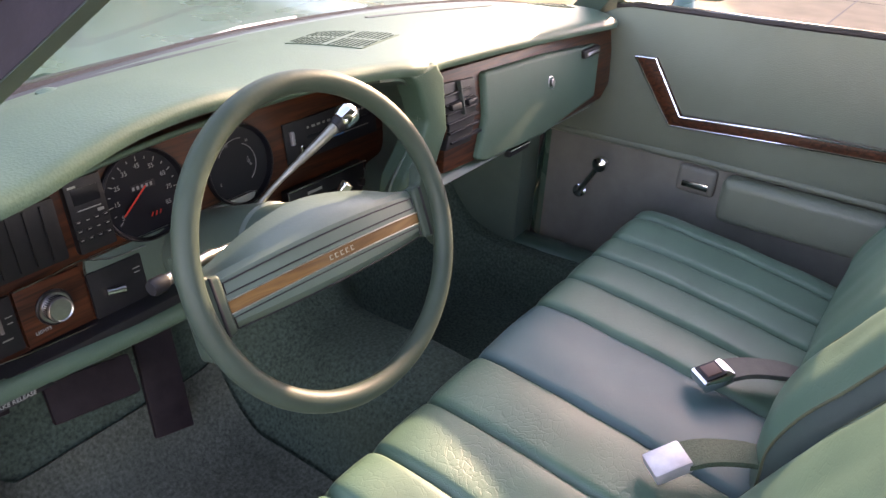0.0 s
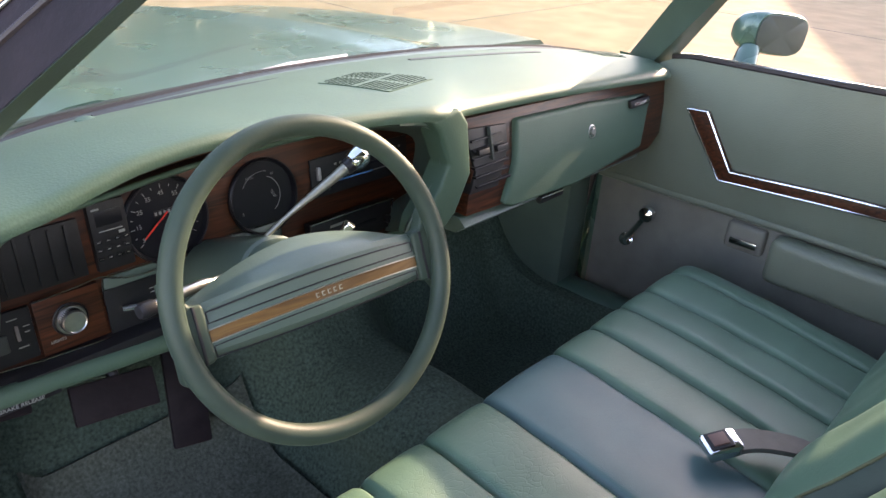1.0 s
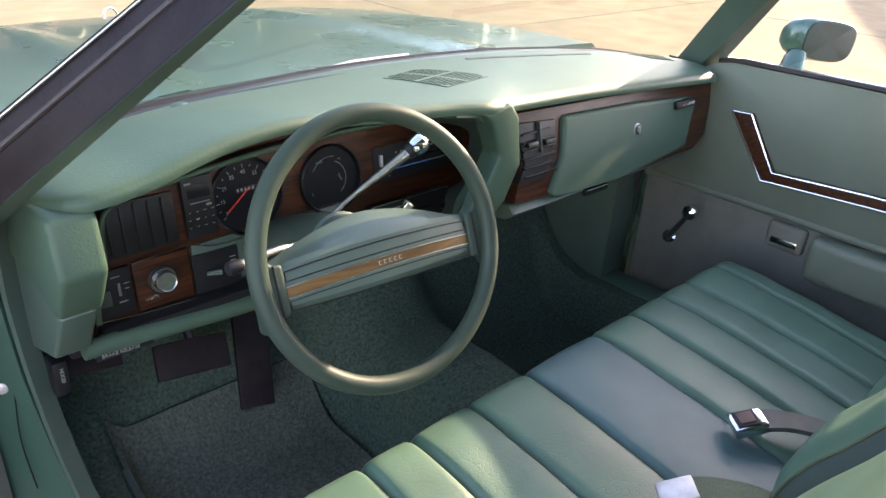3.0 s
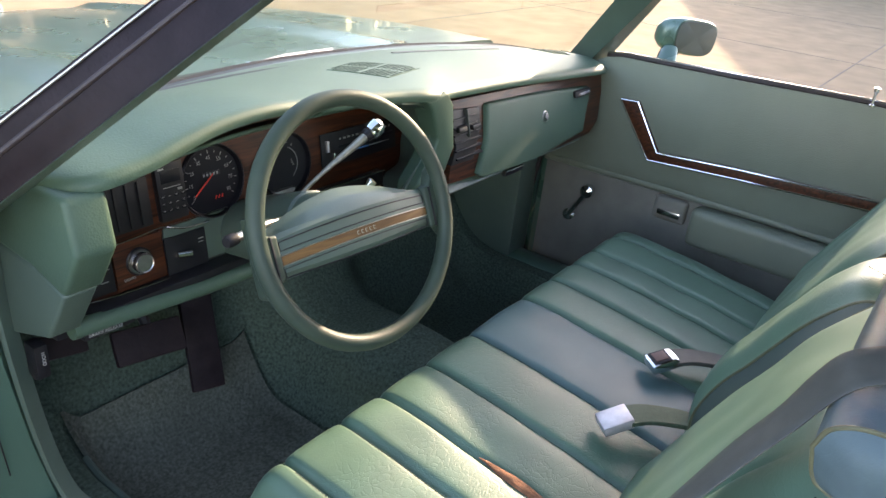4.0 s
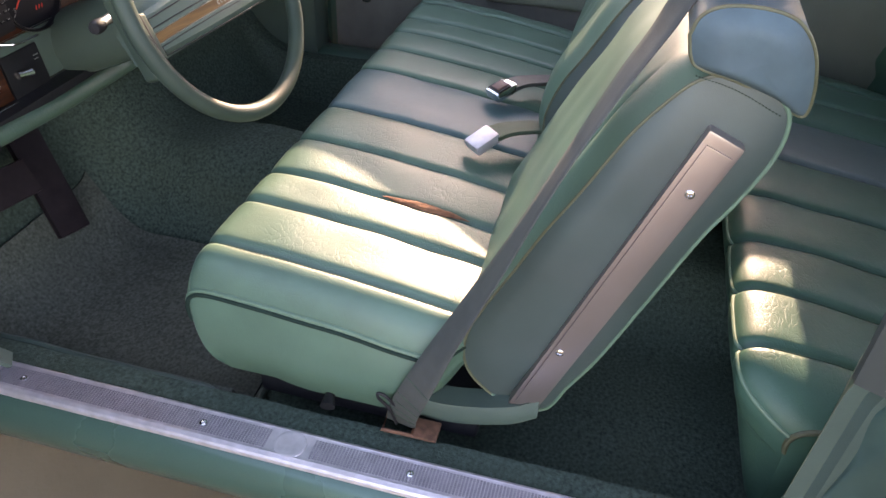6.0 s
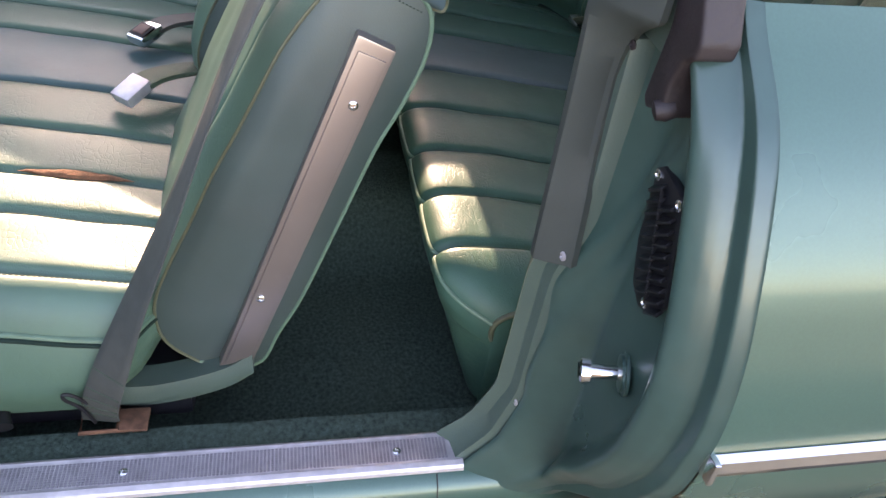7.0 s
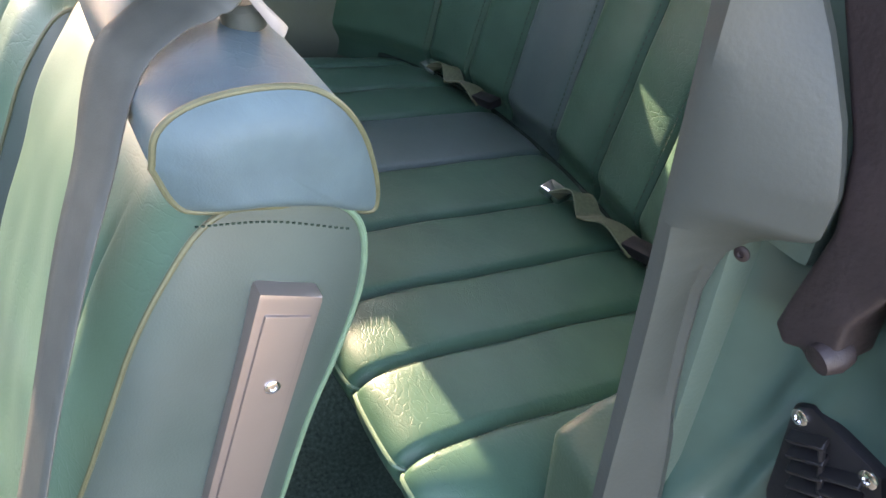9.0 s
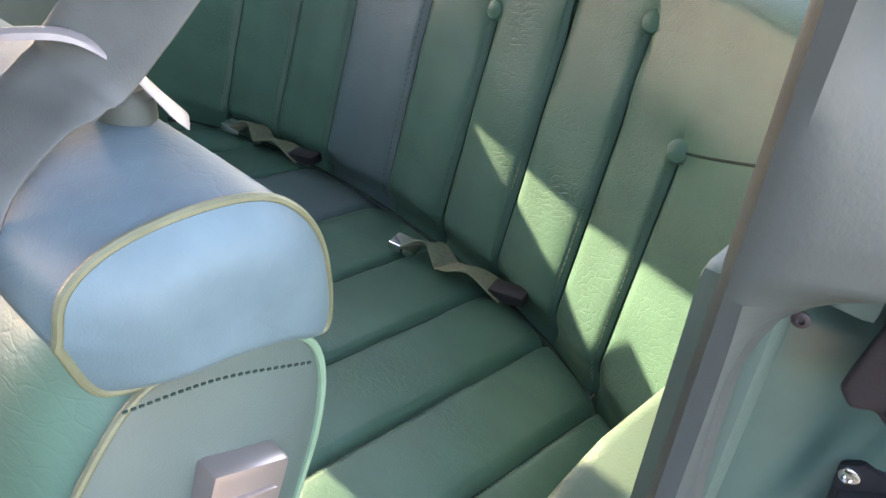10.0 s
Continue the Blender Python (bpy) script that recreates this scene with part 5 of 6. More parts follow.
kn = part("light_knob", lathe([(0.0195, 0), (0.0195, 0.003), (0.0180, 0.005), (0.0150, 0.005), (0.0145, 0.012), (0.0150, 0.0125), (0.0150, 0.016), (0.0138, 0.0172), (0.0125, 0.0162), (0, 0.0166)], fpt(-0.526, 0.800, 0.007), FN, knob_metal, 36, "light_knob"), dash, "round ribbed metal light knob")
part("knob_ribs", bars([(Matrix.Translation(fpt(-0.526, 0.800, 0.0158)) @ FM @ pose(0.0150 * math.cos(a), 0.0150 * math.sin(a), 0, 0, 0, math.degrees(a)), 0.0005, 0.0006, 0.0042) for a in np.linspace(0, 2 * math.pi, 36, endpoint=False)], gauge_black, "knob_ribs"), kn)
part("knob_collar", tube([fpt(-0.526, 0.800, 0.0085) + (Vector((1, 0, 0)) * math.cos(a) + FU * math.sin(a)) * 0.0205 for a in np.linspace(0, 2 * math.pi, 36, endpoint=False)], 0.0016, black, 6, "knob_collar", closed=True), kn)
part("lettering", words("LIGHTS", 0.0058, fpose(-0.553, 0.774, 0.0072), white_mark), dash)
part("wiper_panel", plate(-0.480, -0.405, 0.758, 0.818, 0.0, 0.006, black, 0.003, "wiper_panel"), dash)
part("wiper_switch", tube([fpt(-0.462, 0.788, 0.008), fpt(-0.440, 0.785, 0.012)], [0.005, 0.0065], chrome, 10, "wiper_switch"), dash, "chrome wiper switch lever")
part("switch_marks", bars([(fpose(-0.417, 0.803, 0.0065), 0.005, 0.0007, 0.0002), (fpose(-0.417, 0.797, 0.0065), 0.004, 0.0007, 0.0002)], white_mark, "switch_marks"), dash)
part("panel_outline", tube([fpt(x, z, 0.0085) for x, z in ((-0.626, 0.80), (-0.626, 0.772), (-0.620, 0.763), (-0.565, 0.757), (-0.405, 0.749))], 0.0012, chrome, 6, "panel_outline"), dash, "fine chrome outline")
part("panel_outline", tube(cr([tuple(fpt(x, z, 0.0085)) for x, z in ((-0.565, 0.838), (-0.52, 0.840), (-0.485, 0.843), (-0.465, 0.836), (-0.44, 0.829), (-0.40, 0.828))], 24), 0.0012, chrome, 6, "panel_outline"), dash)
part("column_surround", plate(-0.480, -0.20, 0.760, 0.836, -0.01, 0.004, plastic_green, 0.012, "column_surround"), dash)
part("lower_pad", tube([(-0.65, 0.876, 0.742), (-0.56, 0.878, 0.735), (-0.42, 0.880, 0.724), (-0.25, 0.882, 0.718), (-0.05, 0.880, 0.728), (0.06, 0.865, 0.765)], 0.014, dash_mat, 14, "lower_pad"), dash, "green lower edge of the instrument panel")
part("lower_pad_groove", box(-0.62, -0.12, 0.875, 0.92, 0.738, 0.752, black, 0.002, name="lower_pad_groove"), dash)
part("knee_panel", box(-0.66, 0.09, 0.90, 1.20, 0.715, 0.735, black, 0.006, name="knee_panel"), dash, "dark underside of the instrument panel")
part("release_label", box(-0.638, -0.560, 0.866, 0.90, 0.722, 0.738, black, 0.002, name="release_label"), dash)
part("lettering", words("BRAKE RELEASE", 0.0074, pose(-0.632, 0.8655, 0.7265, 90, 3, 0), white_mark), dash)
part("hood_release", prism([(0.93, 0.70), (0.93, 0.645), (0.945, 0.638), (0.96, 0.645), (0.96, 0.70)], "x", -0.680, -0.660, black, 0.004, name="hood_release"), dash, "black hood release handle")
part("lettering", words("HOOD", 0.0075, pose(-0.671, 0.929, 0.69, 90, 90, 0), white_mark), dash)
# ridge at the end of the instrument hood
part("hood_end", prism([(-0.030, 0.992), (0.034, 1.002), (0.056, 0.975), (0.072, 0.888), (0.041, 0.826), (0.0, 0.792), (-0.048, 0.802), (-0.040, 0.834), (-0.003, 0.875), (0.018, 0.913), (-0.010, 0.974)], "y", 0.762, 0.81, dash_mat, 0.007, 3, name="hood_end"), dash, "padded end ridge of the instrument hood")
CHEEK = [cr(p, 24) for p in ([(-0.075, 0.782, 0.990), (-0.012, 0.782, 0.974), (0.016, 0.782, 0.913), (-0.005, 0.782, 0.875), (-0.043, 0.782, 0.836), (-0.055, 0.782, 0.815)], [(-0.052, 0.905, 0.950), (0.074, 0.905, 0.912), (0.083, 0.905, 0.858), (0.080, 0.905, 0.813), (0.035, 0.905, 0.795), (0.020, 0.905, 0.748)])]
part("inner_cheek", sheet([CHEEK[0] * (1 - k) + CHEEK[1] * k for k in np.linspace(0, 1, 6)], plastic_green, "inner_cheek", thick=0.004), dash, "green inner cheek beside the heater panel")
# passenger side, its face leaning back
PM = Matrix(((1, 0, 0, 0), (0, 1, 0.25, -0.25 * 0.945), (0, 0, 1, 0), (0, 0, 0, 1)))
part("wood_bezel", prism([(0.083, 0.962), (0.30, 0.955), (0.55, 0.948), (0.795, 0.936), (0.790, 0.90), (0.752, 0.815), (0.70, 0.792), (0.50, 0.788), (0.20, 0.800), (0.078, 0.805), (0.105, 0.873)], "y", 0.806, 0.90, woodgrain, 0.003, name="wood_bezel", m=PM), dash, "woodgrain surround of the glove box")
part("glove_box", prism([(0.224, 0.941), (0.45, 0.932), (0.690, 0.914), (0.697, 0.900), (0.648, 0.808), (0.40, 0.788), (0.19, 0.796), (0.168, 0.806), (0.212, 0.868)], "y", 0.794, 0.85, dash_mat, 0.010, 3, name="glove_box", m=PM), dash, "green glove box door")
part("glove_latch", lathe([(0.0135, 0), (0.0135, 0.002), (0.0118, 0.003), (0.011, 0.0012), (0.0075, 0.0012), (0.0075, 0.006), (0.006, 0.007), (0, 0.007)], (0.459, 0.779, 0.877), (0, -1, 0.25), knob_metal, 24, "glove_latch"), dash, "round metal glove box lock")
part("badge_plate", box(0.602, 0.684, 0.786, 0.80, 0.898, 0.914, black, 0.003, name="badge_plate", m=PM), dash, "black badge with bright edge")
part("badge_mark", bars([(pose(0.643, 0.775, 0.906), 0.030, 0.001, 0.0035)], chrome, "badge_mark"), dash)
vn = part("centre_vent", prism([(0.093, 0.946), (0.202, 0.937), (0.200, 0.895), (0.165, 0.838), (0.088, 0.840), (0.110, 0.873)], "y", 0.801, 0.85, black, 0.003, name="centre_vent", m=PM), dash, "black centre air vent with louvres")
for i in range(6):
    part("louvre", box(0.104, 0.196 - 0.006 * max(0, i - 3), 0.797, 0.806, 0.848 + 0.015 * i, 0.852 + 0.015 * i, gauge_black, 0.001, name="louvre", m=PM), vn)
part("vent_blade", box(0.148, 0.152, 0.793, 0.806, 0.888, 0.942, grey_plastic, 0.001, name="vent_blade", m=PM), vn)
part("vent_tab", box(0.112, 0.140, 0.790, 0.800, 0.902, 0.912, black, 0.002, name="vent_tab", m=PM), vn)
part("vent_tab", box(0.160, 0.190, 0.790, 0.800, 0.900, 0.910, black, 0.002, name="vent_tab", m=PM), vn)
part("lower_apron", prism([(0.785, 0.800), (0.768, 0.785), (0.790, 0.768), (1.10, 0.74), (1.10, 0.80)], "x", 0.075, 0.66, plastic_green, 0.005, name="lower_apron"), dash, "green panel below the glove box")
part("ashtray_pull", box(0.285, 0.360, 0.762, 0.774, 0.773, 0.786, black, 0.003, name="ashtray_pull"), dash)
part("pull_edge", tube([(0.286, 0.761, 0.786), (0.359, 0.761, 0.785)], 0.0014, chrome, 6, "pull_edge"), dash)
# speaker grille, defroster slots
TOP = np.array([r[:22] for r in DASH_ROWS]).reshape(-1, 3)


def dash_z(x, y):
    """Height of the dash top at a place."""
    d = (TOP[:, 0] - x) ** 2 + (TOP[:, 1] - y) ** 2
    k = np.argsort(d)[:4]
    w = 1 / (d[k] + 1e-7)
    return float((TOP[k, 2] * w).sum() / w.sum())


def grille(c, nu, nv, cross, label):
    """A perforated patch of the dash top between four corners (near left, near right, far right, far left)."""
    def at(u, v):
        q = (np.array(c[0]) * (1 - u) + np.array(c[1]) * u) * (1 - v) + (np.array(c[3]) * (1 - u) + np.array(c[2]) * u) * v
        return float(q[0]), float(q[1])
    sg = part("speaker_grille", sheet([[(*at(u, v), dash_z(*at(u, v)) + 0.0024) for u in np.linspace(0, 1, 16)] for v in np.linspace(0, 1, 10)], dash_mat, "speaker_grille", thick=0.002), dash, label)
    holes = []
    for i in range(nu):
        for j in range(nv):
            u, v = (i + 0.5) / nu, (j + 0.5) / nv
            if cross and (abs(u - 0.5) < 0.02 or abs(v - 0.5) < 0.05) or min(u, 1 - u) + min(v, 1 - v) < 0.12:
                continue
            x, y = at(u, v)
            holes.append((pose(x, y, dash_z(x, y) + 0.0046), 0.0011, 0.0013, 0.0004))
    tagged(part("perforation", bars(holes, seam_dark, "perforation"), sg), kind="stuff")


grille([(-0.028, 0.855), (0.102, 0.886), (0.029, 0.993), (-0.081, 0.960)], 30, 17, True, "perforated speaker grille in the dash top")
grille([(0.636, 0.876), (0.684, 0.852), (0.704, 0.911), (0.622, 0.937)], 14, 8, False, "small perforated outlet at the dash end")


part("defroster_slot", strap([(0.196 + 0.032 * i, 1.034 - 0.0056 * i - 0.00012 * i * i, dash_z(0.196 + 0.032 * i, 1.034 - 0.0056 * i - 0.00012 * i * i) + 0.0025) for i in range(11)], (0, 1, 0), 0.012, 0.004, black, "defroster_slot"), dash, "dark defroster slot")
part("defroster_slot", strap([(-0.40 + 0.032 * i, 1.040 + 0.0030 * i - 0.0001 * i * i, dash_z(-0.40 + 0.032 * i, 1.040 + 0.0030 * i) + 0.0025) for i in range(11)], (0, 1, 0), 0.010, 0.004, black, "defroster_slot"), dash)
part("dash_bump", lathe([(0.016, -0.004), (0.014, 0.003), (0.006, 0.006), (0, 0.0065)], (-0.419, 1.015, dash_z(-0.419, 1.015)), (0, 0, 1), dash_mat, 16, "dash_bump"), dash)
LEDGE = [p + np.array([0, -0.010, 0.004]) for p in BASE]
part("windshield_gap", strap(LEDGE, (0, 1, 0), 0.030, 0.006, black, "windshield_gap"), dash, "black gap along the windshield base")
part("windshield_ledge", strap([p + np.array([0, -0.020, 0.004]) for p in LEDGE[24:66]], (0, 1, 0.1), 0.012, 0.005, plastic_green, "windshield_ledge"), dash, "narrow green ledge along the gap")
part("base_trim", tube([p + np.array([0, 0.012, 0.002]) for p in BASE], 0.008, pillar_rubber, 8, "base_trim"), windshield, "dark rubber windshield base seal")

# wiper outside
wiper = thing("wiper_arm", (-0.06, 1.19, 0.945), "slim metal wiper arm lying at the windshield base", "wiper")
part("arm", tube([(-0.06, 1.195, 0.972), (0.05, 1.215, 0.975), (0.20, 1.22, 0.972)], 0.004, steel, 8, "arm"), wiper)
part("pivot", lathe([(0.012, 0), (0.012, 0.02), (0.006, 0.026), (0, 0.027)], (-0.065, 1.195, 0.952), (0, 0, 1), chrome, 16, "pivot"), wiper)
part("blade", tube([(-0.55, 1.155, 0.962), (-0.30, 1.19, 0.966), (-0.08, 1.205, 0.968)], 0.006, black, 8, "blade"), wiper)

# ---- pedals ----
bp_ = thing("brake_pedal", (-0.425, 1.08, 0.50), "wide dark brake pedal under the dashboard", "pedal")
part("pad", box(-0.065, 0.065, -0.032, 0.032, -0.008, 0.008, pillar_rubber, 0.005, name="pad", m=Matrix.Translation((-0.430, 1.05, 0.540)) @ pose(0, 0, 0, 58, 4, -8)), bp_, "ribbed rubber pad")
part("arm", tube([(-0.42, 1.06, 0.55), (-0.42, 1.15, 0.65), (-0.42, 1.16, 0.74)], 0.010, black, 8, "arm"), bp_)
ap_ = thing("accelerator_pedal", (-0.27, 1.08, 0.36), "long dark accelerator pedal standing on the carpet", "pedal")
part("pad", box(-0.034, 0.034, -0.115, 0.115, -0.008, 0.008, pillar_rubber, 0.005, name="pad", m=Matrix.Translation((-0.292, 1.09, 0.475)) @ pose(0, 0, 0, 62, 6, -12)), ap_, "ribbed rubber pad")
part("arm", tube([(-0.28, 1.12, 0.53), (-0.27, 1.20, 0.62), (-0.27, 1.23, 0.70)], 0.007, black, 8, "arm"), ap_)
kp = thing("parking_brake_pedal", (-0.60, 1.05, 0.60), "dark parking brake pedal near the kick panel", "pedal")
part("pad", box(-0.045, 0.045, -0.02, 0.02, -0.008, 0.008, pillar_rubber, 0.005, name="pad", m=Matrix.Translation((-0.60, 1.03, 0.62)) @ pose(0, 0, 0, 60, 10, 0)), kp)
part("arm", tube([(-0.60, 1.04, 0.63), (-0.60, 1.12, 0.72)], 0.009, black, 8, "arm"), kp)

# ---- floor mat ----
mat_pts = cr([(-0.575, 1.05), (-0.578, 0.95), (-0.575, 0.80), (-0.575, 0.66), (-0.57, 0.585), (-0.545, 0.565), (-0.40, 0.565), (-0.20, 0.565)], 40)
floor_mat = thing("floor_mat", (-0.40, 0.8, 0.25), "dark green carpet floor mat with bound edge in the driver's footwell", "floor mat")
part("mat", sheet([[(x, y, floor_z(x, y) + 0.012) for x in np.linspace(-0.575, -0.16, 40)] for y in np.linspace(0.57, 1.12, 40)], dark_carpet, "mat", thick=0.008), floor_mat)
part("binding", tube([(x, y, floor_z(x, y) + 0.012) for x, y in mat_pts], 0.007, plastic_green, 8, "binding"), floor_mat, "green bound edge")

# ---- passenger door ----
pdoor = thing("passenger_door", (0.81, 0.35, 0.33), "closed passenger door with green vinyl panel and woodgrain chrome trim", "car door")
PX = 0.80
belt_z = lambda y: float(np.interp(y, [-0.3, -0.05, 0.15, 0.45, 0.76, 0.81, 0.86, 1.0], [0.972, 0.980, 0.996, 0.988, 0.982, 0.972, 0.935, 0.930]))
g = []
for y in np.linspace(-0.30, 0.955, 40):
    row = []
    for k in np.linspace(0, 1, 26):
        z = 0.675 + (belt_z(y) - 0.675) * k
        puff = 0.012 * math.sin(math.pi * k) + 0.004 * noise.noise((y * 6, z * 6, 2.0))
        row.append((PX - puff - 0.004 * smooth01((0.06 - k) / 0.06) * -1, y, z))
    g.append(row)
part("upper_panel", sheet(g, door_mat, "upper_panel", thick=0.01), pdoor, "soft green vinyl upper panel")
part("lower_panel", box(PX + 0.004, PX + 0.03, -0.30, 0.93, 0.33, 0.672, door_low, 0.01, name="lower_panel"), pdoor, "darker carpeted lower panel")
part("panel_ledge", tube([(PX - 0.002, y, 0.668 + 0.004 * math.sin(y * 4)) for y in np.linspace(-0.30, 0.93, 30)], 0.010, door_mat, 10, "panel_ledge"), pdoor)
part("door_shell", box(PX + 0.03, 0.865, -0.31, 0.96, 0.30, 0.935, paint, 0.015, name="door_shell"), pdoor)
part("belt_strip", tube([(PX + 0.004, y, belt_z(y) + 0.004) for y in np.linspace(-0.30, 0.80, 20)], 0.008, dark_plum, 8, "belt_strip"), pdoor, "dark window sweep")
part("belt_chrome", tube([(PX + 0.0, y, belt_z(y) + 0.012) for y in np.linspace(-0.30, 0.80, 20)], 0.0025, chrome, 6, "belt_chrome"), pdoor)
outer = [(0.725, 0.884), (0.678, 0.887), (0.600, 0.770), (0.39, 0.786), (0.10, 0.800), (-0.10, 0.810), (-0.10, 0.786), (0.10, 0.776), (0.386, 0.762), (0.621, 0.746)]
part("wood_trim", prism([(y, z) for y, z in outer], "x", PX - 0.034, PX - 0.004, woodgrain, 0.001, name="wood_trim"), pdoor, "angled woodgrain trim strip")
part("trim_chrome", tube([(PX - 0.035, y, z) for y, z in (outer + outer[:1])], 0.0022, chrome, 6, "trim_chrome"), pdoor, "chrome edge of the trim strip")
part("trim_chrome", tube([(PX - 0.035, y, z) for y, z in outer[1:6]], 0.0030, chrome, 8, "trim_chrome"), pdoor, "bright chrome edge")
part("window_crank", tube(cr([(PX - 0.010, 0.820, 0.520), (PX - 0.024, 0.817, 0.524), (PX - 0.030, 0.798, 0.556), (PX - 0.034, 0.772, 0.603)], 14), [0.017] * 4 + [0.009] * 6 + [0.008] * 4, chrome, 12, "window_crank"), pdoor, "chrome window crank")
part("crank_knob", lathe([(0.010, 0), (0.018, 0.006), (0.021, 0.016), (0.018, 0.026), (0.008, 0.032), (0, 0.033)], (PX - 0.028, 0.764, 0.615), (-1, 0, 0), chrome, 20, "crank_knob"), pdoor, "round chrome knob")
part("handle_cup", box(PX - 0.012, PX + 0.01, 0.495, 0.585, 0.590, 0.655, door_low, 0.012, 3, name="handle_cup"), pdoor, "recessed cup of the door handle")
part("handle_lever", box(PX - 0.020, PX - 0.010, 0.508, 0.570, 0.606, 0.622, chrome, 0.004, name="handle_lever"), pdoor, "chrome door handle lever")
part("armrest", box(PX - 0.05, PX + 0.01, -0.15, 0.475, 0.555, 0.660, door_mat, 0.022, 4, name="armrest"), pdoor, "padded green armrest")
part("lock_knob", lathe([(0.009, 0), (0.009, 0.004), (0.0035, 0.006), (0.0035, 0.028), (0.007, 0.032), (0.007, 0.040), (0, 0.042)], (PX - 0.006, 0.165, 0.995), (0, 0, 1), chrome, 16, "lock_knob"), pdoor, "chrome lock knob")
part("door_seal", tube(cr([(PX - 0.006, 0.930, 0.90), (PX - 0.006, 0.938, 0.76), (PX - 0.006, 0.948, 0.643), (PX - 0.006, 0.968, 0.50), (PX - 0.006, 0.974, 0.415), (PX - 0.006, 0.960, 0.366), (PX - 0.006, 0.918, 0.333), (PX - 0.006, 0.835, 0.318), (PX - 0.006, 0.60, 0.310), (PX - 0.006, 0.2, 0.305)], 50), 0.008, dark_plum, 8, "door_seal"), pdoor, "dark door seal")
kick = tagged(link("kick_panel", box(0.70, 0.80, 0.95, 1.27, 0.24, 0.93, plastic_green, 0.012, name="kick_panel")), "green plastic kick panel beside the passenger footwell", "trim panel")
for z in (0.35, 0.62):
    screw((0.699, 1.02, z), (-1, 0, 0), 0.004, kick, steel)

# ---- passenger mirror ----
mir = thing("side_mirror", (1.0, 0.72, 0.95), "green painted passenger side mirror on a stalk", "side mirror")
mm = Matrix.Translation((1.100, 0.680, 1.018)) @ pose(0, 0, 0, 0, 6, -32)
g = []
for k, (sc, d) in enumerate(((0.94, -0.004), (1.0, 0.004), (1.0, 0.02), (0.9, 0.05), (0.62, 0.075), (0.2, 0.088))):
    g.append([Vector((-0.70 * max(0, d - 0.004), 0.15 * max(0, d - 0.004), 0)) + mm @ Vector((0.077 * sc * math.copysign(abs(math.cos(a)) ** 0.62, math.cos(a)), d, 0.051 * sc * math.copysign(abs(math.sin(a)) ** 0.62, math.sin(a)))) for a in np.linspace(0, 2 * math.pi, 36, endpoint=False)])
part("housing", sheet(g, paint, "housing", wrap_v=True, caps=True, angle=50), mir)
part("mirror_face", sheet([[mm @ Vector((0.069 * sc * math.copysign(abs(math.cos(a)) ** 0.62, math.cos(a)), d, 0.045 * sc * math.copysign(abs(math.sin(a)) ** 0.62, math.sin(a)))) for a in np.linspace(0, 2 * math.pi, 36, endpoint=False)] for sc, d in ((1.0, -0.003), (1.0, -0.007), (0.97, -0.008), (0.01, -0.008))], grey_plastic, "mirror_face", wrap_v=True, angle=30), mir, "dull grey mirror back")
part("stalk", tube(cr([(1.000, 0.716, 0.900), (1.005, 0.716, 0.930), (1.022, 0.720, 0.960), (1.045, 0.725, 0.985)], 10), [0.044, 0.041, 0.038, 0.035, 0.032, 0.030, 0.029, 0.028, 0.027, 0.024], paint, 16, "stalk", flat=0.75), mir)

# ---- front hinge pillar and the open driver's door ----
g = []
for z in np.linspace(0.34, 0.97, 20):
    xi = float(np.interp(z, [0.34, 0.41, 0.53, 0.68, 0.81, 0.97], [-0.655, -0.664, -0.682, -0.700, -0.706, -0.700]))
    yi = float(np.interp(z, [0.34, 0.50, 0.97], [0.945, 0.965, 0.965]))
    g.append([(xi + 0.03, yi + 0.10, z), (xi + 0.004, yi + 0.03, z), (xi, yi, z), (xi - 0.012, yi - 0.006, z), (xi - 0.024, yi + 0.004, z), (xi - 0.035, yi + 0.02, z), (xi - 0.08, yi + 0.05, z), (xi - 0.14, yi + 0.07, z), (xi - 0.17, yi + 0.10, z)])
part("hinge_pillar", sheet(g, paint, "hinge_pillar", angle=60, thick=0.004), body, "pale green painted front hinge pillar")
part("pillar_strip", strap(cr([(-0.642, 0.915, 0.374), (-0.662, 0.935, 0.42), (-0.678, 0.952, 0.52), (-0.694, 0.955, 0.68), (-0.700, 0.955, 0.81), (-0.700, 0.94, 0.90), (-0.715, 0.90, 0.945)], 30), (0.8, 0.5, 0), 0.030, 0.008, plastic_green, "pillar_strip"), body, "grey-green pinch weld trim")
screw((-0.735, 0.985, 0.655), (-0.4, -1, 0), 0.007, body, steel, "bolt")
screw((-0.762, 0.990, 0.40), (-0.4, -1, 0), 0.010, body, steel, "bolt")
hinge = part("lower_hinge", box(-0.785, -0.750, 0.985, 1.03, 0.385, 0.43, jamb_paint, 0.008, name="lower_hinge"), body, "painted lower door hinge")
part("pillar_seam", tube(cr([(-0.716, 0.972, 0.80), (-0.722, 0.975, 0.66), (-0.728, 0.982, 0.56), (-0.722, 0.985, 0.46)], 20), 0.0012, black, 6, "pillar_seam"), body, "dark sealer line on the pillar")
part("pillar_foot", prism([(-0.640, 0.905), (-0.705, 0.905), (-0.760, 0.965), (-0.800, 1.03), (-0.66, 1.03)], "z", 0.335, 0.366, paint, 0.006, name="pillar_foot"), body, "pale green painted foot of the hinge pillar")
part("hinge_knuckle", lathe([(0.013, 0), (0.013, 0.055), (0.009, 0.06), (0, 0.06)], (-0.792, 1.000, 0.375), (0, 0, 1), steel, 16, "hinge_knuckle"), body, "greasy steel hinge knuckle")
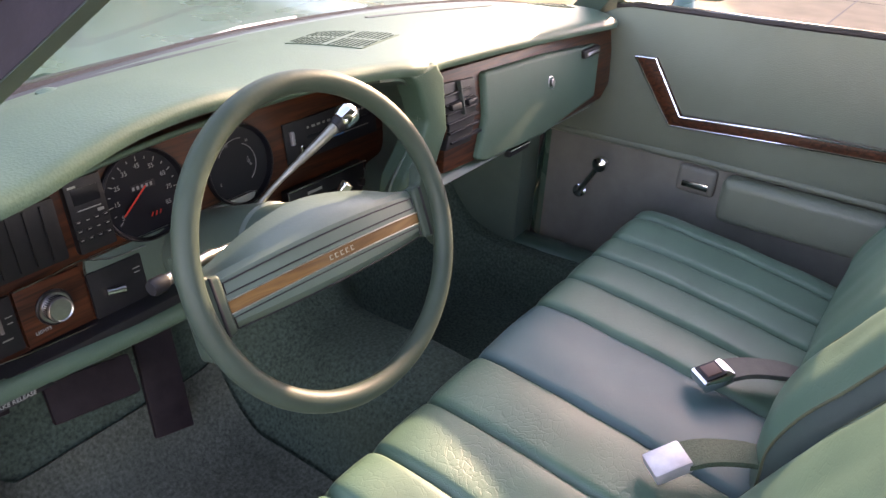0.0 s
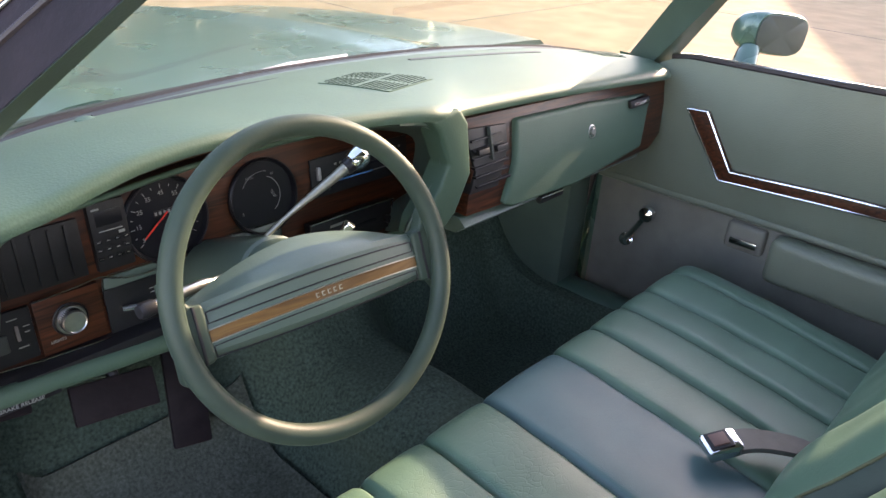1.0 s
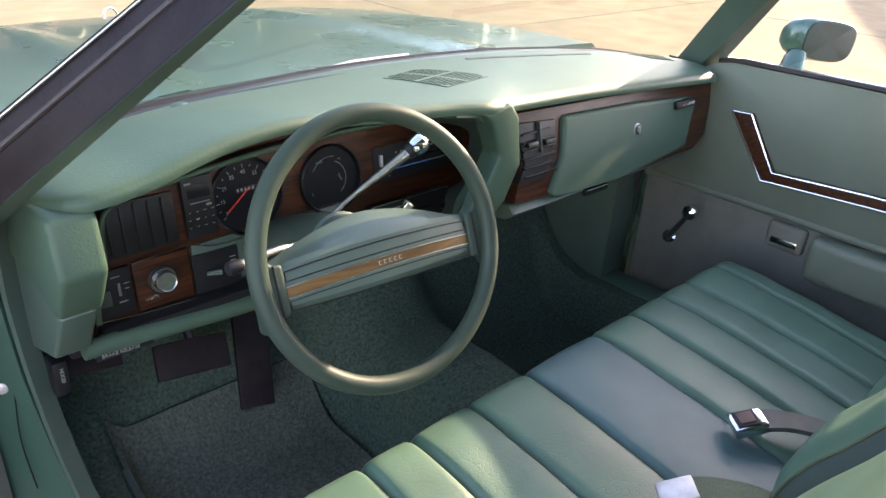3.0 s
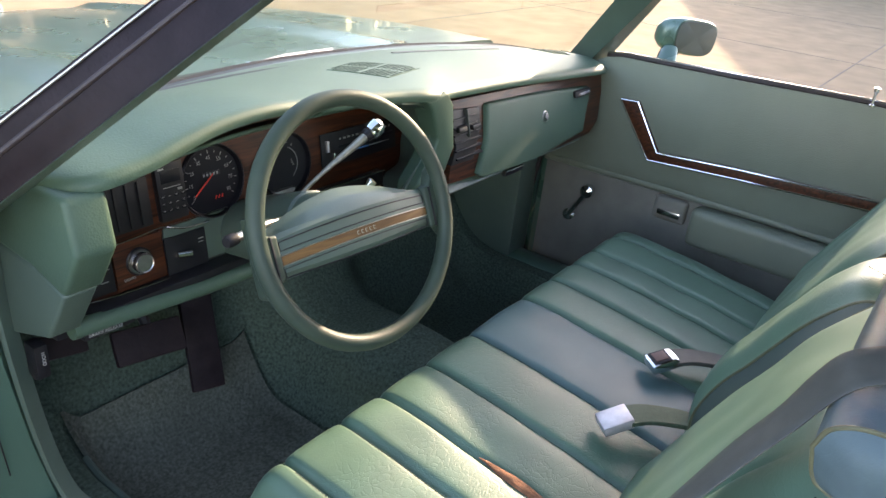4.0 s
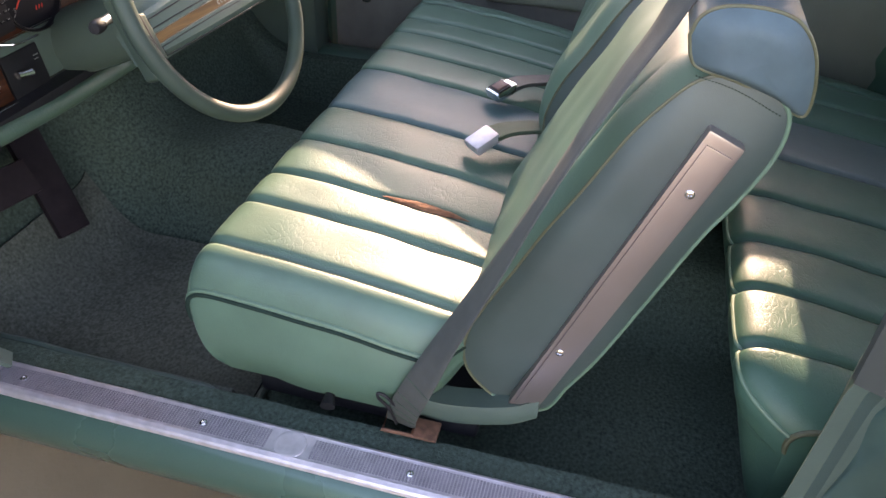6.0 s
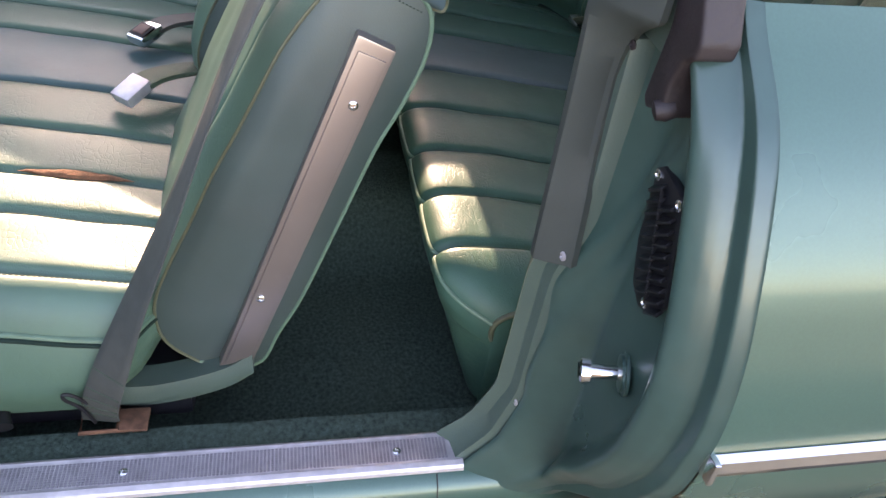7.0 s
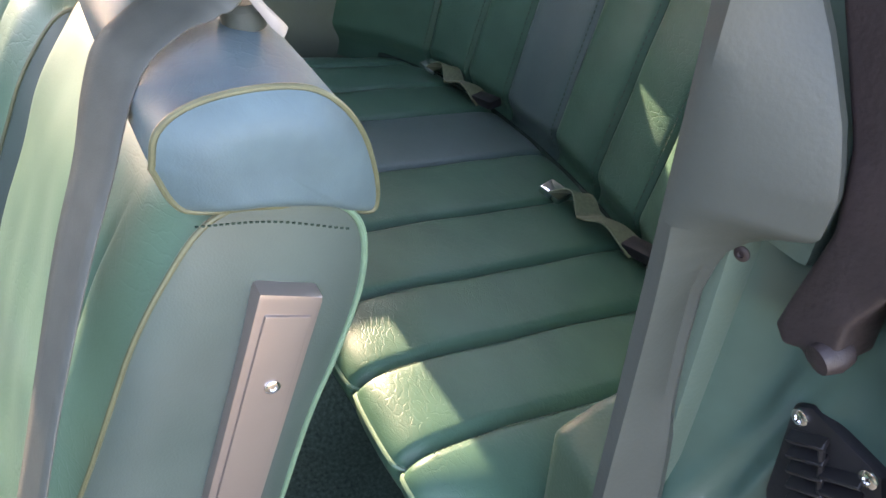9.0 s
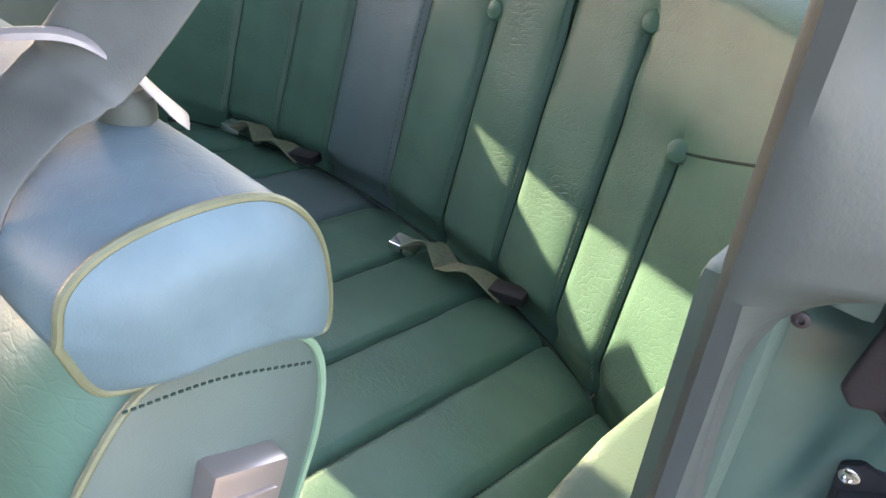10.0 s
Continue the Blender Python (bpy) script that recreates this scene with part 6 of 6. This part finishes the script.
part("hinge_leaf", box(-0.800, -0.770, 0.988, 1.012, 0.372, 0.440, rust_mat, 0.004, name="hinge_leaf"), body, "dark hinge leaf")
part("grommet", lathe([(0.012, 0), (0.012, 0.002), (0.009, 0.004), (0, 0.004)], (-0.690, 0.945, 0.400), (-0.5, -1, 0.2), jamb_paint, 16, "grommet"), body, "round painted plug")
ddoor = thing("driver_door", (-0.90, 1.03, 0.26), "driver's door swung wide open, pale green inner panel", "car door")
dm = Matrix.Translation((-0.790, 1.09, 0)) @ pose(0, 0, 0, 0, 0, -68)


def round_rect(a0, a1, b0, b1, r):
    """Corners of a rectangle with rounded corners."""
    out = []
    for ca, cb, s in ((a1 - r, b1 - r, 0), (a0 + r, b1 - r, 90), (a0 + r, b0 + r, 180), (a1 - r, b0 + r, 270)):
        out += [(ca + r * math.cos(radians(s + d)), cb + r * math.sin(radians(s + d))) for d in (0, 22, 45, 68, 90)]
    return out


part("shell", prism(round_rect(-1.28, -0.015, 0.29, 0.95, 0.06), "x", -0.10, 0.075, paint, 0.012, name="shell", m=dm), ddoor, "metallic green outer shell")
part("lower_carpet", prism(round_rect(-1.26, 0.0, 0.275, 0.94, 0.07), "x", 0.07, 0.100, door_low, 0.006, name="lower_carpet", m=dm), ddoor, "olive grey carpet along the door's lower edge")
part("inner_panel", prism(round_rect(-1.22, -0.035, 0.40, 0.955, 0.05), "x", 0.098, 0.116, door_mat, 0.008, 3, name="inner_panel", m=dm), ddoor, "grey-green padded inner panel")

# ---- lock pillar, driver's side ----
XI = lambda z: float(np.interp(z, [0.34, 0.37, 0.42, 0.485, 0.74, 0.97, 1.03], [-0.690, -0.690, -0.690, -0.690, -0.694, -0.684, -0.684]))
YI = lambda z: float(np.interp(z, [0.33, 0.37, 0.42, 0.50, 0.70, 0.78, 1.03], [-0.165, -0.185, -0.225, -0.248, -0.250, -0.270, -0.272]))
XO = lambda zz: -float(np.mean([np.interp(z, [0.33, 0.37, 0.44, 0.52, 0.627, 0.725, 0.80, 0.88, 0.94, 0.97, 1.0, 1.015, 1.03], [0.722, 0.745, 0.80, 0.868, 0.918, 0.930, 0.918, 0.888, 0.86, 0.842, 0.808, 0.78, 0.758]) for z in np.linspace(zz - 0.03, zz + 0.03, 13)]))
g = []
for z in np.linspace(0.335, 1.03, 70):
    xi, yi, xo = XI(z), YI(z), XO(z)
    row = []
    wid = xi - xo
    for s in np.concatenate([np.linspace(0, 0.5, 26, endpoint=False), np.linspace(0.5, 1, 72)]):
        x = xi - wid * s
        dx, do = xi - x, x - xo
        y = yi + (-0.296 - yi) * smooth01(dx / 0.045)
        fl = min(0.086, wid * 0.6)
        if do < fl:
            k = min(1, wid / 0.12)
            q = do / fl
            flange = 0.30
            if q < flange:
                # flat outer flange, rolled at the very edge
                y = y - 0.004 - 0.014 * (1 - smooth01(q / 0.10))
            else:
                # step up to a rounded bead that falls away to the panel
                u = (q - flange) / (1 - flange)
                y = y + k * (0.026 * (smooth01(u / 0.10) * 0.25 + 0.75 * smooth01(u / 0.42)) * (1 - smooth01((u - 0.45) / 0.55)) - 0.004 * (1 - smooth01(u / 0.2)))
        r1 = (x - (-0.752 + 0.10 * (0.92 - z) / 0.42)) / 0.007
        r2 = (x - (-0.768 + 0.085 * (0.92 - z) / 0.42)) / 0.008
        if 0.45 < z < 0.92:
            f = min(1, (0.92 - z) / 0.05, (z - 0.45) / 0.1)
            y += 0.006 * f * (math.exp(-r1 * r1) + math.exp(-r2 * r2))
        row.append((x, y, z))
    g.append(row)
part("lock_pillar", sheet(g, jamb_paint, "lock_pillar", angle=70), body, "teal green painted door lock pillar")
gr = thing("pillar_vent", (-0.785, -0.292, 0.75), "black louvred air vent screwed to the door pillar", "vent")
vp = [(-0.746, 0.872), (-0.756, 0.880), (-0.803, 0.874), (-0.808, 0.862), (-0.828, 0.780), (-0.812, 0.755), (-0.790, 0.746), (-0.768, 0.757), (-0.752, 0.80)]
part("frame", prism(vp, "y", -0.300, -0.288, black, 0.003, name="frame"), gr)
for c in range(2):
    for r in range(10):
        z = 0.772 + 0.0100 * r - 0.004 * c
        x = -0.7770 - 0.0245 * c + 0.0036 * (r - 4.5)
        part("louvre", box(-0.0125, 0.0125, -0.0035, 0.005, -0.0016, 0.0016, black, 0.0006, 1, name="louvre", m=Matrix.Translation((x - 0.002, -0.286, z)) @ pose(0, 0, 0, -30, 36, 0)), gr)
part("centre_rib", tube([(-0.806, -0.284, 0.766), (-0.772, -0.284, 0.866)], 0.0020, black, 6, "centre_rib"), gr)
screw((-0.753, -0.288, 0.869), (0, 1, 0), 0.0042, gr)
screw((-0.798, -0.288, 0.868), (0, 1, 0), 0.0042, gr)
screw((-0.800, -0.288, 0.760), (0, 1, 0), 0.0042, gr)
st = thing("door_striker", (-0.800, -0.296, 0.658), "steel door striker bolt with washers on the lock pillar", "striker bolt")
part("washer", lathe([(0.023, 0), (0.023, 0.003), (0.019, 0.004), (0.019, 0.007), (0.012, 0.008), (0, 0.008)], (-0.800, -0.297, 0.662), (0.28, 1, -0.10), jamb_paint, 24, "washer"), st, "painted washer")
part("bolt", lathe([(0.0075, 0), (0.0075, 0.028), (0.013, 0.029), (0.0135, 0.038), (0.010, 0.040), (0.004, 0.037), (0, 0.037)], (-0.798, -0.290, 0.661), (0.28, 1, -0.10), chrome, 20, "bolt"), st, "bright steel bolt")
part("rocker_seam", tube([(-0.7005, -0.150, 0.3640), (-0.7130, -0.150, 0.3525), (-0.7230, -0.150, 0.330)], 0.0009, black, 6, "rocker_seam"), body)
mo = thing("side_moulding", (-0.92, -0.9, 0.66), "bright chrome body side moulding along the quarter panel", "trim")
part("strip", sheet([[(-x_quarter(z) - d, y, z) for z, d in ((0.676, 0.001), (0.680, 0.008), (0.690, 0.011), (0.700, 0.008), (0.704, 0.001))] for y in np.linspace(-0.315, -2.0, 20)], chrome, "strip", angle=30), mo)
part("end_cap", box(-0.940, -0.921, -0.319, -0.313, 0.676, 0.704, chrome, 0.002, name="end_cap"), mo)

# pillar trim and seal
bt = thing("pillar_trim", (-0.69, -0.25, 0.37), "scuffed grey plastic pillar trim beside the rear seat", "trim panel")
def trim_edge(z):
    return float(np.interp(z, [0.72, 0.80, 0.842, 0.888, 0.93, 0.95, 0.965, 0.979, 0.988, 0.994, 1.0, 1.02, 1.045, 1.08, 1.103, 1.15, 1.36], [-0.708, -0.700, -0.693, -0.690, -0.689, -0.693, -0.698, -0.709, -0.720, -0.731, -0.741, -0.742, -0.735, -0.715, -0.698, -0.690, -0.690]))


rows = []
for z in sorted(list(np.linspace(0.725, 1.36, 40)) + list(np.linspace(0.93, 1.03, 30))):
    xr = trim_edge(z)
    rows.append([(-0.666, -0.268, z), (-0.680, -0.226, z), (-0.685, -0.218, z), (-0.690, -0.218, z), (-0.690 + (xr + 0.690) * 0.3, -0.228, z), (xr + 0.004, -0.248, z), (xr, -0.252, z), (xr + 0.003, -0.258, z)])
part("upper_trim", sheet(rows, grey_plastic, "upper_trim", angle=50, thick=0.003), bt, "grey plastic, scuffed near the corner")
part("lower_trim", sheet([[(x, y, z) for x, y in ((float(np.interp(z, [0.37, 0.5, 0.74], [-0.640, -0.664, -0.678])), YI(z) + 0.03), (float(np.interp(z, [0.37, 0.5, 0.74], [-0.655, -0.670, -0.680])), YI(z) + 0.012), (float(np.interp(z, [0.37, 0.5, 0.74], [-0.682, -0.684, -0.696])), YI(z) + 0.008), (float(np.interp(z, [0.37, 0.5, 0.74], [-0.685, -0.687, -0.699])), YI(z) - 0.01))] for z in np.linspace(0.365, 0.735, 24)], plastic_green, "lower_trim", angle=50, thick=0.003), bt, "green painted lower pillar trim")
screw((-0.704, -0.243, 0.737), (-0.3, 1, 0), 0.0042, bt, steel)
screw((-0.687, -0.240, 0.485), (-0.3, 1, 0), 0.0038, bt, steel)
screw((-0.708, -0.2535, 0.967), (-0.2, 1, 0), 0.0034, bt, dark_plum)
se = thing("window_seal", (-0.75, -0.28, 0.92), "dark plum rubber window seal hanging over the pillar top", "rubber seal")
sp_ = [(-0.690, 1.34), (-0.705, 1.10), (-0.735, 1.04), (-0.742, 1.00), (-0.735, 0.955), (-0.732, 0.935), (-0.740, 0.927), (-0.750, 0.932), (-0.756, 0.927), (-0.768, 0.933), (-0.766, 0.960), (-0.775, 0.985), (-0.790, 0.992), (-0.792, 1.005), (-0.780, 1.03), (-0.765, 1.07), (-0.755, 1.34)]
part("seal", prism(sp_, "y", -0.295, -0.262, dark_plum, 0.008, 3, name="seal"), se)
part("bumper", lathe([(0.008, 0), (0.010, 0.008), (0.008, 0.016), (0, 0.018)], (-0.764, -0.275, 0.940), (0.2, 1, -0.3), dark_plum, 14, "bumper"), se, "rubber bumper")

# ---- rear quarter trim beside the seat ----
qt = thing("rear_quarter_trim", (-0.62, -0.55, 0.30), "green vinyl side panel and armrest beside the rear seat", "trim panel")
part("panel", box(-0.70, -0.655, -1.0, -0.255, 0.25, 0.97, plastic_green, 0.01, name="panel"), qt)
part("armrest", prism([(-0.255, 0.50), (-0.255, 0.69), (-0.30, 0.705), (-0.36, 0.712), (-0.50, 0.690), (-0.70, 0.66), (-0.72, 0.50)], "x", -0.66, -0.585, dash_mat, 0.014, 3, name="armrest"), qt, "green padded armrest")
qt2 = thing("rear_quarter_trim", (0.69, -0.55, 0.30), "green vinyl side panel beside the rear seat, in shade", "trim panel")
part("panel", box(0.725, 0.77, -1.0, -0.30, 0.25, 0.97, door_mat, 0.01, name="panel"), qt2)

# ---- rear belts ----
def rear_belt(x, y, z, label):
    b = thing("rear_seat_belt", (x, y, z), label, "seat belt", group="rear seat belts")
    y, z = y + 0.010, z + 0.010
    pts = cr([(x + 0.035, y + 0.012, z + 0.014), (x - 0.005, y - 0.008, z + 0.030), (x - 0.040, y - 0.002, z + 0.012), (x - 0.060, y + 0.006, z + 0.022), (x - 0.095, y - 0.006, z + 0.026), (x - 0.15, y - 0.012, z + 0.010)], 30)
    sides = cr([(0.35, 1, 0.1), (0.3, 1, 0.45), (0.3, 1, 0.1), (0.5, 1, 0.0), (0.3, 1, 0.4), (0.3, 1, 0.1)], 30)
    part("webbing", strap(pts, sides, 0.044, 0.003, belt_olive, "webbing"), b, "folded olive green webbing")
    part("tongue", box(-0.022, 0.022, -0.017, 0.017, -0.002, 0.010, chrome, 0.003, name="tongue", m=Matrix.Translation((x + 0.035, y + 0.012, z + 0.012)) @ pose(0, 0, 0, 0, -8, 15)), b, "chrome tongue")
    part("buckle", box(-0.028, 0.028, -0.016, 0.016, -0.003, 0.014, black, 0.004, name="buckle", m=Matrix.Translation((x - 0.155, y - 0.012, z + 0.012)) @ pose(0, 0, 0, 0, 5, 12)), b, "dark buckle")
    return b


rear_belt(-0.122, -0.648, 0.500, "olive green rear lap belt with chrome tongue on the seat")
rear_belt(0.40, -0.690, 0.498, "olive green rear lap belt lying in the seat fold")
part("anchor", box(-0.462, -0.430, -0.606, -0.592, 0.482, 0.494, chrome, 0.002, name="anchor"), rear, "small chrome belt anchor")

# ---- hood ornament ----
orn = thing("hood_ornament", (0.08, 2.62, 0.80), "small chrome hood ornament standing on the hood's nose", "hood ornament")
part("base", lathe([(0.02, 0), (0.016, 0.012), (0.006, 0.018), (0, 0.019)], (0.08, 2.60, 0.795), (0, 0, 1), chrome, 16, "base"), orn)
part("ring", tube([(0.08 + 0.022 * math.cos(a), 2.60, 0.838 + 0.024 * math.sin(a)) for a in np.linspace(0, 2 * math.pi, 24, endpoint=False)], 0.004, chrome, 8, "ring", closed=True), orn)


# ---- outside: an unseen house added so that its gable shades the paving, and bare trees ----
def house():
    h = thing("house", (26, -4, 0), "unseen house with a dark gable roof, added to shade the paving", "house")
    X0, X1 = 20.0, 30.0
    ridge, rz, eave, ez = -1.5, 7.6, 5.6, 2.15
    poly = [(2 * ridge - eave, 0), (eave, 0), (eave, ez), (ridge, rz - 0.25), (2 * ridge - eave, ez)]
    part("wall", prism(poly, "x", X0 + 0.3, X1 - 0.3, house_wall, 0.0, name="wall"), h)
    for s in (1, -1):
        e = ridge + s * (eave - ridge + 0.3)
        zz = ez - 0.3 * (rz - ez) / (eave - ridge)
        part("roof", sheet([[(X0, ridge, rz), (X1, ridge, rz)], [(X0, e, zz), (X1, e, zz)]], house_roof, "roof", thick=0.15), h)


house()


def bare_tree(x, y, seed, height):
    rnd = random.Random(seed)
    t = thing("bare_tree", (x, y, 0), "leafless tree with grey bark at the edge of the paving", "tree", group="bare trees")
    v, f = [], []

    def limb(p, d, length, r, depth):
        q = p + d * length
        k = len(v)
        a = d.orthogonal().normalized()
        b = d.cross(a)
        for c, rr in ((p, r), (q, r * 0.65)):
            for i in range(5):
                an = i * 2 * math.pi / 5
                v.append(tuple(c + (a * math.cos(an) + b * math.sin(an)) * rr))
        for i in range(5):
            j = (i + 1) % 5
            f.append((k + i, k + j, k + 5 + j, k + 5 + i))
        if depth:
            for i in range(3 if depth > 1 else 4):
                nd = (d + Vector((rnd.uniform(-1, 1), rnd.uniform(-1, 1), rnd.uniform(-0.25, 0.8))) * 0.62).normalized()
                limb(p + d * length * rnd.uniform(0.6, 1.0), nd, length * rnd.uniform(0.55, 0.8), r * 0.55, depth - 1)
    limb(Vector((x, y, 0)), Vector((rnd.uniform(-0.06, 0.06), rnd.uniform(-0.06, 0.06), 1)).normalized(), height * 0.32, height * 0.022, 5)
    part("trunk_and_limbs", mesh_from("trunk_and_limbs", v, f, bark, True, 60), t)


for i, (x, y, h) in enumerate(((6, 17, 10), (1.5, 20, 12), (11, 18, 11), (-6, 19, 11), (4, 26, 13), (15, 24, 12), (-2.5, 16, 11), (3.5, 15.5, 10), (8.5, 21, 12), (-10, 23, 12), (0, 27, 14), (-4.5, 25, 13), (7, 29, 14), (12, 28, 13), (18, 20, 11))):
    bare_tree(x, y, i + 3, h)


def far_woods():
    """A belt of bare woods beyond the paving, far ahead of the car."""
    rnd = random.Random(11)
    v, f = [], []
    for i in range(1100):
        x, y = rnd.uniform(-48, 60), rnd.uniform(30, 58)
        hgt, r = rnd.uniform(9, 17), rnd.uniform(0.12, 0.28)
        sticks = [((x, y, 0), (x + rnd.uniform(-0.6, 0.6), y, hgt), r)]
        for k in range(14):
            t = rnd.uniform(0.2, 0.95)
            sticks.append(((x, y, hgt * t), (x + rnd.uniform(-2.2, 2.2), y + rnd.uniform(-1.5, 1.5), hgt * t + rnd.uniform(0.8, 3.0)), r * 0.45))
        for p, q, w in sticks:
            k = len(v)
            for c, rr in ((p, w), (q, w * 0.3)):
                v.extend([(c[0] - rr, c[1], c[2]), (c[0] + rr, c[1], c[2]), (c[0], c[1] + rr, c[2])])
            f.extend([(k, k + 1, k + 4, k + 3), (k + 1, k + 2, k + 5, k + 4), (k + 2, k, k + 3, k + 5)])
    tagged(link("far_woods", mesh_from("far_woods", v, f, bark, False)), "bare grey winter woods far beyond the paving", "woods", kind="stuff")


far_woods()
